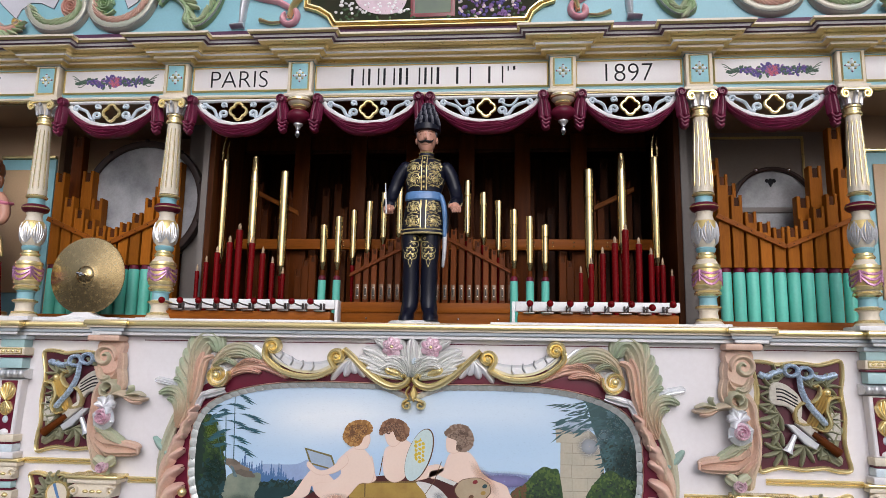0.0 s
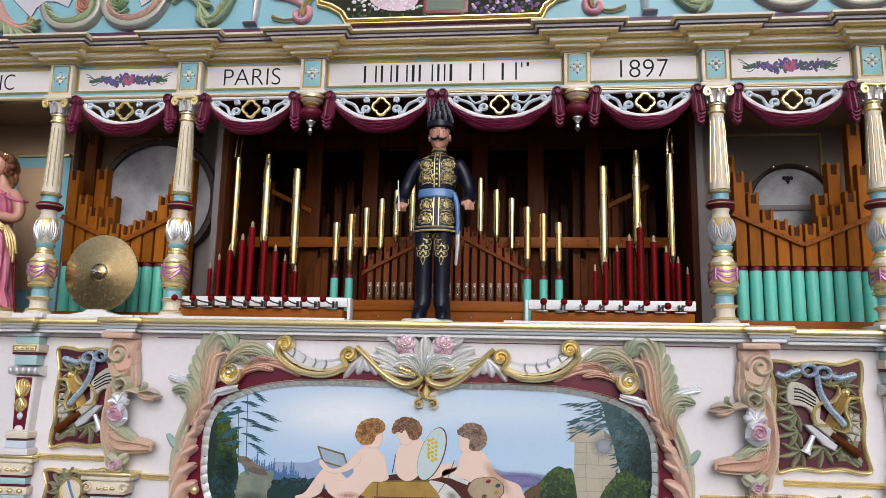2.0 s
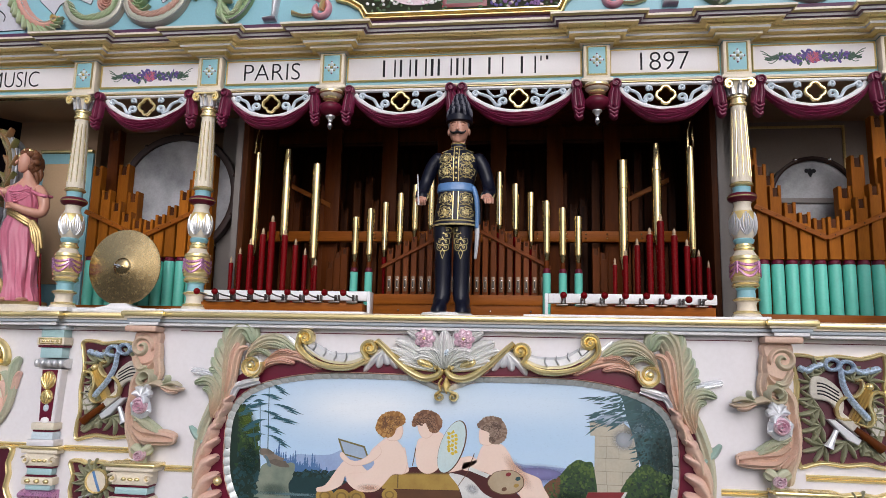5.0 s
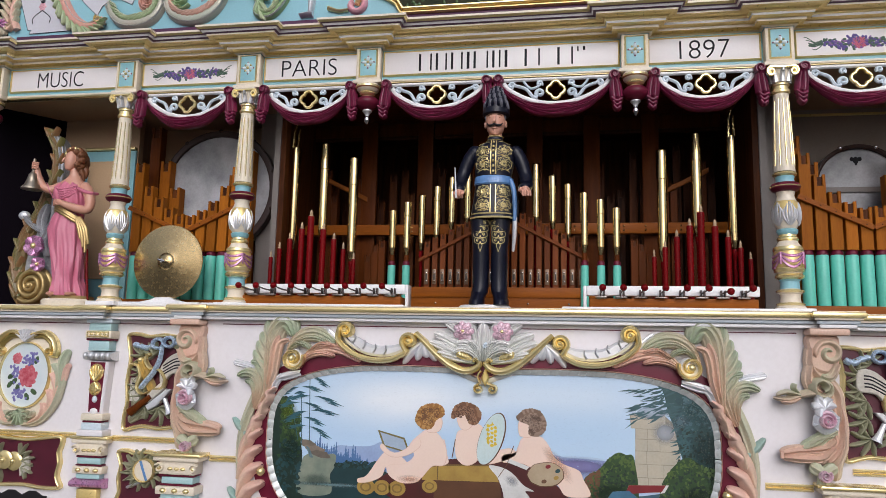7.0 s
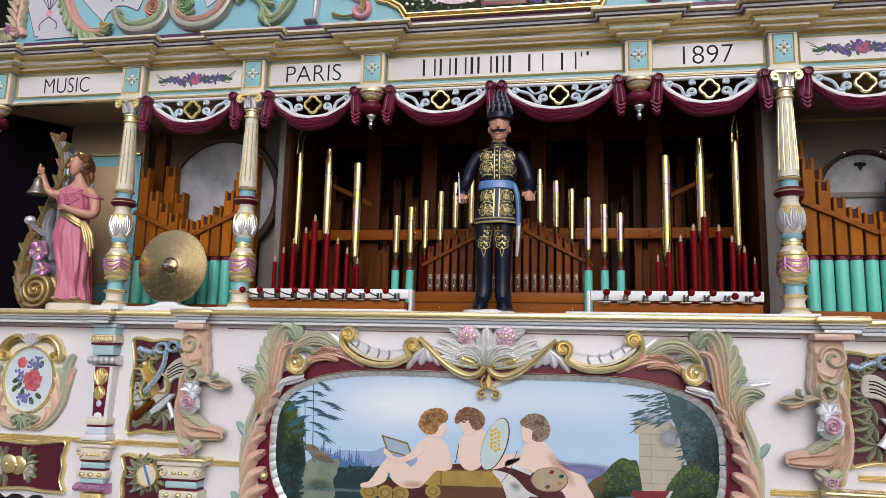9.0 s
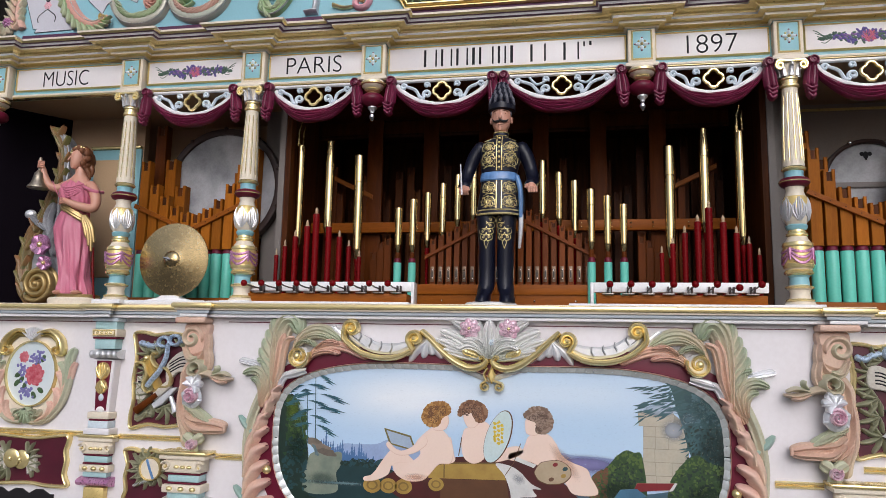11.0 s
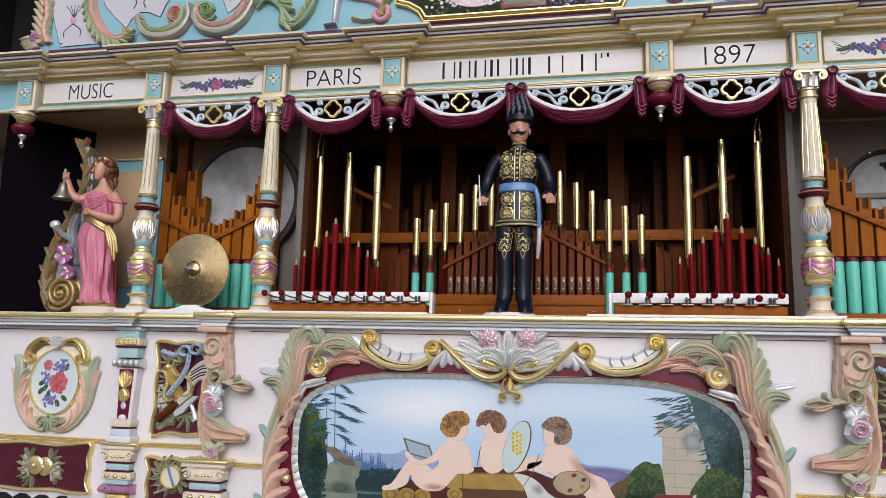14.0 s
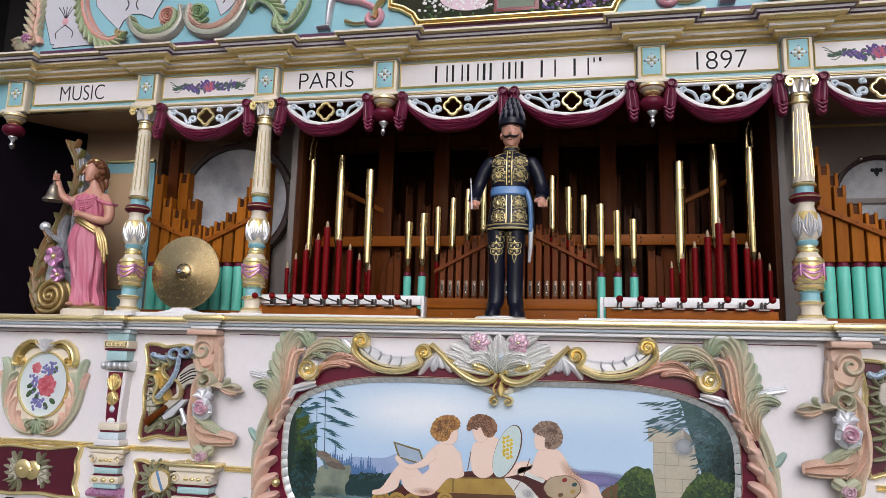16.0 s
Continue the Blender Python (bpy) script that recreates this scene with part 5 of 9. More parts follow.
leafage("undergrowth_leaves", 90, lambda r: (r.uniform(-0.64, -0.42), 1.405 + 0.022 * r.random()), lambda x, z, r: r.choice((0, 0, 3)), 4.4, (0.005, 0.011), 3)
daub("dark_water", [[(-0.84, 1.18), (-0.80, 1.340), (-0.6, 1.338), (0.4, 1.345), (0.66, 1.37), (0.80, 1.36), (0.84, 1.18), (0.3, 1.02), (-0.3, 1.02)]], P_WATER, 2.7)
soft("shore_wash", [(-0.62, 1.335, 0.20, 0.010, 0)], (0.16, 0.26, 0.28), 5.6, 0.7)
# wooded bank
daub("bank", [[(-0.90, 1.25), (-0.90, 1.56), (-0.850, 1.66), (-0.825, 1.668), (-0.80, 1.62), (-0.775, 1.55), (-0.755, 1.46), (-0.745, 1.40), (-0.70, 1.34), (-0.70, 1.25)]], BUSHES[0], 4.0)
leafage("bank_leaves", 260, lambda r: (lambda z: (-0.855 + (0.005 + 0.085 * r.random()) * min(1.0, (1.70 - z) / 0.12), z))(r.uniform(1.42, 1.66)), lambda x, z, r: r.choice((1, 1, 2, 2) if z > 1.58 else (1, 1, 0, 2) if z > 1.50 else (0, 0, 1, 3)), 4.8, (0.006, 0.013), 2)
leafage("bank_leaves", 120, lambda r: (r.uniform(-0.86, -0.76), r.uniform(1.30, 1.44)), lambda x, z, r: r.choice((0, 0, 3)), 4.8, (0.006, 0.013), 6)
for k, dab in enumerate([(-0.815, 1.60, 0.045, 0.075, 20), (-0.80, 1.47, 0.05, 0.09, 0)]):
    soft("bank_wash", [dab], ((0.085, 0.135, 0.012), (0.012, 0.040, 0.026))[k], 6.4, 0.7)
# waterfall rock
daub("pale_rock", [[(-0.765, 1.30), (-0.752, 1.42), (-0.735, 1.445), (-0.70, 1.456), (-0.66, 1.446), (-0.630, 1.454), (-0.612, 1.445), (-0.618, 1.40), (-0.634, 1.37), (-0.632, 1.30)]], picture_paint("fall", (0.26, 0.29, 0.22), (0.12, 0.17, 0.14), 20), 5.0)
for x0_, x1_, z0_, tone in ((-0.765, -0.690, 1.487, 0.20), (-0.745, -0.655, 1.468, 0.26), (-0.715, -0.635, 1.450, 0.18)):
    daub("rock_ledge", [blob((x0_ + x1_) / 2, z0_, (x1_ - x0_) / 2, 0.013, -10, 12, 0.22, int(-x0_ * 1000))], picture_paint("ledge", (tone, tone * 0.80, tone * 0.62), (tone * 0.5, tone * 0.42, tone * 0.34), 26), 5.3 + abs(z0_ - 1.487) * 10)
daub("cascade", [[(-0.738, 1.476), (-0.726, 1.474), (-0.714, 1.452), (-0.708, 1.436), (-0.722, 1.438), (-0.728, 1.455)]], picture_paint("cascade", (0.07, 0.13, 0.15), (0.20, 0.28, 0.30), 60), 5.9)
soft("rock_shade", [(-0.69, 1.350, 0.075, 0.030, 0)], (0.030, 0.075, 0.068), 6.2, 0.45)
# bamboo with drooping sprays
fronds = []
for k, (px, pz, w, turn) in enumerate(((-0.735, 1.732, 0.075, -12), (-0.770, 1.690, 0.080, 8), (-0.715, 1.655, 0.105, -6), (-0.765, 1.628, 0.090, -4), (-0.725, 1.598, 0.100, 8), (-0.755, 1.570, 0.080, -3), (-0.730, 1.535, 0.085, -14), (-0.800, 1.66, 0.05, 40))):
    for j in range(13):
        u = -1 + 2 * j / 12
        root_ = (px + 0.55 * w * u * math.cos(radians(turn)), pz + 0.020 * (1 - u * u) + 0.55 * w * u * math.sin(radians(turn)))
        a = radians(turn + (184 if u < 0 else -4) + (6 if u < 0 else -6) * abs(u))
        ln = w * (0.50 + 0.15 * ((j * 7) % 3))
        q = (root_[0] + ln * math.cos(a), root_[1] + ln * math.sin(a) * 0.6 - 0.006)
        t = Vector((-(q[1] - root_[1]), q[0] - root_[0])).normalized() * 0.0030
        m_ = ((root_[0] + q[0]) / 2, (root_[1] + q[1]) / 2 + 0.004)
        fronds.append([root_, (m_[0] + t[0], m_[1] + t[1]), q, (m_[0] - t[0], m_[1] - t[1])])
fronds += [[(-0.758, 1.48), (-0.755, 1.48), (-0.768, 1.69), (-0.770, 1.69)], [(-0.727, 1.50), (-0.724, 1.50), (-0.734, 1.74), (-0.736, 1.74)], [(-0.775, 1.50), (-0.772, 1.50), (-0.805, 1.64), (-0.807, 1.64)]]
daub("bamboo_sprays", fronds, picture_paint("bamboo", (0.018, 0.075, 0.110), (0.03, 0.12, 0.15), 30), 6.8, False)
# weathered ruin, its blocks laid in courses
ruin_tone = picture_paint("ruin", (0.52, 0.47, 0.36), (0.40, 0.38, 0.31), 12)
daub("ruin_joints", [[(0.536, 1.37), (0.700, 1.37), (0.700, 1.600), (0.645, 1.648), (0.522, 1.648), (0.525, 1.598), (0.541, 1.596)]], picture_paint("ruin_joint", (0.31, 0.28, 0.21), (0.24, 0.22, 0.17), 30), 4.6, False)
for z0_, z1_, cuts in ((1.37, 1.420, (0.5375, 0.585, 0.66, 0.700)), (1.4215, 1.468, (0.538, 0.582, 0.640, 0.700)), (1.4695, 1.515, (0.5385, 0.580, 0.700)), (1.5165, 1.558, (0.539, 0.583, 0.628, 0.700)), (1.5595, 1.595, (0.541, 0.585, 0.690)), (1.5965, 1.648, (0.524, 0.650))):
    for x0_, x1_ in zip(cuts, cuts[1:]):
        daub("stone_block", [[(x0_ + 0.0007, z0_), (x1_ - 0.0007, z0_ + 0.001), (x1_ - 0.0007, z1_), (x0_ + 0.0007, z1_)]], ruin_tone, 5, False)
soft("ruin_mist", [(0.600, 1.655, 0.085, 0.032, 0)], (0.46, 0.57, 0.68), 5.4, 0.75)
soft("ruin_mist", [(0.648, 1.585, 0.055, 0.050, 0)], (0.36, 0.40, 0.46), 5.6, 0.75)
# teal foliage in mist on the far side
daub("misty_wood", [[(0.640, 1.74), (0.60, 1.77), (0.70, 1.79), (0.86, 1.72), (0.86, 1.30), (0.70, 1.30), (0.715, 1.45), (0.695, 1.53), (0.680, 1.60), (0.660, 1.66)]], picture_paint("misty_wood", (0.034, 0.098, 0.105), (0.018, 0.062, 0.062), 9), 5.7)
leafage("misty_leaves", 420, lambda r: (0.692 + 0.140 * r.random(), 1.48 + 0.26 * r.random()), lambda x, z, r: r.choice((4, 3, 3) if z > 1.60 else (3, 3, 0, 0)), 5.9, (0.003, 0.010), 4)
fr2 = []
rnd = random.Random(23)
for i in range(70):
    u = rnd.random()
    bx, bz = 0.72 - 0.17 * u + rnd.gauss(0, 0.012), 1.765 - 0.115 * rnd.random() - 0.02 * u
    a = radians(rnd.gauss(202, 14))
    ln = rnd.uniform(0.035, 0.075)
    q = (bx + ln * math.cos(a), bz + ln * math.sin(a) * 0.7)
    t = Vector((-(q[1] - bz), q[0] - bx)).normalized() * 0.0036
    fr2.append([(bx, bz), (bx * 0.6 + q[0] * 0.4 + t[0], bz * 0.6 + q[1] * 0.4 + t[1]), q, (bx * 0.6 + q[0] * 0.4 - t[0], bz * 0.6 + q[1] * 0.4 - t[1])])
for i in range(46):
    bx, bz = rnd.uniform(0.690, 0.750), rnd.uniform(1.50, 1.69)
    a = radians(rnd.gauss(205, 28))
    ln = rnd.uniform(0.025, 0.050)
    q = (bx + ln * math.cos(a), bz + ln * math.sin(a) * 0.8)
    t = Vector((-(q[1] - bz), q[0] - bx)).normalized() * 0.0032
    fr2.append([(bx, bz), (bx * 0.6 + q[0] * 0.4 + t[0], bz * 0.6 + q[1] * 0.4 + t[1]), q, (bx * 0.6 + q[0] * 0.4 - t[0], bz * 0.6 + q[1] * 0.4 - t[1])])
daub("hazy_fronds", fr2, picture_paint("hazy_frond", (0.045, 0.115, 0.130), (0.030, 0.085, 0.095), 16), 6.9, False)
for k, (dab, tone) in enumerate((((0.775, 1.67, 0.09, 0.08, 0), (0.040, 0.105, 0.115)), ((0.80, 1.52, 0.085, 0.13, 0), (0.010, 0.036, 0.034)), ((0.700, 1.625, 0.04, 0.030, 20), (0.12, 0.20, 0.23)), ((0.835, 1.46, 0.045, 0.20, 0), (0.006, 0.024, 0.020)))):
    soft("mist_wash", [dab], tone, 7.2 + 0.2 * k, 0.7)
# shrubs
SHRUBS = (((0.350, 1.395), (0.375, 1.425), (0.405, 1.440), (0.440, 1.480), (0.475, 1.506), (0.505, 1.500), (0.536, 1.482)), ((0.630, 1.390), (0.655, 1.440), (0.690, 1.480), (0.730, 1.500), (0.770, 1.475), (0.810, 1.465), (0.860, 1.450)))


def shrub_top(k, x):
    for (xa, za), (xb, zb) in zip(SHRUBS[k], SHRUBS[k][1:]):
        if xa <= x <= xb:
            return za + (zb - za) * (x - xa) / (xb - xa)
    return 1.39


def shrub_spot(k, r):
    x = r.uniform(SHRUBS[k][0][0], SHRUBS[k][-1][0])
    top = shrub_top(k, x)
    return x, top - 0.004 - (top - 1.31) * r.random() ** 1.4


for k in (0, 1):
    daub("shrub", [[(SHRUBS[k][0][0] + 0.01, 1.30)] + list(SHRUBS[k]) + [(SHRUBS[k][-1][0], 1.30)]], BUSHES[1], 7.8 + 0.1 * k)
    leafage("shrub_leaves", 620, lambda r: shrub_spot(k, r), lambda x, z, r: r.choice((5, 5, 1, 2)) if x < 0.41 else r.choice((2, 1, 2, 1) if z > shrub_top(k, x) - 0.035 else (1, 0, 1, 0, 2)), 8.1, (0.0030, 0.0085), 5 + k)
for spot in ((0.455, 1.355, 0.095, 0.050, 0), (0.765, 1.345, 0.100, 0.070, 0), (0.835, 1.42, 0.045, 0.10, 0)):
    soft("shrub_shade", [spot], (0.012, 0.034, 0.014), 9.2, 0.8)
# bench with scrolled feet, dark red cloth
P_WINE = picture_paint("wine_cloth", (0.085, 0.012, 0.012), (0.04, 0.008, 0.006), 12)
daub("crimson_cloth", [[(-0.44, 1.34), (-0.40, 1.39), (-0.33, 1.41), (-0.15, 1.455), (-0.02, 1.460), (0.12, 1.465), (0.22, 1.40), (0.30, 1.33), (0.26, 1.28), (0.0, 1.27), (-0.3, 1.27)]], P_WINE, 8.8)
daub("bench", [[(-0.268, 1.417), (-0.20, 1.432), (0.000, 1.440), (0.026, 1.405), (0.036, 1.378), (-0.262, 1.372)]], P_OCHRE, 9.1, False)
daub("bench_front", [[(-0.215, 1.371), (0.038, 1.377), (0.056, 1.25), (-0.215, 1.25)]], P_BROWN, 9, False)
daub("bench_edge", [[(-0.270, 1.412), (-0.20, 1.427), (0.001, 1.435), (-0.001, 1.441), (-0.20, 1.433), (-0.270, 1.419)], [(-0.204, 1.376), (-0.199, 1.376), (-0.199, 1.43), (-0.204, 1.43)]], picture_paint("bench_line", (0.18, 0.11, 0.03)), 10, False)
for x, z, r_ in ((-0.485, 1.335, 0.036), (-0.420, 1.335, 0.034), (-0.360, 1.335, 0.034), (-0.232, 1.350, 0.030)):
    daub("bench_scroll", [blob(x, z, r_, r_ * 0.82, 0, 18)], P_OCHRE, 11)
    daub("scroll_line", [blob(x, z, r_ * 0.62, r_ * 0.50, 0, 14)], picture_paint("scroll_line", (0.24, 0.15, 0.04)) if x < -0.48 else bpy.data.materials["painted_scroll_line"], 11.4)
    daub("scroll_eye", [blob(x, z, r_ * 0.42, r_ * 0.34, 0, 14)], P_OCHRE, 11.8)


SHAPETONE = material("painted_pale_shape", (0.83, 0.66, 0.56), 0.35, second=(0.78, 0.57, 0.46), scale=9, amount=0.5, bump=0.05, dirt=0.05, coat=0.3, edge=(0.58, 0.33, 0.22))


def rounded(bm, outline, level, lean=(0.3, -0.5), mat=0):
    """A flat painted body, its edge toned darker towards one side."""
    tint = bm.verts.layers.float.get("tint") or bm.verts.layers.float.new("tint")
    pts = spline(outline, 5, True)
    mx_, mz_ = sum(p[0] for p in pts) / len(pts), sum(p[1] for p in pts) / len(pts)
    area = sum(pts[i][0] * pts[(i + 1) % len(pts)][1] - pts[(i + 1) % len(pts)][0] * pts[i][1] for i in range(len(pts)))
    sg = 1 if area > 0 else -1
    rows, nrm = [], []
    for i, p in enumerate(pts):
        d = (pts[(i + 1) % len(pts)] - pts[i - 1])
        d = d.normalized() if d.length > 1e-9 else Vector((1, 0))
        nrm.append(Vector((sg * d[1], -sg * d[0])))
    yy = -0.1462 - 0.0003 * level
    for off in (0.0, 0.0016, 0.0034):
        rows.append([(p[0] - n[0] * off, yy, p[1] - n[1] * off) for p, n in zip(pts, nrm)])
    vs = grid(bm, rows, True, mat)
    try:
        bm.faces.new(vs[-1]).material_index = mat
    except ValueError:
        pass
    for ring, amount in zip(vs, (0.75, 0.35, 0.0)):
        for v, n in zip(ring, nrm):
            v[tint] = amount * max(0.25, min(1.0, 0.5 + n[0] * lean[0] + n[1] * lean[1]))


def painted_shape(bodies, hair, tones, level):
    """One plain pale shape with a cap of painted curls."""
    bm = bmesh.new()
    for k, o in enumerate(bodies):
        rounded(bm, o, level + 0.25 * k)
    slab(bm, spline(hair, 4, True), -0.1462, -0.1462 - 0.0003 * (level + 1.7), 0.00005, 1)
    r = random.Random(int(1000 * abs(hair[0][0])))
    hm = [sum(p[q] for p in hair) / len(hair) for q in (0, 1)]
    for p in spline(hair, 5, True):
        dome(bm, p[0] * 0.96 + hm[0] * 0.04, p[1] * 0.96 + hm[1] * 0.04, r.uniform(0.007, 0.010), r.uniform(0.006, 0.008), -0.1462 - 0.0003 * (level + 1.75), 0.0003, r.uniform(0, 180), 9, 2, r.choice((1, 2)))
        q = r.uniform(0.25, 0.75)
        ribbon(bm, spiral(p[0] * (1 - q) + hm[0] * q, p[1] * (1 - q) + hm[1] * q, 0.003, 0.009, r.uniform(0, 360), r.uniform(500, 700), 12), 0.003, 0.0004, -0.1462 - 0.0003 * (level + 2.0), 4, r.choice((2, 3)))
    part("painted_figure", bm, [SHAPETONE] + tones, picture, smooth=False)


GINGER = [picture_paint("ginger_" + n, c, tuple(q * 0.7 for q in c), 40) for n, c in (("mid", (0.33, 0.15, 0.035)), ("light", (0.50, 0.27, 0.08)), ("dark", (0.16, 0.065, 0.02)))]
CHESTNUT = [picture_paint("chestnut_" + n, c, tuple(q * 0.7 for q in c), 40) for n, c in (("mid", (0.19, 0.085, 0.040)), ("light", (0.31, 0.16, 0.085)), ("dark", (0.09, 0.036, 0.018)))]
ASHBROWN = [picture_paint("ash_" + n, c, tuple(q * 0.7 for q in c), 40) for n, c in (("mid", (0.20, 0.125, 0.085)), ("light", (0.33, 0.23, 0.17)), ("dark", (0.10, 0.055, 0.035)))]
painted_shape([[(-0.319, 1.430), (-0.358, 1.462), (-0.406, 1.474), (-0.440, 1.440), (-0.484, 1.378), (-0.518, 1.365), (-0.515, 1.349), (-0.469, 1.354), (-0.422, 1.378), (-0.408, 1.412), (-0.392, 1.385), (-0.345, 1.362), (-0.300, 1.38)],
               [(-0.180, 1.530), (-0.165, 1.470), (-0.160, 1.440), (-0.190, 1.430), (-0.200, 1.468)],
               [(-0.242, 1.566), (-0.284, 1.537), (-0.315, 1.500), (-0.296, 1.463), (-0.330, 1.432), (-0.398, 1.420), (-0.395, 1.385), (-0.350, 1.358), (-0.290, 1.360), (-0.258, 1.385), (-0.222, 1.424), (-0.178, 1.430), (-0.166, 1.475), (-0.180, 1.520), (-0.210, 1.554)],
               [(-0.285, 1.533), (-0.330, 1.486), (-0.382, 1.470), (-0.424, 1.502), (-0.430, 1.482), (-0.385, 1.452), (-0.320, 1.462), (-0.270, 1.500)],
               [(-0.243, 1.612), (-0.200, 1.622), (-0.186, 1.592), (-0.196, 1.560), (-0.223, 1.550), (-0.250, 1.560)]],
              [(-0.287, 1.612), (-0.270, 1.644), (-0.230, 1.658), (-0.192, 1.650), (-0.184, 1.624), (-0.215, 1.602), (-0.233, 1.571), (-0.266, 1.570), (-0.289, 1.592)], GINGER, 12)
painted_shape([[(0.080, 1.505), (0.100, 1.485), (0.060, 1.460), (-0.01, 1.442), (-0.02, 1.47), (0.03, 1.495)],
               [(-0.043, 1.590), (-0.026, 1.570), (-0.040, 1.511), (-0.045, 1.457), (-0.086, 1.433), (-0.124, 1.452), (-0.136, 1.498), (-0.128, 1.556), (-0.103, 1.571), (-0.066, 1.592)],
               [(-0.131, 1.608), (-0.116, 1.572), (-0.089, 1.566), (-0.066, 1.592), (-0.076, 1.635), (-0.125, 1.632)]],
              [(-0.147, 1.612), (-0.138, 1.650), (-0.100, 1.667), (-0.053, 1.652), (-0.040, 1.618), (-0.055, 1.594), (-0.078, 1.596), (-0.088, 1.625), (-0.122, 1.632)], CHESTNUT, 13)
painted_shape([[(0.126, 1.548), (0.106, 1.512), (0.094, 1.490), (0.050, 1.478), (0.052, 1.452), (0.120, 1.450), (0.150, 1.440), (0.20, 1.420), (0.254, 1.380), (0.289, 1.340), (0.375, 1.345), (0.350, 1.405), (0.334, 1.435), (0.276, 1.457), (0.243, 1.482), (0.221, 1.524), (0.188, 1.555)],
               [(0.110, 1.607), (0.107, 1.575), (0.117, 1.550), (0.157, 1.552), (0.163, 1.600), (0.130, 1.612)]],
              [(0.105, 1.620), (0.134, 1.647), (0.179, 1.648), (0.208, 1.611), (0.203, 1.575), (0.175, 1.557), (0.152, 1.564), (0.157, 1.591), (0.134, 1.608)], ASHBROWN, 13)
soft("warm_wash", [(0.255, 1.455, 0.030, 0.090, 40)], (0.58, 0.30, 0.16), 13.9, 0.45)
soft("warm_wash", [(-0.31, 1.372, 0.060, 0.018, 0)], (0.66, 0.40, 0.28), 13.6, 0.5)
daub("canvas_edge", [blob(0.005, 1.537, 0.046, 0.104, -20, 24)], P_BROWN, 15.6)
daub("oval_canvas", [blob(0.003, 1.537, 0.043, 0.101, -20, 24)], picture_paint("canvas", (0.50, 0.64, 0.66), (0.62, 0.72, 0.70), 9), 16)
for i in range(16):
    daub("yellow_flower", [blob(0.006 + 0.016 * math.sin(i * 2.1), 1.555 + 0.0052 * (i - 8), 0.007, 0.006, i * 40, 7, 0.35, i)], P_YELLOW, 17 + 0.02 * i)
daub("drawing_board_edge", [[(-0.444, 1.553), (-0.336, 1.527), (-0.312, 1.468), (-0.420, 1.492)]], picture_paint("board_edge", (0.20, 0.17, 0.05)), 11.1, False)
daub("drawing_board", [[(-0.434, 1.545), (-0.340, 1.521), (-0.321, 1.475), (-0.414, 1.497)]], picture_paint("board_face", (0.40, 0.50, 0.62), (0.30, 0.38, 0.52), 14), 11.6, False)
daub("white_cloth", [[(-0.004, 1.437), (0.05, 1.432), (0.09, 1.410), (0.128, 1.372), (0.168, 1.352), (0.135, 1.350), (0.150, 1.325), (0.09, 1.318), (0.06, 1.30), (0.050, 1.345), (0.030, 1.395)]], P_CLOTH, 14)
soft("cloth_shade", [(0.085, 1.385, 0.030, 0.022, -20)], (0.42, 0.44, 0.47), 14.4, 0.5)
daub("sketch_pad", [[(0.062, 1.455), (0.140, 1.428), (0.150, 1.440), (0.075, 1.466)]], P_CLOTH, 14.8, False)
for q in ([(0.062, 1.440), (0.065, 1.440), (0.092, 1.515), (0.089, 1.515)], [(-0.148, 1.460), (-0.145, 1.460), (-0.133, 1.530), (-0.136, 1.530)], [(0.030, 1.395), (0.033, 1.395), (0.064, 1.440), (0.061, 1.440)]):
    daub("brush", [q], P_BROWN, 15, False)
daub("palette_edge", [blob(0.211, 1.415, 0.069, 0.046, 4, 20, 0.03, 3)], P_BROWN, 15.6)
daub("palette", [blob(0.211, 1.416, 0.066, 0.043, 4, 20, 0.03, 3)], picture_paint("palette_wood", (0.46, 0.37, 0.25), (0.38, 0.29, 0.18), 14), 16)
for x, z, mt in ((0.220, 1.444, P_RED), (0.256, 1.430, BUSHES[3]), (0.250, 1.405, P_OCHRE), (0.205, 1.390, BUSHES[5])):
    daub("palette_paint", [blob(x, z, 0.010, 0.007, 20, 9)], mt, 17)
daub("closed_book", [[(0.425, 1.325), (0.55, 1.345), (0.515, 1.372), (0.455, 1.366)]], picture_paint("book_blue", (0.06, 0.17, 0.27)), 18, False)
daub("closed_book", [[(0.50, 1.36), (0.635, 1.375), (0.652, 1.398), (0.515, 1.392)]], P_RED, 17.5, False)
daub("book_pages", [[(0.626, 1.368), (0.641, 1.372), (0.656, 1.398), (0.646, 1.398)]], P_CLOTH, 18.2, False)

# carved frame
SHELL = material("bright_silver_leaf", (0.84, 0.84, 0.86), 0.3, 0.35, second=(0.62, 0.63, 0.68), scale=10, amount=0.5, dirt=0.1, bump=0.15)
SILVERROSE = material("silvered_pink_paint", (0.70, 0.38, 0.50), 0.28, 0.25, second=(0.86, 0.74, 0.80), scale=40, amount=0.8, dirt=0.2)
cartouche = thing("cartouche", CX, -0.14, 1.4, "carved frame of salmon and sage leaves with gilt scrolls", "cartouche")
PLEATSILVER = material("pewter_ribbon_paint", (0.80, 0.82, 0.81), 0.22, 0.30, second=(0.55, 0.60, 0.57), scale=22, amount=0.8, bump=0.15, dirt=0.2)
SHINE = material("bright_chrome_leaf", (0.90, 0.91, 0.93), 0.20, 0.40, second=(0.66, 0.70, 0.78), scale=12, amount=0.6, dirt=0.08, bump=0.08)
SAGE = material("carved_sage_paint", (0.37, 0.47, 0.34), 0.40, second=(0.55, 0.52, 0.38), scale=9, amount=0.5, edge=(0.68, 0.50, 0.37), dirt=0.2, bump=0.12)
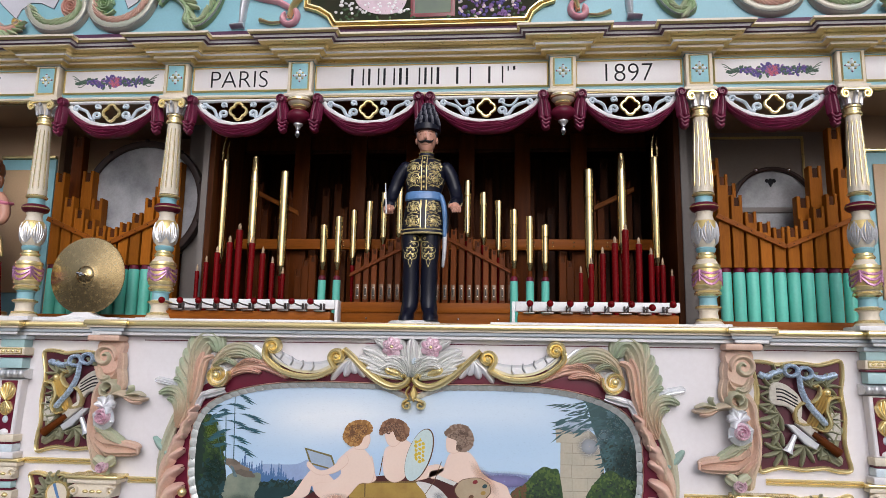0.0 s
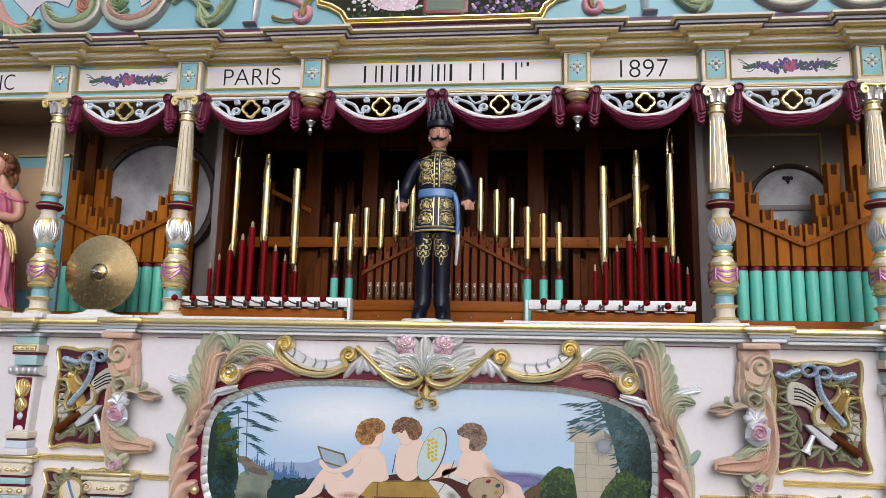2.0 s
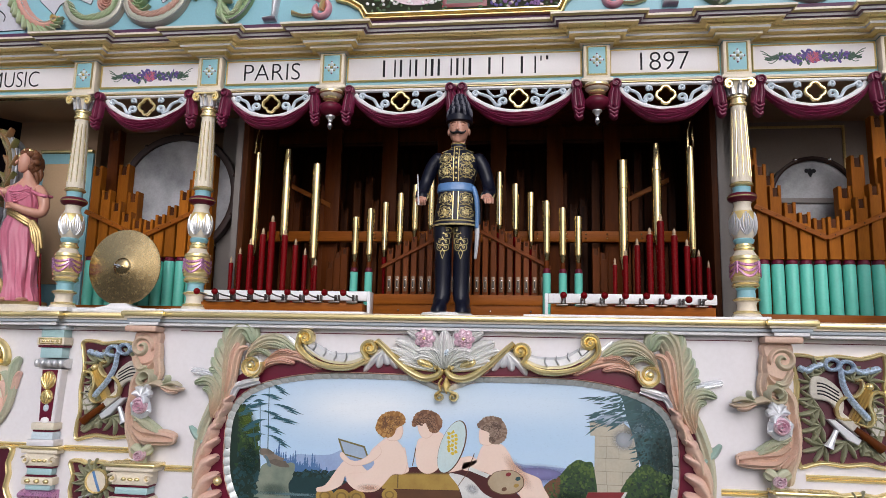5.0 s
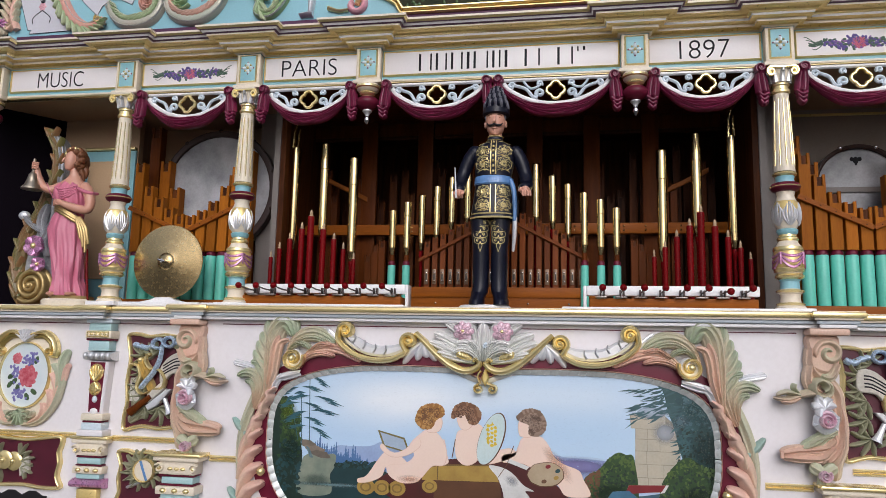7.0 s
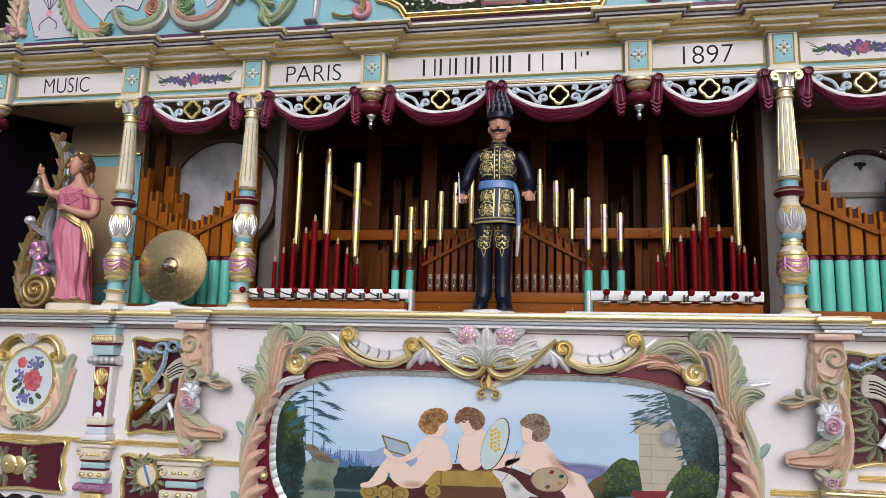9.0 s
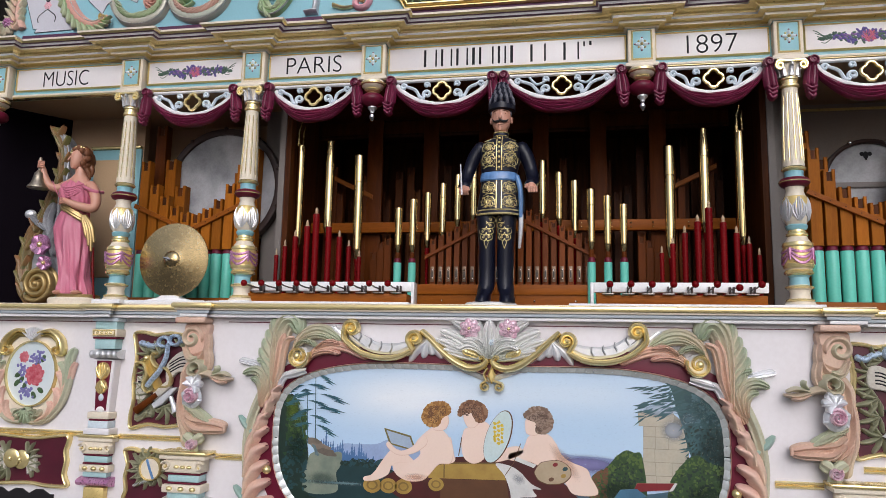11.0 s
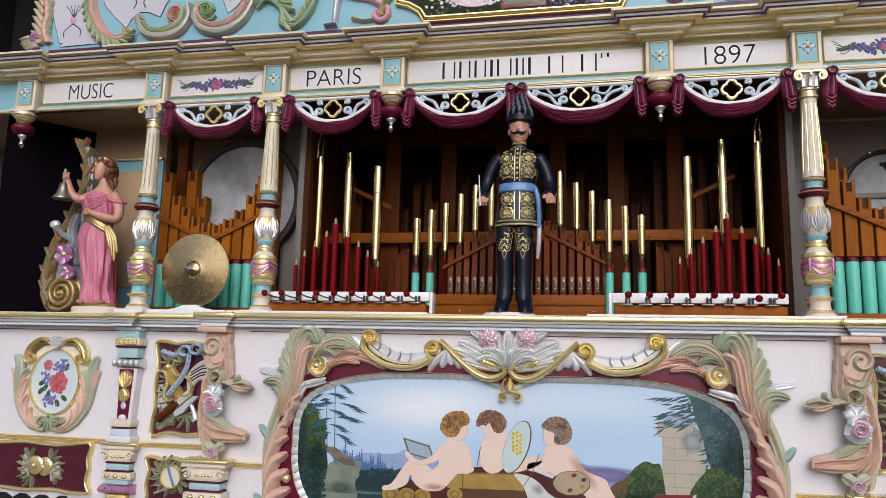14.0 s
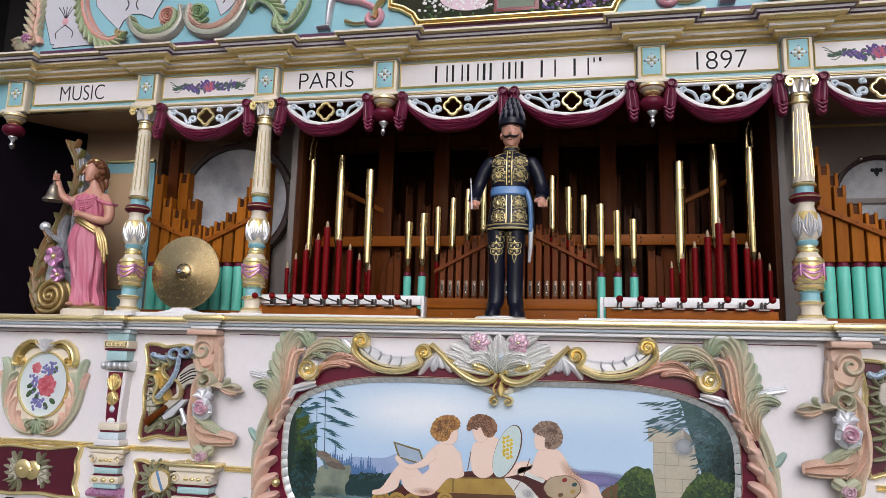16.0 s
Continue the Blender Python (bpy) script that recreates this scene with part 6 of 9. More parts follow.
LEAFTEAL = material("grey_teal_paint", (0.26, 0.42, 0.38), 0.42, second=(0.40, 0.45, 0.36), scale=12, amount=0.6, dirt=0.2)
SALMON = material("carved_salmon_paint", (0.70, 0.47, 0.34), 0.40, second=(0.58, 0.52, 0.38), scale=8, amount=0.5, edge=(0.76, 0.49, 0.41), dirt=0.2, bump=0.12)
bm = bmesh.new()
grid(bm, [[(p[0], yy, p[1]) for p in picture_oval(g)] for g, yy in ((0.092, -0.1405), (0.090, -0.148), (0.060, -0.151), (0.030, -0.152), (0.026, -0.147))], True)
part("burgundy_field", bm, BURGUNDY, cartouche, "burgundy painted field")
# pleated silver ribbon sloping in towards the picture
inner_rim, outer_rim = picture_oval(0.004, 2400), picture_oval(0.0215, 2400)
length, picks = 0.0, [0]
for i in range(1, len(inner_rim)):
    length += (outer_rim[i] - outer_rim[i - 1]).length
    if length >= 0.0335:
        picks.append(i)
        length = 0.0
rnd = random.Random(17)
for i, j in zip(picks, picks[1:] + [len(inner_rim) - 1]):
    if outer_rim[i][1] < 1.24:
        continue
    bm = bmesh.new()
    rows = []
    skew = rnd.uniform(-0.10, 0.10)
    for k in range(7):
        u = k / 6
        m_ = i + (j - i) * u
        row = []
        for g in range(6):
            v = g / 5
            f = min(max(m_ + (j - i) * (0.25 + skew) * v * (1 - v), 0), len(inner_rim) - 1)
            a, b = inner_rim[int(f)], outer_rim[int(f)]
            p = a.lerp(b, v + (0.14 * math.sin(math.pi * u) - 0.05) * v ** 3 - 0.10 * math.sin(math.pi * u) * (1 - v) ** 3)
            row.append((p[0], -0.149 - 0.011 * v - 0.005 * math.sin(math.pi * u) ** 0.7 * (0.4 + 0.6 * v), p[1]))
        rows.append(row)
    grid(bm, rows)
    part("silver_pleat", bm, PLEATSILVER, cartouche)
bm = bmesh.new()
line = picture_oval(0.0255, 300)
ribbon(bm, line + line[:2], 0.005, 0.012, -0.152, 4)
part("salmon_line", bm, LEAFPINK, cartouche, "thin salmon line")

for s in (-1, 1):
    M = lambda *pts: [(CX - 0.010 + s * p[0], p[1]) for p in pts]
    V = lambda *pts: [Vector(p) for p in M(*pts)]
    # gilt C scroll with its silver shell
    bm = bmesh.new()
    slab(bm, spline(M((0.570, 1.925), (0.545, 1.885), (0.47, 1.846), (0.38, 1.840), (0.315, 1.865), (0.318, 1.892), (0.37, 1.884), (0.45, 1.886), (0.515, 1.918)), 5, True), -0.15, -0.176, 0.010)
    part("silver_shell", bm, SHINE, cartouche, "silvered shell hollow")
    for k in range(4):
        u = (k + 0.5) / 4
        bm = bmesh.new()
        xx = 0.360 + 0.17 * u
        ribbon(bm, spline(M((xx + 0.014, 1.846 + 0.06 * u * u), (xx + 0.004, 1.862 + 0.06 * u * u), (xx + 0.006, 1.882 + 0.05 * u * u)), 4), lambda t: 0.010 - 0.006 * t, 0.012, -0.174, 4)
        part("shell_rib", bm, PLEAT, cartouche)
    bm = bmesh.new()
    a0 = 0 if s > 0 else 180
    p = spiral(CX - 0.010 + s * 0.553, 1.938, 0.006, 0.030, a0 + s * 150, a0 - s * 330, 30)
    path = p + spline([p[-1]] + M((0.585, 1.905), (0.553, 1.868), (0.50, 1.838), (0.43, 1.824), (0.36, 1.830), (0.302, 1.858)), 6)[1:]
    q = spiral(CX - 0.010 + s * 0.294, 1.902, 0.032, 0.006, a0 - s * 50, a0 + s * 430, 30)
    ribbon(bm, path + q[2:], lambda t: 0.017 + 0.009 * math.sin(math.pi * t), lambda t: 0.034 + 0.006 * math.sin(math.pi * t), -0.160, 8)
    for cx_, cz_ in ((0.553, 1.938), (0.294, 1.902)):
        dome(bm, CX - 0.010 + s * cx_, cz_, 0.015, 0.015, -0.166, 0.040)
    part("gilt_scroll", bm, GOLD, cartouche, "gilt C-shaped scroll")
    bm = bmesh.new()
    ribbon(bm, spline(M((0.268, 1.934), (0.236, 1.905), (0.18, 1.852), (0.125, 1.812), (0.075, 1.793), (0.032, 1.800), (0.012, 1.822), (0.026, 1.838), (0.036, 1.828)), 6), lambda t: 0.012 + 0.020 * math.sin(math.pi * (0.15 + 0.8 * t)), 0.034, -0.160, 8)
    part("gilt_arm", bm, GOLD, cartouche, "gilt sweeping arm")
    # silver palmette in the gap, its lobes hanging
    bm = bmesh.new()
    for k, (ex, ez, w_) in enumerate(((0.145, 1.812, 0.020), (0.185, 1.826, 0.022), (0.222, 1.838, 0.024), (0.262, 1.826, 0.022), (0.318, 1.812, 0.020))):
        blade(bm, spline(V((0.246 - 0.004 * k, 1.905), ((0.242 + ex) / 2, 1.872 - 0.004 * abs(k - 2)), (ex, ez)), 7), w_ * 1.6, 0.020, -0.156, 1, (0, 0), 0.4, 0.5)
    part("silver_palmette", bm, SHINE, cartouche, "silver hanging palmette")
    bm = bmesh.new()
    blade(bm, spline(V((0.580, 1.880), (0.605, 1.905), (0.645, 1.945)), 7), 0.034, 0.014, -0.148, 2, (0, 0), 0.6, 0.6)
    part("silver_sprig", bm, SHINE, cartouche, "silver leaf tip behind the scroll")
    # arching leaves between curl and scroll
    for mat_, lab, blades in ((SAGE, "sage arching leaf", ((((0.800, 1.835), (0.775, 1.895), (0.725, 1.928), (0.665, 1.928), (0.600, 1.890)), 0.050), (((0.770, 1.880), (0.725, 1.906), (0.680, 1.908), (0.640, 1.893)), 0.034), (((0.790, 1.86), (0.755, 1.885), (0.720, 1.878), (0.702, 1.862)), 0.026))), (SALMON, "salmon arching leaf", ((((0.740, 1.812), (0.700, 1.850), (0.645, 1.872), (0.575, 1.860), (0.490, 1.818)), 0.044), (((0.735, 1.815), (0.700, 1.838), (0.655, 1.848), (0.60, 1.836)), 0.030), (((0.70, 1.856), (0.655, 1.884), (0.60, 1.876)), 0.024)))):
        for b_, (pts, w_) in enumerate(blades):
            bm = bmesh.new()
            blade(bm, spline(V(*pts), 8), w_, 0.026 + 0.004 * b_, -0.152 - 0.003 * b_, 3, (0.9 - 0.3 * b_, 0.0) if mat_ is SAGE else (0.0, 1.0), 0.5, 0.45)
            part("arching_leaf", bm, mat_, cartouche, lab)
    # large corner leaf, curling over at the top
    bm = bmesh.new()
    blade(bm, spline(V((0.872, 1.66), (0.872, 1.76), (0.868, 1.85), (0.858, 1.925), (0.832, 1.966), (0.800, 1.962), (0.776, 1.915)), 9), 0.090, 0.046, -0.148, 4, (1.0, -0.1), 0.45, 0.25)
    part("crest_leaf", bm, SAGE, cartouche, "large sage corner leaf curling over")
    for k, (bx, bz, tx, tz, w_) in enumerate(((0.880, 1.775, 0.945, 1.855, 0.046), (0.880, 1.815, 0.930, 1.893, 0.046), (0.875, 1.860, 0.914, 1.930, 0.046), (0.865, 1.900, 0.888, 1.978, 0.048), (0.875, 1.730, 0.935, 1.822, 0.040))):
        bm = bmesh.new()
        blade(bm, spline(V((bx, bz - 0.05), (bx + 0.012, bz), ((bx + tx) / 2 + 0.014, (bz + tz) / 2 + 0.002), (tx, tz)), 7), w_, 0.036, -0.149, 2, (0.9, -0.1), 0.4, 0.5)
        part("crest_lobe", bm, SAGE, cartouche, "sage lobe of the corner leaf")
    for pts, w_ in ((((0.862, 1.70), (0.842, 1.775), (0.836, 1.84), (0.822, 1.885), (0.790, 1.898)), 0.030), (((0.868, 1.72), (0.858, 1.80), (0.850, 1.87), (0.832, 1.915)), 0.026)):
        bm = bmesh.new()
        blade(bm, spline(V(*pts), 8), w_, 0.030, -0.176, 2, (0.0, 0.6), 0.4, 0.4)
        part("inner_lobe", bm, SALMON, cartouche, "salmon inner lobe")
    # gilt curl with a silver hollow
    bm = bmesh.new()
    p = spiral(CX - 0.010 + s * 0.770, 1.824, 0.015, 0.046, a0 + s * 300, a0 - s * 200, 46) 
    ribbon(bm, p, lambda t: 0.010 + 0.008 * t, 0.034, -0.170, 8)
    ball(bm, (CX - 0.010 + s * 0.770, -0.196, 1.824), 0.015, seg=16, rings=10)
    part("gilt_curl", bm, GOLD, cartouche, "gilt curl")
    bm = bmesh.new()
    dome(bm, CX - 0.010 + s * 0.770, 1.821, 0.044, 0.042, -0.160, 0.018, 0, 20)
    part("silver_hollow", bm, SHINE, cartouche, "silver hollow of the curl")
    for pts, w_ in ((((0.735, 1.768), (0.785, 1.756), (0.832, 1.742)), 0.036), (((0.812, 1.756), (0.842, 1.728), (0.858, 1.680)), 0.036)):
        bm = bmesh.new()
        blade(bm, spline(V(*pts), 8), w_, 0.022, -0.166, 2, (0, 0), 0.6, 0.4)
        part("silver_fold", bm, SHINE, cartouche, "silver-blue fold below the curl")
    # climbing side leaf: an outer stem and rounded lobes turned inward
    bm = bmesh.new()
    blade(bm, spline(V((0.940, 1.10), (0.962, 1.27), (0.978, 1.38), (0.982, 1.48), (0.968, 1.57), (0.935, 1.66), (0.895, 1.73)), 9), 0.046, 0.034, -0.1405, 2, (0.5, 0.2), 0.9, 0.1)
    part("outer_stem", bm, SAGE, cartouche, "sage outer stem")
    for k, (tx, tz, w_) in enumerate(((0.868, 1.250, 0.060), (0.884, 1.318, 0.060), (0.895, 1.388, 0.060), (0.902, 1.455, 0.058), (0.902, 1.522, 0.056), (0.896, 1.585, 0.052), (0.872, 1.640, 0.046), (0.850, 1.692, 0.040))):
        sx_ = 0.972 if k < 5 else 0.972 - 0.028 * (k - 4)
        bm = bmesh.new()
        blade(bm, spline(V((sx_ + 0.004, tz - 0.110), (sx_ - 0.004, tz - 0.062), (sx_ - 0.024, tz - 0.026), ((sx_ + tx) / 2 - 0.004, tz - 0.008), (tx - 0.014, tz + 0.014)), 8), w_ * 0.98, 0.034 + 0.006 * (k % 2), -0.150 - 0.002 * k, 1, (0.0, 1.0), 0.40, 0.55, 0.014)
        part("side_lobe", bm, SALMON, cartouche, "salmon rounded side lobe")
    for pts in (((0.945, 1.50), (0.985, 1.535), (1.005, 1.555), (1.025, 1.580)), ((0.965, 1.235), (1.005, 1.275), (1.030, 1.305))):
        bm = bmesh.new()
        blade(bm, spline(V(*pts), 8), 0.036, 0.022, -0.144, 1, (-0.3, -0.3), 0.7, 0.7)
        part("leaf_tip", bm, LEAFTEAL, cartouche, "grey-teal pointed leaf tip")
    # frond curling outward
    for pts, w_ in ((((0.925, 1.62), (0.898, 1.69), (0.890, 1.75), (0.910, 1.795), (0.955, 1.808)), 0.050), (((0.925, 1.63), (0.912, 1.70), (0.930, 1.748), (0.968, 1.762), (1.012, 1.748)), 0.046), (((0.930, 1.64), (0.930, 1.69), (0.945, 1.722), (0.975, 1.730)), 0.036)):
        bm = bmesh.new()
        blade(bm, spline(V(*pts), 8), w_, 0.038, -0.150, 3, (1.0, -0.2), 0.5, 0.4)
        part("outer_frond", bm, SAGE, cartouche, "sage frond curling outward")
    bm = bmesh.new()
    blade(bm, spline(V((0.930, 1.775), (0.975, 1.790), (1.040, 1.803)), 7), 0.030, 0.018, -0.144, 3, (0, 0), 0.8, 0.2)
    part("silver_tip", bm, SHINE, cartouche, "silvered leaf tip")
    bm = bmesh.new()
    ball(bm, (CX - 0.010 + s * 0.885, -0.168, 1.375), 0.018, seg=14, rings=8)
    part("gilt_bead", bm, GOLD, cartouche)
    # bouquet half
    for pts, w_, yy in ((((0.02, 1.84), (0.055, 1.91), (0.105, 1.955), (0.150, 1.978)), 0.034, -0.150), (((0.02, 1.84), (0.035, 1.90), (0.045, 1.95), (0.060, 1.985)), 0.030, -0.152), (((0.02, 1.835), (0.08, 1.88), (0.14, 1.915), (0.195, 1.935)), 0.034, -0.154), (((0.03, 1.83), (0.10, 1.855), (0.16, 1.885), (0.212, 1.902)), 0.030, -0.157), (((0.03, 1.825), (0.09, 1.838), (0.14, 1.852), (0.180, 1.862)), 0.026, -0.160), (((0.01, 1.835), (0.03, 1.875), (0.065, 1.900), (0.105, 1.895)), 0.026, -0.168), (((0.01, 1.83), (0.04, 1.862), (0.08, 1.875), (0.115, 1.862)), 0.022, -0.172), (((0.008, 1.835), (0.016, 1.87), (0.030, 1.895), (0.052, 1.905)), 0.018, -0.174)):
        bm = bmesh.new()
        blade(bm, spline(V(*pts), 8), w_ * 1.45, 0.026, yy, 3, (0.0, 0.9), 0.4, 0.45, 0.014)
        part("bouquet_leaf", bm, PEARL, cartouche, "pearly silver bouquet leaf")
    bm = bmesh.new()
    flower(bm, CX - 0.010 + s * 0.076, 1.944, 0.042, -0.180, 7, 3, 0.020, (0, 1))
    part("bouquet_rose", bm, [SILVERROSE, GOLD], cartouche, "pink carved rose")
    bm = bmesh.new()
    for k in range(4):
        dome(bm, CX + s * (0.075 + 0.008 * k), 1.846 + 0.003 * k, 0.026 - 0.003 * k, 0.013, -0.176 - 0.004 * k, 0.012, s * (20 + 8 * k), 12, 3)
    part("gilt_bud", bm, GOLD, cartouche, "gilt bud")
    bm = bmesh.new()
    ribbon(bm, spiral(CX + s * 0.026, 1.724, 0.004, 0.018, a0, a0 + s * 400, 22) + spline(M((0.010, 1.748), (0.020, 1.772), (0.006, 1.795)), 4), 0.011, 0.026, -0.156, 5)
    part("drop_scroll", bm, GOLD, cartouche, "gilt drop scroll")
bm = bmesh.new()
slab(bm, [(CX, 1.735), (CX + 0.016, 1.768), (CX, 1.802), (CX - 0.016, 1.768)], -0.15, -0.186, 0.008)
part("drop_lozenge", bm, OLDGOLD, cartouche)
bm = bmesh.new()
blade(bm, [Vector((CX - 0.010, 1.83 + 0.0062 * k)) for k in range(25)], 0.056, 0.034, -0.162, 3, (0.0, 0.9), 0.35, 0.35, 0.012)
part("middle_leaf", bm, PEARL, cartouche, "pearly upright leaf")
bm = bmesh.new()
flower(bm, CX, 1.890, 0.016, -0.188, 5, 2, 0.008, (0, 0))
part("blue_flower", bm, PALEBLUE, cartouche, "small silver-blue flower")

# ---- carved consoles ----
CLAY = material("dusty_salmon_paint", (0.70, 0.44, 0.34), 0.42, second=(0.60, 0.48, 0.36), scale=7, amount=0.6, edge=(0.44, 0.48, 0.33), dirt=0.2, bump=0.12)


def console(s):
    """A fleshy carved scroll bracket with two reaching leaf arms and roses."""
    x0 = 1.222
    root = thing("console", s * x0, -0.14, 1.43, "carved console of salmon scrolls and sage leaves with roses", "console", "consoles beside the picture")
    slim = lambda x: 1.212 + (x - 1.230) * 0.80 if x > 1.15 else 1.016 + (x - 1.010) * 0.943
    V = lambda *pts: [Vector((s * slim(p[0]), p[1])) for p in pts]
    a0 = 0 if s > 0 else 180
    bm = bmesh.new()
    box(bm, s * 1.210 - 0.068, s * 1.210 + 0.068, -0.218, -0.1405, 1.950, 1.9745, 0.008)
    part("cap", bm, CLAY, root, "tan and sage cap")
    # round head with its spiral
    bm = bmesh.new()
    slab(bm, spline(V((1.150, 1.950), (1.270, 1.950), (1.276, 1.885), (1.268, 1.835), (1.222, 1.815), (1.160, 1.835), (1.150, 1.890)), 5, True), -0.1405, -0.184, 0.009)
    part("head", bm, CLAY, root)
    bm = bmesh.new()
    blade(bm, spiral(s * 1.214, 1.888, 0.008, 0.048, a0 + s * 40, a0 + s * 560, 46), 0.026, 0.024, -0.176, 1, (1.0, 0.1), 0.5, 0.05)
    part("head_scroll", bm, CLAY, root, "spiral scroll of salmon and sage")
    bm = bmesh.new()
    blade(bm, spline(V((1.262, 1.850), (1.240, 1.812), (1.215, 1.800), (1.190, 1.808)), 7), 0.032, 0.030, -0.186, 2, (0.2, 0.9), 0.6, 0.4)
    part("head_lobe", bm, CLAY, root)
    # neck sweeping into the body and down
    for pts, w_, tn in ((((1.160, 1.905), (1.156, 1.855), (1.176, 1.815), (1.225, 1.790), (1.262, 1.745), (1.266, 1.690), (1.262, 1.640)), 0.056, (0.1, 0.3)), (((1.160, 1.850), (1.148, 1.800), (1.160, 1.768), (1.200, 1.745), (1.232, 1.705), (1.240, 1.640), (1.236, 1.570)), 0.060, (0.2, 0.0)), (((1.262, 1.725), (1.276, 1.655), (1.272, 1.590), (1.240, 1.535), (1.205, 1.505)), 0.058, (0.2, -0.2)), (((1.275, 1.655), (1.272, 1.570), (1.242, 1.500), (1.232, 1.445)), 0.060, (0.0, 0.5)), (((1.235, 1.600), (1.215, 1.560), (1.190, 1.530), (1.180, 1.500)), 0.050, (0.0, 0.3))):
        bm = bmesh.new()
        blade(bm, spline(V(*pts), 8), w_ * 0.86, 0.042, -0.152, 2, tn, 0.7, 0.2)
        part("body_lobe", bm, CLAY, root, "salmon lobe of the body")
    # ring-shaped curl from which the upper arm reaches out
    bm = bmesh.new()
    blade(bm, spline(V((1.205, 1.790), (1.228, 1.772), (1.226, 1.745), (1.200, 1.735), (1.150, 1.745), (1.105, 1.735), (1.060, 1.722), (1.016, 1.726)), 8), 0.031, 0.046, -0.166, 1, (0.9, 0.3), 0.8, 0.45)
    part("upper_arm", bm, CLAY, root, "sage arm ending in a leaf")
    bm = bmesh.new()
    blade(bm, spiral(s * 1.180, 1.768, 0.013, 0.034, a0 - s * 90, a0 + s * 320, 34), 0.026, 0.050, -0.172, 1, (0.9, 0.7), 0.8, 0.3)
    part("arm_curl", bm, CLAY, root)
    for pts, w_, tn in ((((1.105, 1.738), (1.080, 1.745), (1.055, 1.747), (1.024, 1.736)), 0.020, (0.9, 0.6)), (((1.100, 1.748), (1.088, 1.764), (1.094, 1.778)), 0.022, (0.9, 0.9)), (((1.105, 1.728), (1.075, 1.714), (1.040, 1.714)), 0.022, (0.2, 0.0))):
        bm = bmesh.new()
        blade(bm, spline(V(*pts), 7), w_, 0.034, -0.178, 1, tn, 0.6, 0.4)
        part("arm_leaf", bm, CLAY, root, "leaf at the arm's end")
    # lower arm of three long leaves
    for pts, w_, tn in ((((1.235, 1.585), (1.195, 1.560), (1.135, 1.552), (1.075, 1.545), (1.032, 1.535)), 0.036, (0.0, 0.0)), (((1.230, 1.560), (1.180, 1.525), (1.120, 1.520), (1.036, 1.522)), 0.040, (-0.1, 0.1)), (((1.240, 1.620), (1.200, 1.600), (1.160, 1.575), (1.105, 1.552)), 0.044, (0.9, 1.0)), (((1.225, 1.600), (1.170, 1.590), (1.128, 1.566)), 0.030, (0.9, 0.9))):
        bm = bmesh.new()
        blade(bm, spline(V(*pts), 8), w_, 0.046, -0.166, 2, tn, 0.8, 0.25)
        part("lower_arm", bm, CLAY, root, "long leaf of the lower arm")
    bm = bmesh.new()
    tube(bm, [(s * 1.034, -0.205, 1.520), (s * 1.034, -0.205, 1.545)], 0.006, 8)
    part("arm_end", bm, CLAY, root)
    # silver lily and roses
    bm = bmesh.new()
    for ang, ln in ((60, 0.040), (125, 0.050), (175, 0.044), (230, 0.036), (15, 0.034)):
        c_, s_ = math.cos(radians(ang)), math.sin(radians(ang))
        blade(bm, spline([Vector((s * 1.180, 1.695)), Vector((s * (1.180 + 0.55 * ln * c_), 1.695 + 0.55 * ln * s_ + 0.006)), Vector((s * (1.180 + ln * c_), 1.695 + ln * s_))], 7), 0.032, 0.018, -0.206, 1, (0, 0), 0.4, 0.5, 0.020)
    part("silver_lily", bm, SHINE, root, "silvered lily")
    bm = bmesh.new()
    dome(bm, s * 1.186, 1.650, 0.044, 0.046, -0.200, 0.020, 0, 18)
    for ang in (200, 260, 320, 20):
        c_, s_ = math.cos(radians(ang)), math.sin(radians(ang))
        blade(bm, [Vector((s * 1.186 + s * 0.048 * c_ * k / 8, 1.650 + 0.046 * s_ * k / 8)) for k in range(9)], 0.044, 0.014, -0.200, 2, (0, 0), 0.7, 0.5)
    part("rose_leaf", bm, SHINE, root, "silvered leaf under the rose")
    bm = bmesh.new()
    ribbon(bm, spiral(s * 1.184, 1.654, 0.002, 0.030, 0, 860, 60), lambda t: 0.008 + 0.008 * t, lambda t: 0.034 - 0.010 * t, -0.208, 6)
    part("pink_rose", bm, SILVERROSE, root, "silvery pink rose")
    for k in range(3):
        bm = bmesh.new()
        a_ = radians((150, 30, 270)[k])
        blade(bm, spline([Vector((s * 1.172, 1.470)), Vector((s * (1.172 + 0.026 * math.cos(a_)), 1.470 + 0.03 * math.sin(a_))), Vector((s * (1.172 + 0.050 * math.cos(a_)), 1.470 + 0.055 * math.sin(a_)))], 7), 0.046, 0.024, -0.186, 2, (0.9, 0.9), 0.6, 0.5)
        part("rose_spray", bm, CLAY, root, "sage leaf round the small rose")
    bm = bmesh.new()
    ribbon(bm, spiral(s * 1.170, 1.466, 0.002, 0.021, 0, 760, 44), lambda t: 0.006 + 0.006 * t, 0.024, -0.206, 5)
    part("small_rose", bm, SILVERROSE, root, "small silvery pink rose")
    if s < 0:
        root.matrix_basis = Matrix.Translation((s * x0 - 0.056, -0.14, 1.43))


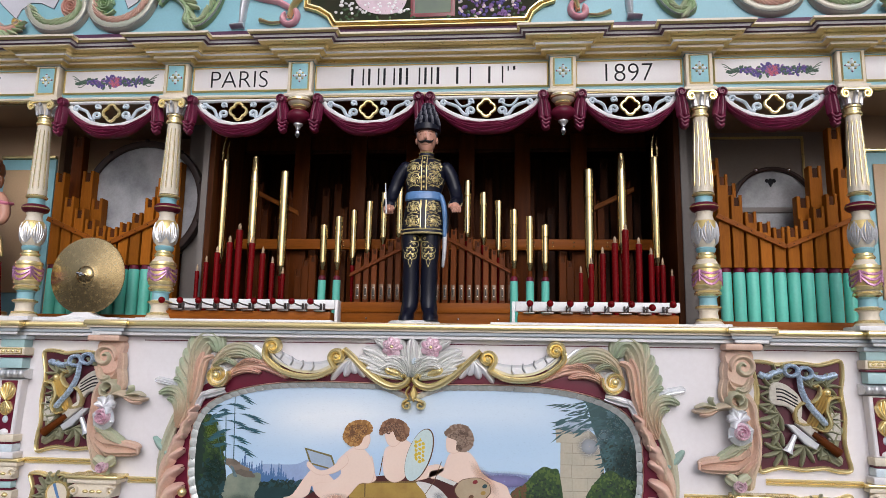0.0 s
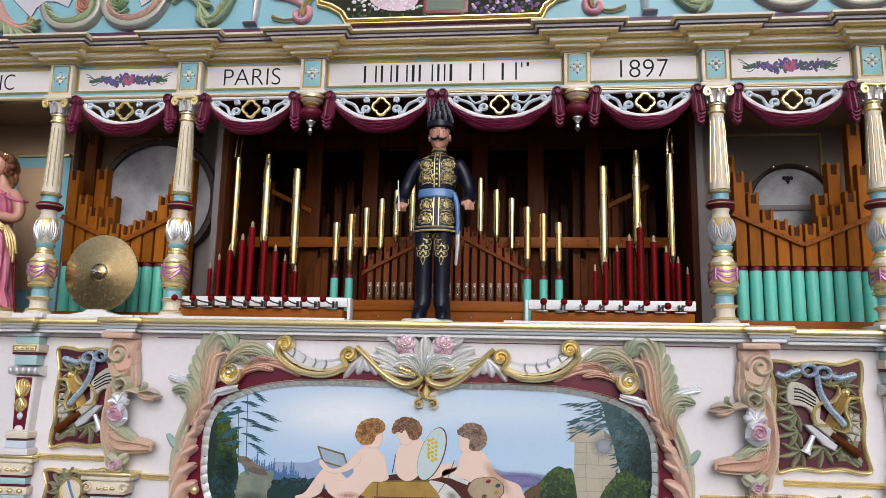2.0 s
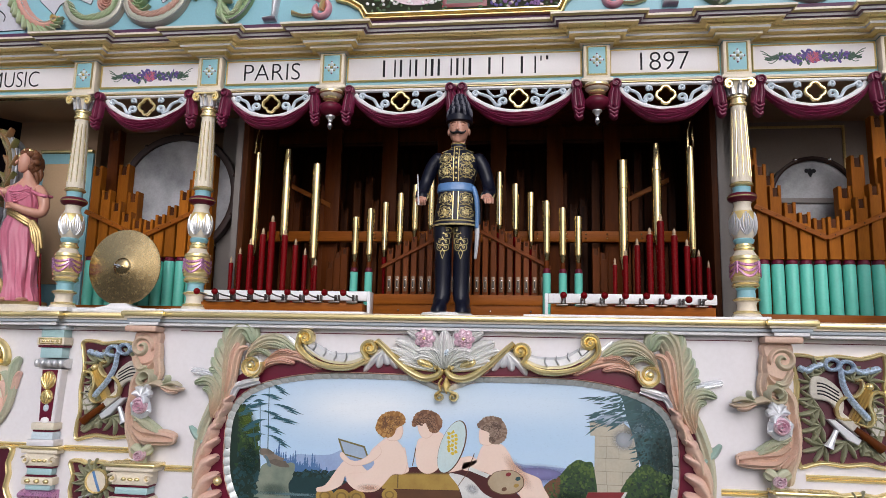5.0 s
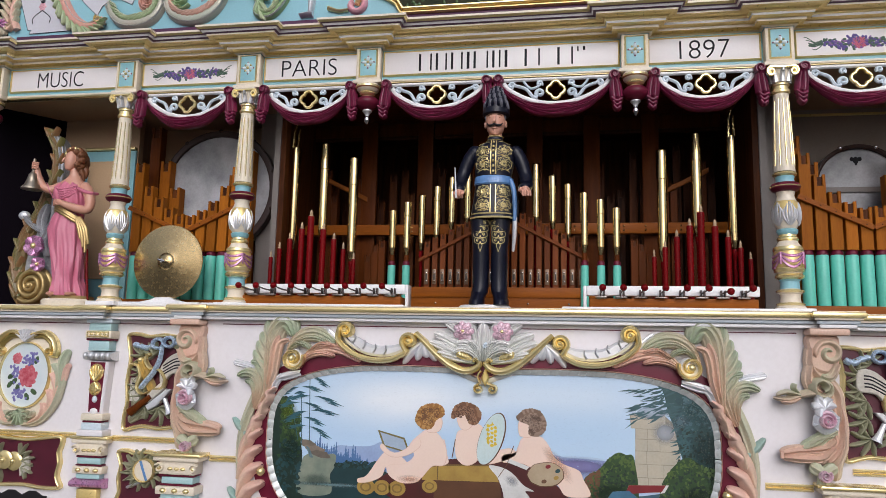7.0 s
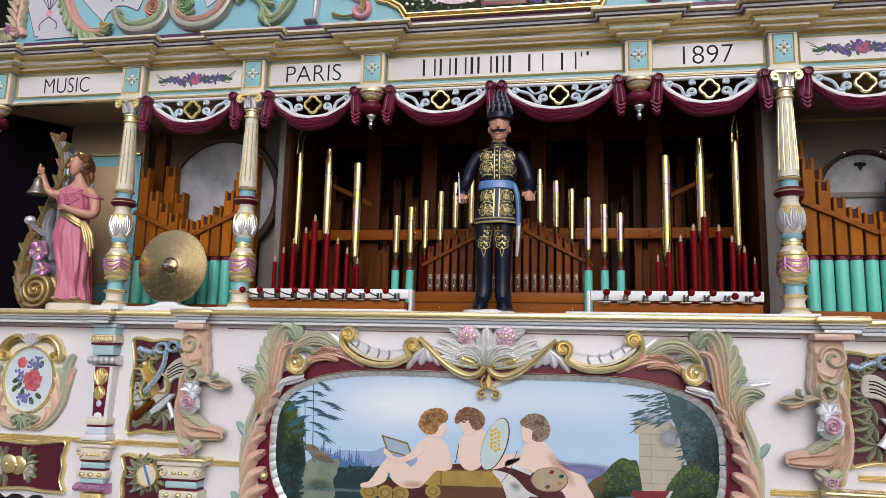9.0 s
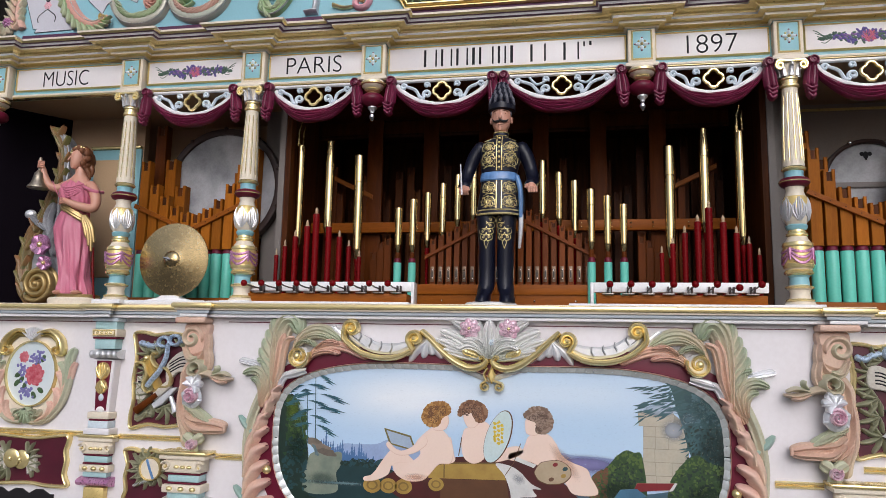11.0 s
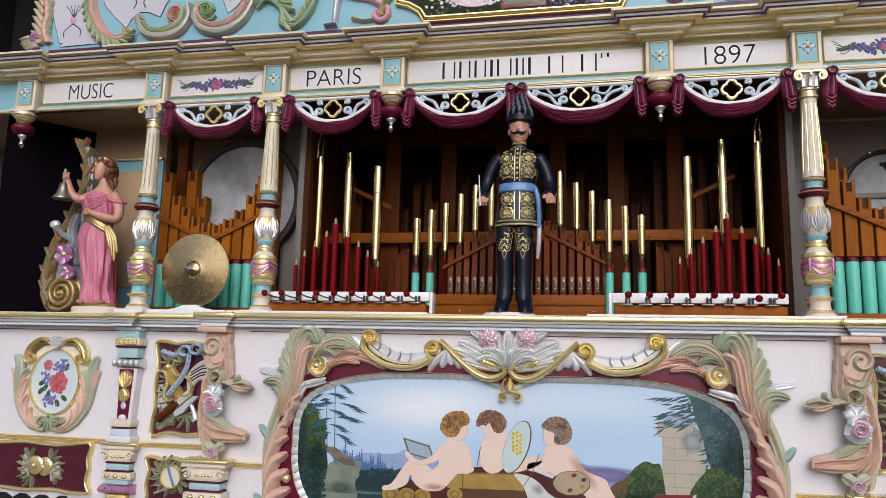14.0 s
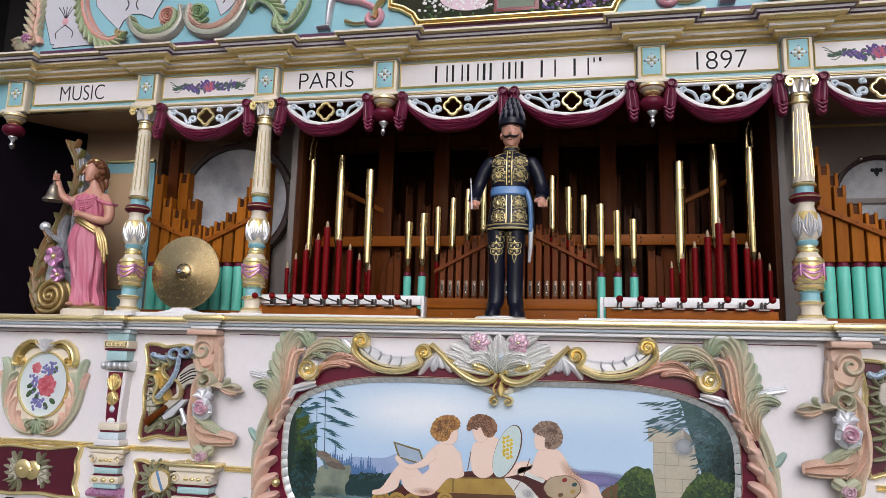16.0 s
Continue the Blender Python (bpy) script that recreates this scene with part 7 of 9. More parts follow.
def pedestal(x, y, s, w, z1, name, label, silver):
    """Stacked turned and boxed mouldings."""
    root = thing(name, x, y, z1, label, "pedestal", "pedestals of the lower front")
    deep = 0.6 if y > 0 else 1.0
    def block(n, w_, d, z0, z1_, mat, lab=""):
        bm = bmesh.new()
        box(bm, x - w_ / 2, x + w_ / 2, y - d * deep, y, z0, z1_, 0.005)
        part(n, bm, mat, root, lab)
    block("gilt_top", w * 1.16, 0.095, z1 - 0.014, z1, GOLD, "gilt top moulding")
    block("cream_top", w * 1.08, 0.085, z1 - 0.032, z1 - 0.0145, CREAM)
    block("volute_block", w * 0.84, 0.072, z1 - 0.085, z1 - 0.0325, CREAM)
    for sx in (-1, 1):
        bm = bmesh.new()
        cx = x + sx * w * 0.40
        ribbon(bm, spiral(cx, z1 - 0.060, 0.004, 0.020, 90, 90 - sx * 420, 22), 0.010, 0.014, y - 0.070 * deep, 5)
        part("volute", bm, CREAM, root, "cream volute with gilt eye")
        bm = bmesh.new()
        dome(bm, cx, z1 - 0.060, 0.008, 0.008, y - 0.072 * deep, 0.012, 0, 10, 3)
        part("gilt_eye", bm, GOLD, root)
    bm = bmesh.new()
    for sx in (-1, 0, 1):
        dome(bm, x + sx * w * 0.15, z1 - 0.062, 0.012, 0.007, y - 0.072 * deep, 0.008, 0, 10, 3)
    part("gilt_pattern", bm, GOLD, root)
    block("burgundy_line", w * 0.80, 0.066, z1 - 0.094, z1 - 0.0855, BURGUNDY)
    block("turquoise_block", w * 0.74, 0.062, z1 - 0.122, z1 - 0.0945, AQUA, "turquoise block")
    block("burgundy_base", w * 0.80, 0.066, z1 - 0.130, z1 - 0.1225, BURGUNDY)
    block("bead_block", w * 0.92, 0.076, z1 - 0.162, z1 - 0.1305, CREAM)
    for sx in (-1, 0, 1):
        bm = bmesh.new()
        dome(bm, x + sx * w * 0.27, z1 - 0.146, 0.014, 0.010, y - 0.076 * deep, 0.010, 0, 12, 3)
        part("gilt_bead", bm, GOLD, root, "gilt bead")
    block("lower_block", w * 0.74, 0.062, z1 - 0.185, z1 - 0.1625, AQUA)
    bm = bmesh.new()
    ribbon(bm, [Vector((x - w * 0.5, z1 - 0.205)), Vector((x - w * 0.25, z1 - 0.205)), Vector((x + w * 0.25, z1 - 0.205)), Vector((x + w * 0.5, z1 - 0.205))], 0.042, 0.09 * deep, y, 8)
    part("leafy_roll", bm, silver, root, "foil-painted leafy roll")
    block("gilt_panel", w * 0.62, 0.06, z1 - 0.30, z1 - 0.227, OLDGOLD)


for s in (-1, 1):
    console(s)
    pedestal(s * 1.255, -0.14, s, 0.185, 1.436, "console_pedestal", "cream, gilt and turquoise pedestal under the carved console", SILVER)


def pilaster(s):
    x, y = s * 1.774, 0.02
    root = thing("pilaster", x, y, 1.45, "tapering white pilaster with burgundy field and gilt ornament", "pilaster", "pilasters of the lower front")
    def block(n, w_, d, z0, z1_, mat, lab="", parent=None):
        bm = bmesh.new()
        box(bm, x - w_ * 0.42, x + w_ * 0.42, y - d * 0.55, y - 0.0005, z0, z1_, 0.004)
        return part(n, bm, mat, root, lab)
    block("top_block", 0.150, 0.12, 1.958, 1.975, PALEBLUE)
    block("turquoise_top", 0.128, 0.105, 1.925, 1.9575, AQUA, "turquoise block")
    block("cream_block", 0.152, 0.122, 1.890, 1.9245, CREAM)
    block("burgundy_line", 0.142, 0.115, 1.880, 1.8895, BURGUNDY)
    bm = bmesh.new()
    frame_of(bm, x - 0.054, x + 0.054, 1.894, 1.921, 0.006, y - 0.067, 0.006)
    for k in range(4):
        dome(bm, x - 0.033 + 0.022 * k, 1.9075, 0.009, 0.006, y - 0.067, 0.005, 0, 10, 3)
    part("gilt_border", bm, GOLD, root)
    block("turquoise_neck", 0.122, 0.10, 1.835, 1.8795, AQUA, "turquoise neck")
    bm = bmesh.new()
    ribbon(bm, [Vector((x - 0.068, 1.812)), Vector((x - 0.03, 1.812)), Vector((x + 0.03, 1.812)), Vector((x + 0.068, 1.812))], 0.044, 0.066, y, 8)
    for k in range(5):
        dome(bm, x - 0.056 + 0.028 * k, 1.812, 0.012, 0.018, y - 0.061, 0.012, 0, 10, 3)
    part("silver_roll", bm, SILVER, root, "silvered leafy roll")
    pts = [(x - 0.052, 1.788), (x + 0.052, 1.788), (x + 0.041, 1.560), (x - 0.041, 1.560)]
    bm = bmesh.new()
    slab(bm, pts, y - 0.0005, y - 0.046, 0.004)
    part("shaft", bm, WALL, root, smooth=False)
    bm = bmesh.new()
    slab(bm, [(x - 0.036, 1.784), (x + 0.036, 1.784), (x + 0.027, 1.566), (x - 0.027, 1.566)], y - 0.0465, y - 0.049, 0.001)
    part("burgundy_field", bm, BURGUNDY, root, "burgundy field", smooth=False)
    bm = bmesh.new()
    for top, low, w_ in ((1.776, 1.702, 0.030), (1.640, 1.698, 0.024)):
        for k in range(-2, 3):
            blade(bm, spline([Vector((x, low)), Vector((x + w_ * 0.42 * k, (top + low) / 2)), Vector((x + w_ * 0.40 * k, top - 0.005 * k * k * (1 if top > low else -1)))], 6), 0.015, 0.016, y - 0.048, 0, (0, 0), 0.5, 0.4)
        ribbon(bm, [Vector(q) for q in blob(x, (top + low) / 2, w_, abs(top - low) / 2, 0, 20)] + [Vector((x + w_, (top + low) / 2))], 0.006, 0.012, y - 0.048, 5)
    part("gilt_ornament", bm, GOLD, root, "gilt leaf ornament")
    bm = bmesh.new()
    dome(bm, x, 1.622, 0.013, 0.016, y - 0.049, 0.008, 0, 10, 3)
    part("blue_tassel", bm, PALEBLUE, root)
    bm = bmesh.new()
    dome(bm, x, 1.570, 0.020, 0.014, y - 0.049, 0.008, 0, 10, 3)
    part("white_shell", bm, WHITE, root)
    block("cream_foot", 0.126, 0.112, 1.530, 1.5595, CREAM)
    block("burgundy_foot", 0.112, 0.102, 1.521, 1.5295, BURGUNDY)
    block("blue_foot", 0.118, 0.106, 1.490, 1.5205, PALEBLUE)
    block("white_foot", 0.150, 0.120, 1.463, 1.4895, WALL)


for s in (-1, 1):
    pilaster(s)
    pedestal(s * 1.784, 0.02, s, 0.158, 1.462, "pilaster_pedestal", "cream, gilt and turquoise pedestal below a tapering pilaster", MAUVE)

# gilt bands across the lower front
def band(name, x0, x1, y, z):
    root = thing(name, (x0 + x1) / 2, y, z, "double gilt moulding across the white front", "moulding", kind="structure")
    for dz in (0.0, 0.013):
        bm = bmesh.new()
        ribbon(bm, [Vector((x0, z + dz)), Vector(((x0 + x1) / 2, z + dz)), Vector((x1, z + dz))], 0.012, 0.010, y - 0.0003, 5)
        part("gilt_bead", bm, GOLD, root)
for s in (-1, 1):
    band("trim_band", *sorted((s * 0.99, s * 1.15)), -0.14, 1.405)
    band("trim_band", *sorted((s * 1.34, s * 1.70)), 0.02, 1.446)
band("trim_band", -2.6, -1.86, 0.02, 1.450)

# ---- emblem panels ----
def wavy(x0, x1, z0, z1, n=8, amp=0.010):
    """A panel outline with gently waved sides and pulled-out corners."""
    out = []
    for (ax, az), (bx, bz), nx, nz in (((x0, z0), (x1, z0), 0, -1), ((x1, z0), (x1, z1), 1, 0), ((x1, z1), (x0, z1), 0, 1), ((x0, z1), (x0, z0), -1, 0)):
        for k in range(n):
            u = k / n
            w = amp * (math.cos(4 * math.pi * u) * 0.6 + 0.4 * math.cos(2 * math.pi * u))
            out.append((ax + (bx - ax) * u + nx * w, az + (bz - az) * u + nz * w))
    return [Vector(p) for p in out]


def emblem_base(name, x0, x1, z0, z1, label, y=0.02):
    root = thing(name, (x0 + x1) / 2, y, z0, label, "carved panel", "carved panels of the lower front")
    o = spline(wavy(x0, x1, z0, z1), 4, True)
    bm = bmesh.new()
    slab(bm, o, y - 0.0005, y - 0.010, 0.002)
    part("burgundy_field", bm, DEEPWINE, root, smooth=False)
    bm = bmesh.new()
    ribbon(bm, o + o[:2], 0.020, 0.024, y - 0.0005, 8)
    part("gilt_frame", bm, GOLD, root, "gilt waved frame")
    return root


def spray(root, x, z, ang, ln, y, mat=OLIVE, n=5, name="carved_leaf"):
    """A palm of carved leaflets fanning from one point."""
    bm = bmesh.new()
    for k in range(n):
        a = radians(ang + (k - (n - 1) / 2) * 40)
        l_ = ln * (1 - 0.10 * abs(k - (n - 1) / 2))
        blade(bm, spline([Vector((x, z)), Vector((x + 0.5 * l_ * math.cos(a + 0.15), z + 0.5 * l_ * math.sin(a + 0.15))), Vector((x + l_ * math.cos(a), z + l_ * math.sin(a)))], 5), 0.27 * ln, 0.018, y - 0.002 * (k % 2), 1, (0, 0.6), 0.4, 0.6, 0.006, 0, 8)
    part(name, bm, mat, root)


RIBBONBLUE = material("pale_blue_ribbon_paint", (0.46, 0.58, 0.74), 0.26, 0.25, second=(0.32, 0.44, 0.62), scale=9, amount=0.5, dirt=0.12)


def music_emblem(s):
    """Lyre, sheet of music, horn and ribbon among carved leaves; the two panels mirror each other."""
    x0, x1 = 1.318, 1.644
    root = emblem_base("emblem_panel", *sorted((s * x0, s * x1)), 1.505, 1.908, "burgundy panel carved with lyre, horn, sheet music and leaves")
    y = 0.010
    P = lambda u, v: Vector((s * (x0 + (x1 - x0) * u), 1.505 + 0.403 * v))
    for u, v, a, ln in ((0.19, 0.76, 170, 0.062), (0.18, 0.62, 190, 0.060), (0.24, 0.52, 200, 0.085), (0.24, 0.36, 200, 0.078), (0.26, 0.18, 200, 0.080), (0.50, 0.22, 260, 0.080), (0.62, 0.78, 60, 0.066), (0.80, 0.78, 40, 0.062), (0.81, 0.60, 20, 0.055), (0.82, 0.46, 0, 0.052), (0.74, 0.36, 30, 0.070), (0.30, 0.86, 120, 0.065), (0.70, 0.22, 300, 0.060)):
        p = P(u, v)
        spray(root, p[0], p[1], a if s > 0 else 180 - a, ln, y)
    for pts in (((0.92, 0.08), (0.84, 0.18), (0.88, 0.32), (0.96, 0.40)), ((0.92, 0.06), (0.78, 0.14), (0.66, 0.12))):
        bm = bmesh.new()
        blade(bm, spline([P(*q) for q in pts], 7), 0.045, 0.018, y, 2, (0, 0.5), 0.6, 0.5)
        part("carved_leaf", bm, OLIVE, root)
    bm = bmesh.new()
    slab(bm, spline([P(0.14, 0.62), P(0.16, 0.80), P(0.32, 0.80), P(0.48, 0.68), P(0.50, 0.56), P(0.46, 0.46), P(0.34, 0.58)], 4, True), y, y - 0.024, 0.004)
    sheet = part("music_sheet", bm, AGEDPAPER, root, "pale sheet of music")
    for k, (v0, v1) in enumerate(((0.755, 0.670), (0.725, 0.640), (0.685, 0.605), (0.655, 0.575))):
        bm = bmesh.new()
        ribbon(bm, spline([P(0.21, v0), P(0.30, v0 - 0.012), P(0.45, v1)], 4), 0.006, 0.0012, y - 0.0238, 4)
        part("stave_bar", bm, INK, sheet)
    bm = bmesh.new()
    slab(bm, [P(0.79, 0.28), P(0.93, 0.28), P(0.94, 0.53), P(0.80, 0.54)], y, y - 0.016, 0.003)
    scrap = part("paper_scrap", bm, AGEDPAPER, root, "paper scrap")
    bm = bmesh.new()
    ribbon(bm, [P(0.82, 0.47), P(0.91, 0.47)], 0.008, 0.001, y - 0.0160, 4)
    part("print_bar", bm, INK, scrap)
    # gilt lyre leaning over the sheet
    bm = bmesh.new()
    for pts in (((0.56, 0.42), (0.44, 0.44), (0.42, 0.54), (0.50, 0.62), (0.64, 0.64), (0.72, 0.72), (0.70, 0.79), (0.64, 0.78)), ((0.60, 0.40), (0.74, 0.36), (0.82, 0.44), (0.78, 0.56), (0.82, 0.66), (0.92, 0.68), (0.94, 0.64))):
        ribbon(bm, spline([P(*q) for q in pts], 7), lambda t: 0.012 + 0.006 * math.sin(math.pi * t), 0.026, y - 0.010, 6)
    part("lyre_arm", bm, GOLD, root, "gilt lyre arms")
    bm = bmesh.new()
    for k in range(4):
        ribbon(bm, [P(0.545 + 0.030 * k, 0.43 - 0.012 * k), P(0.655 + 0.030 * k, 0.60 - 0.012 * k), P(0.74 + 0.025 * k, 0.72 - 0.010 * k)], 0.006, 0.018, y - 0.012, 4)
    dome(bm, P(0.80, 0.73)[0], P(0.80, 0.73)[1], 0.016, 0.016, y - 0.014, 0.020)
    part("lyre_string", bm, GOLD, root, "gilt lyre strings")
    # open book edge, horn and cup
    bm = bmesh.new()
    slab(bm, [P(0.46, 0.50), P(0.66, 0.36), P(0.64, 0.27), P(0.42, 0.42)], y, y - 0.026, 0.004)
    part("open_book", bm, AGEDPAPER, root, "open book")
    bm = bmesh.new()
    slab(bm, [P(0.30, 0.42), P(0.38, 0.42), P(0.66, 0.24), P(0.62, 0.19), P(0.50, 0.24)], y, y - 0.032, 0.004)
    part("book_edge", bm, SHINE, root, "white book edge")
    bm = bmesh.new()
    a_, b_ = P(0.60, 0.34), P(0.88, 0.16)
    tube(bm, [(a_[0], y - 0.026, a_[1]), (b_[0], y - 0.030, b_[1])], lambda t: 0.011 + 0.008 * t, 12)
    part("horn", bm, MIDWOOD, root, "dark wooden horn")
    bm = bmesh.new()
    a_, b_ = P(0.40, 0.32), P(0.30, 0.16)
    tube(bm, spline([(a_[0], y - 0.020, a_[1]), ((a_[0] + b_[0]) / 2, y - 0.022, (a_[1] + b_[1]) / 2), (b_[0], y - 0.022, b_[1])], 5), lambda t: 0.010 + 0.012 * t ** 3, 12)
    part("silver_cup", bm, SHINE, root, "silvered trumpet bell")
    # ribbon bow with long tail
    bm = bmesh.new()
    blade(bm, spline([P(0.48, 0.88), P(0.50, 0.74), P(0.58, 0.60), P(0.68, 0.50), P(0.76, 0.42)], 8), 0.026, 0.016, y - 0.028, 1, (0, 0), 0.8, 0.1)
    part("ribbon_tail", bm, RIBBONBLUE, root, "blue ribbon tail")
    for u, v, ang in ((0.40, 0.93, 0), (0.56, 0.91, 0)):
        bm = bmesh.new()
        ribbon(bm, [Vector(q) for q in blob(P(u, v)[0], P(u, v)[1], 0.026, 0.021, 0, 20)] + [P(u, v) + Vector((0.026, 0))], 0.016, 0.022, y - 0.014, 6)
        part("ribbon_loop", bm, RIBBONBLUE, root, "blue ribbon loop")
    for pts in (((0.34, 0.93), (0.22, 0.91), (0.12, 0.87), (0.02, 0.90)), ((0.62, 0.90), (0.74, 0.86), (0.84, 0.88), (0.94, 0.90))):
        bm = bmesh.new()
        blade(bm, spline([P(*q) for q in pts], 6), 0.026, 0.016, y - 0.010, 1, (0, 0), 0.8, 0.1)
        part("ribbon_end", bm, RIBBONBLUE, root, "blue ribbon end")


for s in (-1, 1):
    music_emblem(s)
    x0, x1 = sorted((s * 1.40, s * 1.648))
    root = emblem_base("emblem_panel", x0, x1, 1.17, 1.398, "burgundy panel carved with a tambourine and grey leaves")
    for a in (30, 100, 150, 200, 250, 320):
        spray(root, s * 1.535 + 0.045 * math.cos(radians(a)), 1.325 + 0.035 * math.sin(radians(a)), a, 0.062, 0.010, OLIVE, 4)
    bm = bmesh.new()
    slab(bm, blob(s * 1.520, 1.325, 0.046, 0.046, 0, 24), 0.005, -0.016, 0.005)
    t_ = part("tambourine", bm, CREAM, root, "cream tambourine skin")
    bm = bmesh.new()
    o = [Vector(p) for p in blob(s * 1.520, 1.325, 0.048, 0.048, 0, 24)]
    ribbon(bm, o + o[:2], 0.010, 0.018, -0.004, 5)
    part("gilt_rim", bm, GOLD, t_)
    bm = bmesh.new()
    ribbon(bm, [Vector((s * 1.520 - 0.016, 1.365)), Vector((s * 1.520, 1.325)), Vector((s * 1.520 + 0.018, 1.285))], 0.012, 0.003, -0.016, 4)
    part("blue_strap", bm, SASH, t_)
    bm = bmesh.new()
    ribbon(bm, [Vector((s * 1.60, 1.25)), Vector((s * 1.52, 1.28))], 0.014, 0.016, 0.006, 5)
    part("silver_stick", bm, SILVER, root)

root = emblem_base("emblem_panel", -2.62, -1.948, 1.228, 1.436, "burgundy panel carved with gilt cymbals and grey leaves")
for a, dx in ((15, 0.085), (60, 0.070), (-25, 0.080), (165, -0.085), (120, -0.075), (205, -0.085), (235, -0.060)):
    spray(root, -2.19 + dx * 0.75, 1.325 + 0.040 * math.sin(radians(a)), a, 0.062, 0.010, OLIVE, 3)
for q in ([(-2.29, 1.30), (-2.245, 1.29), (-2.235, 1.37), (-2.28, 1.385)], [(-2.13, 1.27), (-2.085, 1.30), (-2.095, 1.36), (-2.145, 1.34)]):
    bm = bmesh.new()
    slab(bm, q, 0.010, -0.004, 0.003)
    part("paper_scrap", bm, AGEDPAPER, root, "pale paper scrap")
for k, xx in enumerate((-2.165, -2.205)):
    bm = bmesh.new()
    dome(bm, xx, 1.335 + 0.006 * k, 0.042, 0.042, -0.004 - 0.012 * k, 0.008, 0, 24, 4)
    dome(bm, xx, 1.335 + 0.006 * k, 0.012, 0.012, -0.010 - 0.012 * k, 0.012, 0, 12, 3)
    part("gilt_cymbal", bm, GOLD, root, "gilt carved cymbal")

bm = bmesh.new()
slab(bm, [(-3.0, 0.9), (-2.0, 0.9), (-2.0, 1.188)] + [(-2.02 - 0.035 * k, 1.188 + 0.022 * abs(math.sin(k * math.pi / 3))) for k in range(28)], 0.0195, 0.015, 0.001)
tagged(part("dark_valance", bm, BLACK), "black scalloped cloth edge below the carved panel", "cloth")

# ---- flower medallion ----
mx, mz = -2.170, 1.717
OLDOLIVE = material("olive_gold_paint", (0.22, 0.17, 0.05), 0.35, 0.4, second=(0.35, 0.27, 0.09), scale=16, amount=0.6)
root = thing("medallion", mx, 0.02, 1.5, "oval flower painting in a carved gilt and salmon frame", "medallion")
bm = bmesh.new()
slab(bm, blob(mx, mz, 0.128, 0.146, 0, 40), 0.0195, 0.012, 0.001)
part("oval_panel", bm, material("pale_sky_panel", (0.56, 0.66, 0.70), 0.35, second=(0.72, 0.76, 0.76), scale=7, amount=0.9, dirt=0.05), root, smooth=False)
bm = bmesh.new()
o = [Vector(p) for p in blob(mx, mz, 0.130, 0.148, 0, 48)]
ribbon(bm, o + o[:2], 0.010, 0.020, 0.0185, 5)
part("gilt_rim", bm, GOLD, root)
rnd = random.Random(21)
LEAFDAB = picture_paint("rose_leaf", (0.055, 0.115, 0.035), (0.025, 0.055, 0.025), 40)
VIOLETDAB = picture_paint("violet_blue", (0.10, 0.10, 0.32), (0.28, 0.25, 0.52), 60)
for nm, mt, size, spots in (("painted_leaf", LEAFDAB, (0.020, 0.012), ((0.055, 0.068), (-0.07, -0.008), (-0.072, -0.045), (0.022, -0.098), (0.055, -0.075), (-0.05, -0.03), (0.03, 0.055), (-0.03, -0.06))), ("painted_violet", VIOLETDAB, (0.009, 0.007), [(0.017 + rnd.gauss(0, 0.021), 0.070 + rnd.gauss(0, 0.017)) for _ in range(26)] + [(-0.042 + rnd.gauss(0, 0.013), 0.010 + rnd.gauss(0, 0.015)) for _ in range(20)] + [(-0.022 + rnd.gauss(0, 0.018), -0.080 + rnd.gauss(0, 0.015)) for _ in range(24)])):
    bm = bmesh.new()
    for k, (dx, dz) in enumerate(spots):
        dome(bm, mx + dx, mz + dz, size[0], size[1], 0.0121 - 0.0004 * (nm == "painted_violet"), 0.0015, rnd.uniform(0, 180) if nm == "painted_violet" else math.degrees(math.atan2(dz, dx)) + 20, 8, 2)
    tagged(part(nm, bm, mt, root), kind="stuff")
for nm, dx, dz, r in (("painted_rose", 0.018, -0.006, 0.046), ("painted_rosebud", -0.045, 0.074, 0.024)):
    bm = bmesh.new()
    for i in range(46):
        q = r * (i / 46) ** 0.55
        dome(bm, mx + dx + q * math.cos(i * 2.4), mz + dz + q * math.sin(i * 2.4), r * 0.26, r * 0.17, 0.0112 - 0.00004 * (46 - i), 0.0015, i * 137 + 90, 8, 2)
    part(nm, bm, material("red_rose_paint", (0.40, 0.018, 0.045), 0.4, second=(0.68, 0.24, 0.27), scale=60, amount=0.9) if nm == "painted_rose" else bpy.data.materials["red_rose_paint"], root)
bm = bmesh.new()
grid(bm, [[(p[0], yy, p[1]) for p in blob(mx, mz - 0.008, rx, rz, 0, 40)] for rx, rz, yy in ((0.176, 0.198, 0.0195), (0.174, 0.196, 0.016), (0.165, 0.185, 0.013), (0.138, 0.156, 0.013), (0.131, 0.149, 0.0185))], True)
part("frame_body", bm, CREAM, root, "cream oval frame")
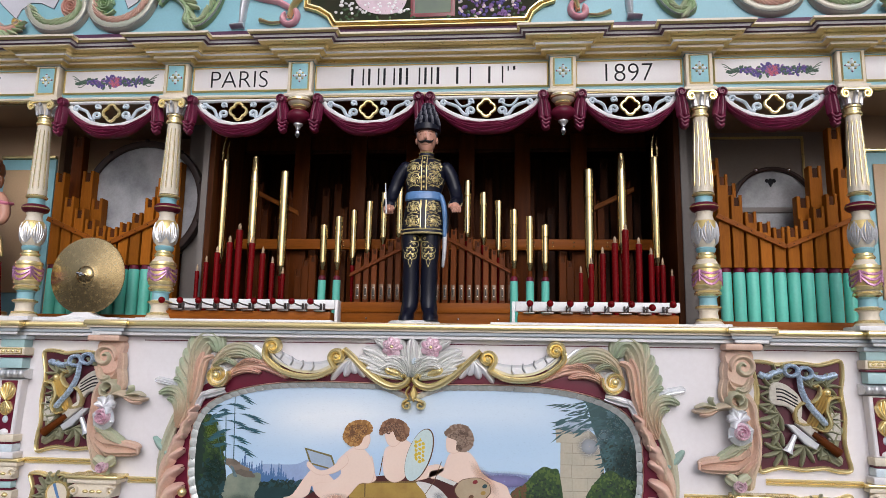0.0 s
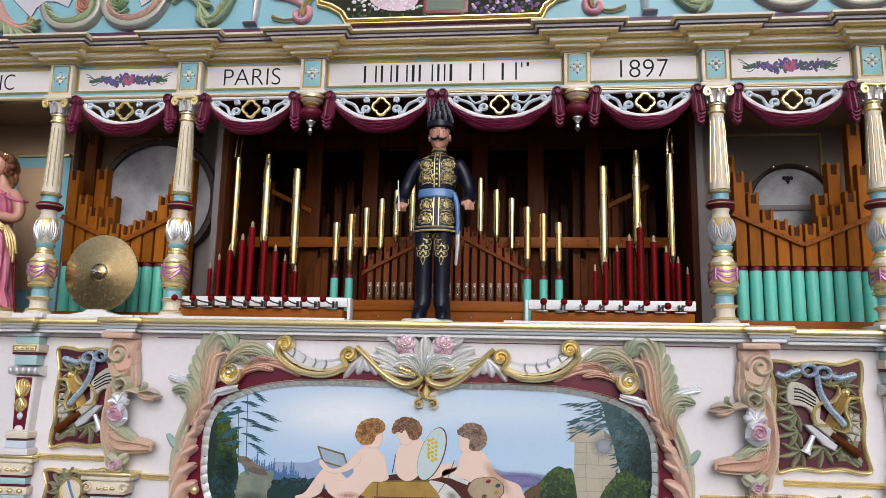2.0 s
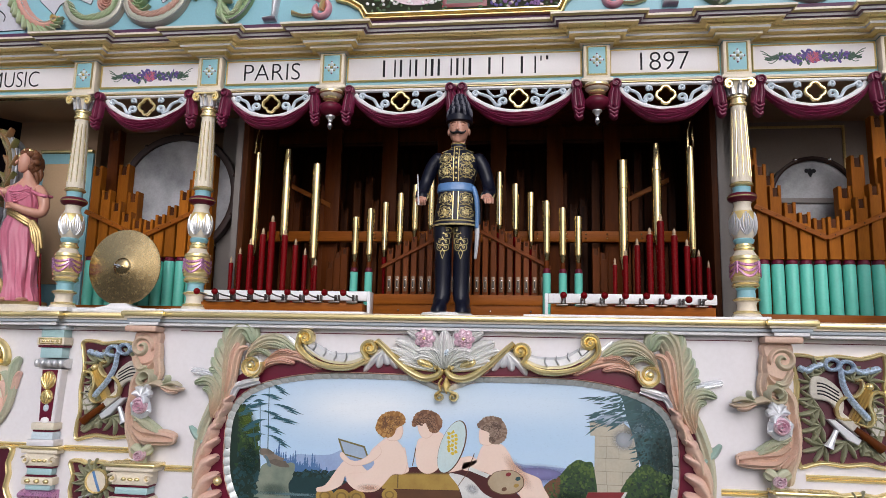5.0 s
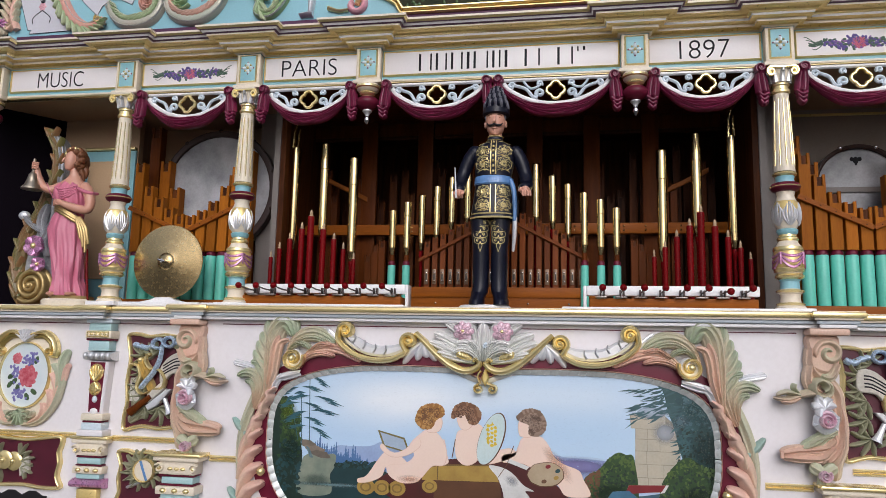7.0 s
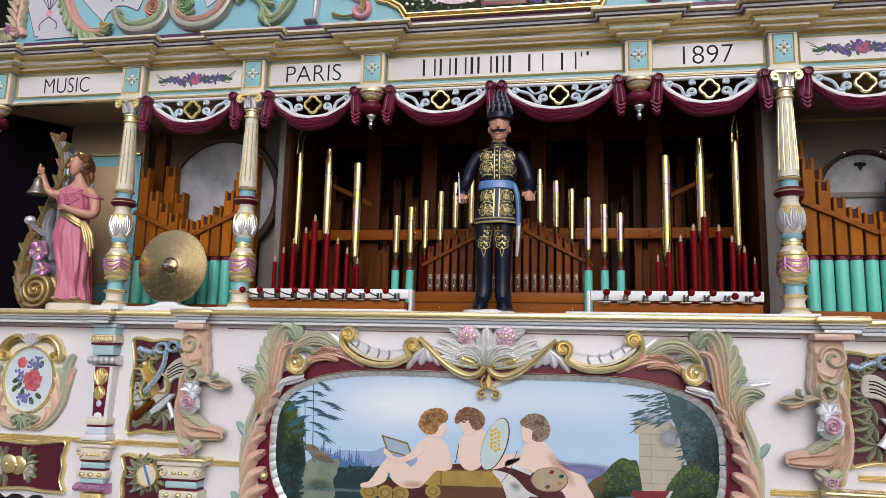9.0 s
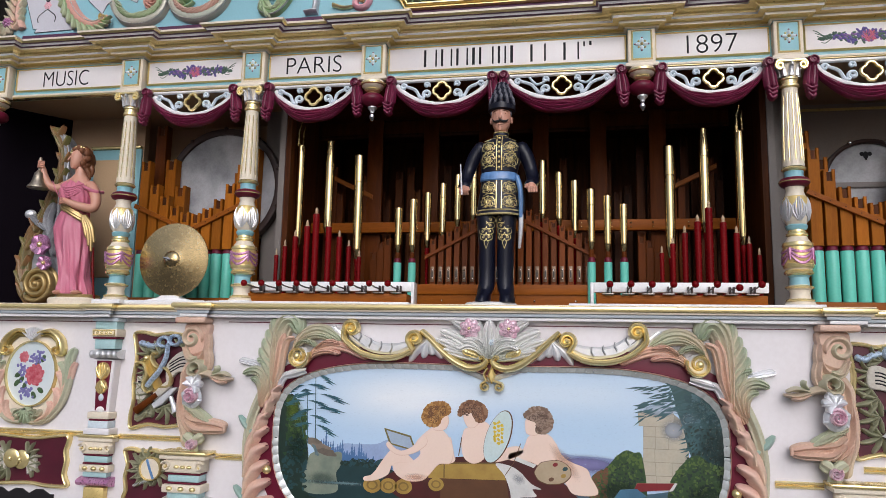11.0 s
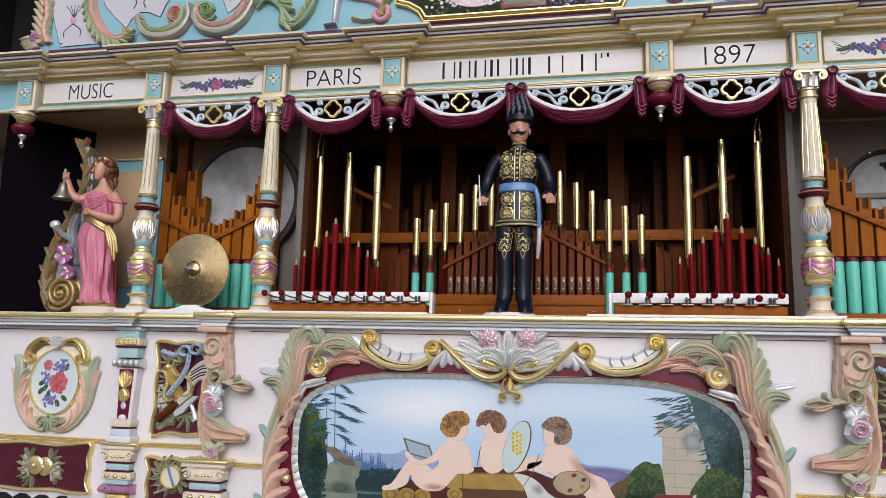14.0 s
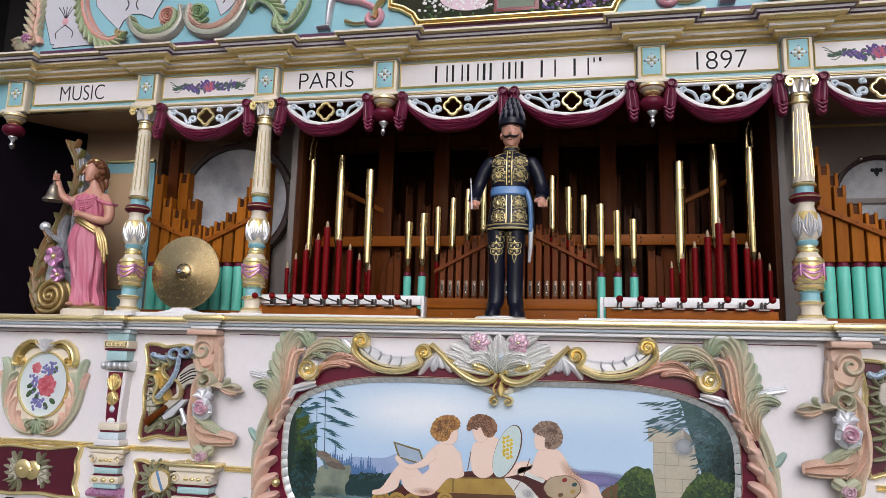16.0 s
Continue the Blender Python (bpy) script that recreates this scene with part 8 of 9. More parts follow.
for s in (-1, 1):
    N = lambda *pts: [(mx + s * p[0], mz + p[1]) for p in pts]
    bm = bmesh.new()
    ribbon(bm, spline(N((0.03, 0.185), (0.09, 0.195), (0.145, 0.155), (0.158, 0.095), (0.128, 0.09)), 6), lambda t: 0.014 + 0.016 * math.sin(math.pi * t), 0.034, 0.016, 6)
    ribbon(bm, spiral(mx + s * 0.128, mz + 0.105, 0.006, 0.020, 90, 90 - s * 400, 24), 0.012, 0.030, 0.014, 5)
    part("gilt_arch", bm, GOLD, root, "gilt arched scroll")
    bm = bmesh.new()
    ribbon(bm, spline(N((0.04, 0.172), (0.085, 0.175), (0.122, 0.148), (0.132, 0.11)), 6), lambda t: 0.010 + 0.014 * math.sin(math.pi * t), 0.018, 0.014, 6)
    part("arch_hollow", bm, OLDOLIVE, root, "olive gold hollow of the scroll")
    W = lambda *pts: [Vector(p) for p in N(*pts)]
    for mat_, pts, w_, tn in ((SAGE, ((0.02, -0.222), (0.10, -0.205), (0.168, -0.130), (0.200, -0.030), (0.205, 0.080)), 0.038, (0.6, 0.1)), (SAGE, ((0.195, -0.05), (0.190, 0.03), (0.200, 0.085), (0.222, 0.118)), 0.050, (0.3, -0.1)), (SALMON, ((0.190, -0.06), (0.206, -0.01), (0.214, 0.030), (0.232, 0.055)), 0.034, (0.3, 0.9)), (SALMON, ((0.17, -0.13), (0.180, -0.07), (0.165, -0.020), (0.140, 0.012)), 0.044, (0.2, 1.0)), (SAGE, ((0.18, -0.06), (0.178, 0.0), (0.165, 0.035), (0.142, 0.052)), 0.036, (0.5, 0.0)), (SALMON, ((0.12, -0.19), (0.148, -0.145), (0.150, -0.095), (0.130, -0.062)), 0.042, (0.2, 1.0)), (SALMON, ((0.05, -0.215), (0.10, -0.188), (0.118, -0.150), (0.108, -0.122)), 0.034, (0.2, 0.8)), (SAGE, ((0.03, -0.20), (0.060, -0.178), (0.072, -0.160)), 0.028, (0.6, 0.2))):
        bm = bmesh.new()
        blade(bm, spline(W(*pts), 8), w_, 0.026, 0.015, 2, tn, 0.5, 0.45, 0.006)
        part("frame_leaf", bm, mat_, root, "salmon and sage frame leaf")
    bm = bmesh.new()
    ribbon(bm, spiral(mx + s * 0.038, mz - 0.185, 0.005, 0.022, 90, 90 + s * 400, 24), 0.012, 0.026, 0.012, 5)
    part("olive_curl", bm, OLIVE, root)
bm = bmesh.new()
for k in range(-3, 4):
    a = radians(90 + 17 * k)
    ribbon(bm, spline([(mx, mz + 0.150), (mx + 0.03 * math.cos(a), mz + 0.150 + 0.03 * math.sin(a)), (mx + 0.062 * math.cos(a), mz + 0.150 + 0.060 * math.sin(a))], 4), lambda t: 0.006 + 0.012 * t, 0.030, 0.014, 5)
part("silver_shell", bm, SHELL, root, "pale carved shell")
bm = bmesh.new()
for k in range(-3, 4):
    a = radians(-90 + 20 * k)
    ribbon(bm, spline([(mx, mz - 0.155), (mx + 0.04 * math.cos(a), mz - 0.155 + 0.04 * math.sin(a)), (mx + 0.075 * math.cos(a), mz - 0.155 + 0.07 * math.sin(a))], 4), lambda t: 0.018 * math.sin(math.pi * (0.3 + 0.6 * t)), 0.026, 0.014, 5)
part("foot_shell", bm, LEAFGREEN, root, "sage carved shell")
CRESTGREEN = material("crest_green_paint", (0.27, 0.43, 0.20), 0.36, second=(0.42, 0.50, 0.30), scale=9, amount=0.6, edge=(0.55, 0.56, 0.38), dirt=0.25, bump=0.15)
CRESTPINK = material("crest_pink_paint", (0.66, 0.30, 0.25), 0.36, second=(0.60, 0.46, 0.34), scale=9, amount=0.6, edge=(0.66, 0.48, 0.38), dirt=0.25, bump=0.15)
CRESTSAGE = material("silvered_sage_paint", (0.44, 0.49, 0.40), 0.32, 0.2, second=(0.58, 0.46, 0.38), scale=6, amount=0.9, dirt=0.2, bump=0.15)

# ---- crest carvings ----
PLATE = material("pale_grey_white_paint", (0.62, 0.62, 0.67), 0.4, scale=4, amount=0.25, dirt=0.08)
for s in (-1, 1):
    M = lambda *pts: [(s * p[0], p[1]) for p in pts]
    V = lambda *pts: [Vector(p) for p in M(*pts)]
    a0 = 0 if s > 0 else 180
    def plate(outline, label):
        root = thing("painted_plate", s * outline[0][0], 0, outline[0][1], label, "painted panel")
        o = M(*outline)
        bm = bmesh.new()
        slab(bm, o, -0.0005, -0.0035, 0.0006)
        part("white_field", bm, PLATE, root, smooth=False)
        bm = bmesh.new()
        q = [Vector(p) for p in o]
        ribbon(bm, q + q[:2], 0.0028, 0.002, -0.003, 4)
        part("blue_outline", bm, INK, root)
        return root
    pl = plate([(2.415, 3.60), (2.40, 3.72), (2.20, 3.72), (2.206, 3.58), (2.175, 3.50), (2.110, 3.384), (2.335, 3.379), (2.325, 3.40), (2.345, 3.40), (2.38, 3.50)], "white crest panel with a ribbon-tied painted posy")
    bm = bmesh.new()
    for sd in (-1, 1):
        ribbon(bm, spline([(s * 2.275, 3.50), (s * 2.275 + sd * 0.035, 3.475), (s * 2.275 + sd * 0.05, 3.455), (s * 2.275 + sd * 0.045, 3.43)], 4), 0.005, 0.001, -0.0036, 4)
    for k in range(5):
        ribbon(bm, spline([(s * 2.275, 3.53), (s * 2.275 + 0.012 * (k - 2), 3.57), (s * 2.275 + 0.024 * (k - 2), 3.60)], 3), 0.004, 0.001, -0.0036, 4)
    part("dark_ribbon", bm, INK, pl)
    bm = bmesh.new()
    flower(bm, s * 2.275, 3.52, 0.022, -0.0034, 6, 2, 0.004, (0, 0))
    part("painted_rose", bm, ROSE, pl)
    for o in ([(2.13, 3.70), (2.105, 3.59), (2.04, 3.52), (1.967, 3.453), (1.945, 3.50), (1.90, 3.533), (1.85, 3.53), (1.785, 3.500), (1.76, 3.56), (1.735, 3.60), (1.73, 3.70)], [(1.47, 3.70), (1.46, 3.58), (1.421, 3.492), (1.38, 3.52), (1.345, 3.563), (1.30, 3.60), (1.28, 3.70)], [(1.17, 3.72), (1.165, 3.60), (1.11, 3.515), (1.04, 3.60), (1.03, 3.72)]):
        pl = plate(o, "white shield-shaped crest panel with a dark outline")
        cx = sum(p[0] for p in o) / len(o)
        bm = bmesh.new()
        for sd in (-1, 1):
            ribbon(bm, spline([(s * cx, 3.66), (s * cx + sd * 0.03, 3.62), (s * cx + sd * 0.02, 3.585), (s * cx + sd * 0.035, 3.555)], 4), 0.006, 0.001, -0.0036, 4)
        part("dark_ribbon", bm, INK, pl)
    def carving(label):
        return thing("crest_scroll", 0, -0.002, 3.4, label, "carved scroll", "carved scrolls on the crest")
    # end leaf
    root = carving("salmon and sage carved leaf at the crest's end")
    bm = bmesh.new()
    for k in range(9):
        z_ = 3.42 + 0.040 * k
        for sd in (-1, 1):
            blade(bm, spline(V((2.445, z_ - 0.02), (2.445 + sd * 0.022, z_ + 0.012), (2.450 + sd * 0.050, z_ + 0.052)), 6), 0.034, 0.022, -0.004, 1, (0.1, 0.9), 0.5, 0.5, 0.010)
    ribbon(bm, spline(M((2.40, 3.40), (2.43, 3.48), (2.42, 3.56), (2.44, 3.66)), 5), 0.035, 0.03, -0.001, 6)
    part("leaf", bm, LEAFPINK, root)
    bm = bmesh.new()
    for k in range(8):
        a_ = radians(150 + 30 * k)
        c_ = Vector((s * 2.490, 3.425))
        d_ = Vector((s * math.cos(a_), math.sin(a_)))
        blade(bm, spline([c_, c_ + d_ * 0.030 + Vector((0, 0.006)), c_ + d_ * 0.058 + Vector((s * 0.014, 0.0))], 6), 0.042, 0.026, -0.004, 2, (0.0, 0.7), 0.5, 0.5, 0.008)
    part("green_leaf", bm, LEAFGREEN, root)
    bm = bmesh.new()
    flower(bm, s * 2.475, 3.432, 0.030, -0.024, 6, 2, 0.016, (0, 0))
    part("mauve_flower", bm, MAUVE, root)
    # scrolls
    def scroll(path, w, lab, mats, lobes, side, curl=None, reach=0.04):
        root = carving(lab)
        bm = bmesh.new()
        ribbon(bm, path, lambda t: w * (0.35 + 0.75 * math.sin(math.pi * (0.1 + 0.85 * t))), lambda t: 0.020 + 0.014 * math.sin(math.pi * t), -0.001, 6)
        part("stem", bm, mats[0], root)
        bm = bmesh.new()
        inner = []
        for i, p in enumerate(path):
            d = (path[min(i + 1, len(path) - 1)] - path[max(i - 1, 0)]).normalized()
            inner.append(p + Vector((-d[1], d[0])) * side[0] * w * 0.22)
        n_ = len(inner)
        for k in range(2 * lobes):
            i = 1 + int((n_ - 4) * k / (2 * lobes))
            d = (inner[i + 1] - inner[i - 1]).normalized()
            nn = Vector((-d[1], d[0])) * side[0]
            size = reach * (0.55 + 0.65 * math.sin(math.pi * (k + 0.5) / (2 * lobes)))
            blade(bm, spline([inner[i], inner[i] + nn * size * 0.35 + d * size * 0.55, inner[i] + nn * size * 0.85 + d * size * 1.25], 5), size * 0.62, 0.018, -0.020, 1, (0.0, 0.8), 0.5, 0.6, 0.008, 0, 8)
        part("leaf", bm, mats[1], root)
        # beaded outer edge
        bm = bmesh.new()
        n = len(path)
        for i in range(2, n - 2):
            d = (path[i + 1] - path[i - 1]).normalized()
            nn = Vector((-d[1], d[0])) * (-side[0])
            for f in (0.0, 0.5):
                p = path[i] * (1 - f) + path[i + 1] * f + nn * w * 0.26
                dome(bm, p[0], p[1], 0.0045, 0.0045, -0.022, 0.012, 0, 6, 2)
        part("beading", bm, PEARL, root)
        if curl:
            cx, cz, r, mt = curl
            bm = bmesh.new()
            ribbon(bm, spiral(s * cx, cz, 0.004, r * 0.95, 0, 1000, 60), lambda t: 0.008 + 0.008 * t, 0.030, -0.004, 5)
            ribbon(bm, spiral(s * cx, cz, r * 0.9, r * 1.35, 0, 330, 24), 0.014, 0.022, -0.002, 5)
            part("rosette", bm, mt, root)
        return root
    scroll(spline(V((2.175, 3.72), (2.175, 3.62), (2.150, 3.53), (2.09, 3.44), (2.01, 3.395), (1.95, 3.41), (1.93, 3.44)), 6), 0.050, "salmon carved scroll with a gilt curl", (CRESTPINK, CRESTGREEN), 9, (s, -s))
    root = carving("small gilt carved curl")
    bm = bmesh.new()
    ribbon(bm, spiral(s * 1.945, 3.425, 0.006, 0.022, a0, a0 + s * 420, 24), 0.012, 0.026, -0.010, 5)
    part("curl", bm, GOLD, root)
    scroll(spline(V((1.905, 3.515), (1.875, 3.45), (1.82, 3.405), (1.735, 3.395), (1.66, 3.425), (1.625, 3.49), (1.64, 3.56)), 6), 0.055, "sage carved C scroll with a salmon rosette", (CRESTSAGE, CRESTGREEN), 9, (-s, s), (1.690, 3.505, 0.042, CRESTPINK))
    scroll(spline(V((1.585, 3.56), (1.59, 3.49), (1.555, 3.43), (1.48, 3.400), (1.40, 3.410), (1.335, 3.455), (1.295, 3.53), (1.285, 3.60)), 6), 0.055, "salmon carved C scroll with a sage rosette", (CRESTSAGE, CRESTPINK), 9, (-s, s), (1.530, 3.510, 0.042, CRESTGREEN))
    scroll(spline(V((1.265, 3.50), (1.225, 3.545), (1.17, 3.525), (1.125, 3.47), (1.13, 3.415), (1.075, 3.395), (1.015, 3.44), (0.975, 3.52), (0.965, 3.60)), 6), 0.040, "gilt and sage carved scroll", (CRESTGREEN, CRESTGREEN), 10, (-s, s))
    root = carving("silvered carved foot-shaped bracket")
    bm = bmesh.new()
    ribbon(bm, spline(M((0.855, 3.56), (0.865, 3.48), (0.868, 3.42), (0.872, 3.395)), 4), lambda t: 0.045 - 0.022 * t, 0.030, -0.001, 6)
    ribbon(bm, spline(M((0.855, 3.388), (0.885, 3.388), (0.918, 3.384)), 4), lambda t: 0.026 - 0.008 * t, 0.034, -0.001, 6)
    part("bracket", bm, SILVER, root)
    root = carving("rose-pink carved shell scroll with a gilt horn")
    bm = bmesh.new()
    p = spiral(s * 0.655, 3.425, 0.018, 0.045, a0 + s * 60, a0 - s * 220, 26)
    ribbon(bm, p + spline([p[-1]] + M((0.70, 3.50), (0.78, 3.52), (0.84, 3.54)), 4)[1:], 0.030, 0.026, -0.001, 6)
    part("shell", bm, ROSE, root)
    bm = bmesh.new()
    ribbon(bm, spline(M((0.645, 3.415), (0.635, 3.46), (0.60, 3.52)), 5), lambda t: 0.018 + 0.014 * t, 0.036, -0.010, 6)
    ribbon(bm, spline(M((0.69, 3.40), (0.735, 3.398), (0.785, 3.415)), 5), lambda t: 0.012 + 0.010 * t, 0.020, -0.004, 6)
    part("gilt_horn", bm, GOLD, root)

# centre crest painting
root = thing("crest_painting", -0.02, 0, 3.38, "dark flower painting in a gilt frame with notched corners", "painting")
o = [(-0.43, 3.384), (0.415, 3.384), (0.435, 3.425), (0.475, 3.458), (0.525, 3.475), (0.525, 3.95), (-0.56, 3.95), (-0.56, 3.475), (-0.505, 3.458), (-0.455, 3.425)]
bm = bmesh.new()
slab(bm, o, -0.0005, -0.008, 0.001)
part("dark_field", bm, material("dark_picture_ground", (0.040, 0.034, 0.020), 0.6, second=(0.014, 0.030, 0.015), scale=12, amount=0.8, dirt=0.1, spec=0.1), root, smooth=False)
for off, w, h, mt in ((0.0, 0.018, 0.030, GOLD), (0.016, 0.014, 0.020, OLDGOLD)):
    bm = bmesh.new()
    q = [Vector((-0.0175 + (p[0] + 0.0175) * (1 + 1.9 * off), p[1] - off * (1 if p[1] < 3.4 else 0.6))) for p in o]
    for a, b in zip(q, q[1:] + q[:1]):
        ribbon(bm, [a, a.lerp(b, 0.5), b], w, h, -0.004, 5)
    part("gilt_frame", bm, mt, root, "gilt notched frame")
bm = bmesh.new()
slab(bm, spline([(-0.36, 3.56), (-0.33, 3.47), (-0.25, 3.43), (-0.15, 3.435), (-0.11, 3.50), (-0.10, 3.60), (-0.30, 3.62)], 4, True), -0.008, -0.0105, 0.0005)
part("pink_plate", bm, picture_paint("pale_pink", (0.78, 0.58, 0.66)), root, smooth=False)
bm = bmesh.new()
slab(bm, [(-0.075, 3.425), (0.085, 3.425), (0.085, 3.60), (-0.075, 3.60)], -0.008, -0.0105, 0.0005)
part("green_plate", bm, P_GREEN, root, smooth=False)
bm = bmesh.new()
frame_of(bm, -0.095, 0.105, 3.410, 3.62, 0.02, -0.009, 0.003)
part("red_border", bm, P_RED, root)
rnd = random.Random(8)
for nm, mt, x0, x1, n in (("white_blossom", PANEL, -0.44, -0.10, 60), ("violet_blossom", BLOSSOM[3], 0.12, 0.42, 45), ("blue_blossom", BLOSSOM[0], 0.12, 0.40, 35), ("pale_blossom", BLOSSOM[4], 0.12, 0.42, 25), ("foliage", P_GREEN, -0.44, 0.42, 60)):
    bm = bmesh.new()
    for i in range(n):
        x, z = rnd.uniform(x0, x1), 3.405 + 0.12 * rnd.random() ** 1.4 + (0.03 if nm == "white_blossom" else 0)
        dome(bm, x, z, rnd.uniform(0.006, 0.013), rnd.uniform(0.005, 0.009), -0.0085 if nm != "foliage" else -0.0078, 0.003, rnd.uniform(0, 180), 7, 2)
    part(nm, bm, mt, root)

# ---- figures ----
FEATHER = material("grey_feather_paint", (0.15, 0.15, 0.18), 0.32, second=(0.12, 0.12, 0.15), scale=30, amount=0.6)
FACE = material("warm_flesh_paint", (0.58, 0.31, 0.22), 0.36, second=(0.60, 0.27, 0.19), scale=26, amount=0.5, dirt=0.06, bump=0.03)


def hoops(bm, rows, seg=32, mat=0, power=1.0, fold=None):
    """Skin stacked ovals (cx, cy, rx, ry, z); fold adds to the radius by angle and height."""
    out = []
    for cx, cy, rx, ry, z in rows:
        ring = []
        for i in range(seg):
            a = 2 * math.pi * i / seg
            c, s_ = math.cos(a), math.sin(a)
            c, s_ = math.copysign(abs(c) ** power, c), math.copysign(abs(s_) ** power, s_)
            f = fold(a, z) if fold else 0.0
            ring.append((cx + (rx + f) * c, cy + (ry + f) * s_, z))
        out.append(ring)
    vs = grid(bm, out, True, mat)
    for ring in (vs[0], vs[-1]):
        bm.faces.new(ring).material_index = mat


def limb(bm, pts, radii, mat=0, seg=14):
    """A tapering arm or leg through 3D points with a radius at each."""
    path = spline([(*p, r) for p, r in zip(pts, radii)], 6)
    tube(bm, [q[:3] for q in path], lambda t: path[min(int(round(t * (len(path) - 1))), len(path) - 1)][3], seg, mat)
    for q in (path[0], path[-1]):
        ball(bm, q[:3], q[3], seg=12, rings=8, mat=mat)


def bandmaster():
    """A plain painted wooden figure in a dark gold-braided coat, one mesh."""
    bm = bmesh.new()
    Y = -0.065
    mats = [NAVY, GOLD, SASH, FACE, SILVER, HAIR, WHITE, FEATHER, BLACK]
    hoops(bm, [(-0.036, Y - 0.01, 0.104, 0.075, 2.0365), (-0.036, Y - 0.01, 0.106, 0.077, 2.046), (-0.036, Y - 0.01, 0.098, 0.070, 2.052)], 32, 6)
    for s, cx in ((-1, -0.055), (1, 0.019)):
        # boots with pointed toes, then the legs
        rows = [(cx + s * 0.012, Y - 0.030, 0.030, 0.058, 2.052), (cx + s * 0.012, Y - 0.028, 0.031, 0.058, 2.066), (cx + s * 0.009, Y - 0.020, 0.030, 0.048, 2.084), (cx + s * 0.004, Y - 0.006, 0.032, 0.036, 2.105), (cx, Y, 0.034, 0.034, 2.13), (cx, Y + 0.002, 0.0335, 0.034, 2.17), (cx, Y, 0.035, 0.036, 2.22), (cx + s * 0.001, Y - 0.004, 0.034, 0.036, 2.285), (cx + s * 0.003, Y - 0.002, 0.038, 0.041, 2.34), (cx + s * 0.004, Y, 0.043, 0.048, 2.42)]
        hoops(bm, rows, 24, 0, 1.0, lambda a, z: 0.0016 * math.sin(z * 150 + 2 * a) * (1 if z < 2.20 else 0.3))
        # braided knot on the thigh
        yk = lambda x, z: Y - 0.041 * math.sqrt(max(0.05, 1 - ((x - cx) / 0.039) ** 2)) - 0.003
        def stitch(pts, r=0.0015):
            tube(bm, [(p[0], yk(p[0], p[1]), p[1]) for p in pts], r, 5, 1)
        for q in (-1, 1):
            for k in range(4):
                z0 = 2.395 - 0.024 * k
                w = 0.029 - 0.003 * k
                stitch(spline([(cx, z0), (cx + q * w, z0 + 0.004), (cx + q * w * 1.15, z0 - 0.014), (cx + q * 0.006, z0 - 0.022), (cx, z0 - 0.012)], 5))
                stitch(spiral(cx + q * w * 0.55, z0 - 0.008, 0.001, 0.007, 90, 90 + q * 420, 12))
            stitch(spline([(cx, 2.305), (cx + q * 0.008, 2.295), (cx + q * 0.004, 2.280), (cx, 2.268)], 4))
    # coat
    body = [(-0.009, 0.093, 0.066, 2.404), (-0.009, 0.092, 0.066, 2.412), (-0.009, 0.084, 0.060, 2.47), (-0.009, 0.075, 0.054, 2.535), (-0.009, 0.072, 0.052, 2.566), (-0.008, 0.076, 0.055, 2.60), (-0.004, 0.084, 0.062, 2.645), (-0.003, 0.085, 0.062, 2.68), (-0.002, 0.076, 0.052, 2.708), (-0.002, 0.052, 0.042, 2.726), (-0.002, 0.033, 0.034, 2.736), (-0.002, 0.031, 0.033, 2.758)]
    hoops(bm, [(c, Y, rx, ry, z) for c, rx, ry, z in body], 40, 0, 0.86)
    def girth(z):
        for p, q in zip(body, body[1:]):
            if p[3] <= z <= q[3]:
                u = (z - p[3]) / max(1e-6, q[3] - p[3])
                return [p[k] + (q[k] - p[k]) * u for k in range(3)]
        return body[0][:3] if z < body[0][3] else body[-1][:3]
    def on(x, z, out=0.0015):
        c, rx, ry = girth(z)
        u = min(0.985, abs(x - c) / rx)
        return (x, Y - ry * (1 - u ** (2 / 0.86)) ** (0.86 / 2) - out, z)
    def braid(pts, r=0.0015, mat=1):
        tube(bm, [on(p[0], p[1]) for p in pts], r, 5, mat)
    for z, k in ((2.408, 0.004), (2.424, 0.003), (2.756, 0.003), (2.740, 0.002)):
        c, rx, ry = girth(z)
        hoops(bm, [(c, Y, rx + 0.001, ry + 0.001, z - k), (c, Y, rx + 0.003, ry + 0.003, z), (c, Y, rx + 0.001, ry + 0.001, z + k)], 40, 1, 0.86)
    c, rx, ry = girth(2.566)
    hoops(bm, [(c, Y, rx + 0.002, ry + 0.002, 2.548), (c, Y, rx + 0.006, ry + 0.006, 2.553), (c, Y, rx + 0.005, ry + 0.005, 2.578), (c, Y, rx + 0.002, ry + 0.002, 2.584)], 40, 2, 0.86)
    for dx in (-0.0105, 0.0105):
        for z0, z1 in ((2.588, 2.735), (2.428, 2.546)):
            braid([(-0.004 + dx, z0 + (z1 - z0) * k / 12) for k in range(13)], 0.0026)
    for k in range(7):
        ball(bm, on(-0.004, 2.600 + 0.021 * k, 0.004), 0.0058, seg=10, rings=6, mat=1)
    rnd = random.Random(3)
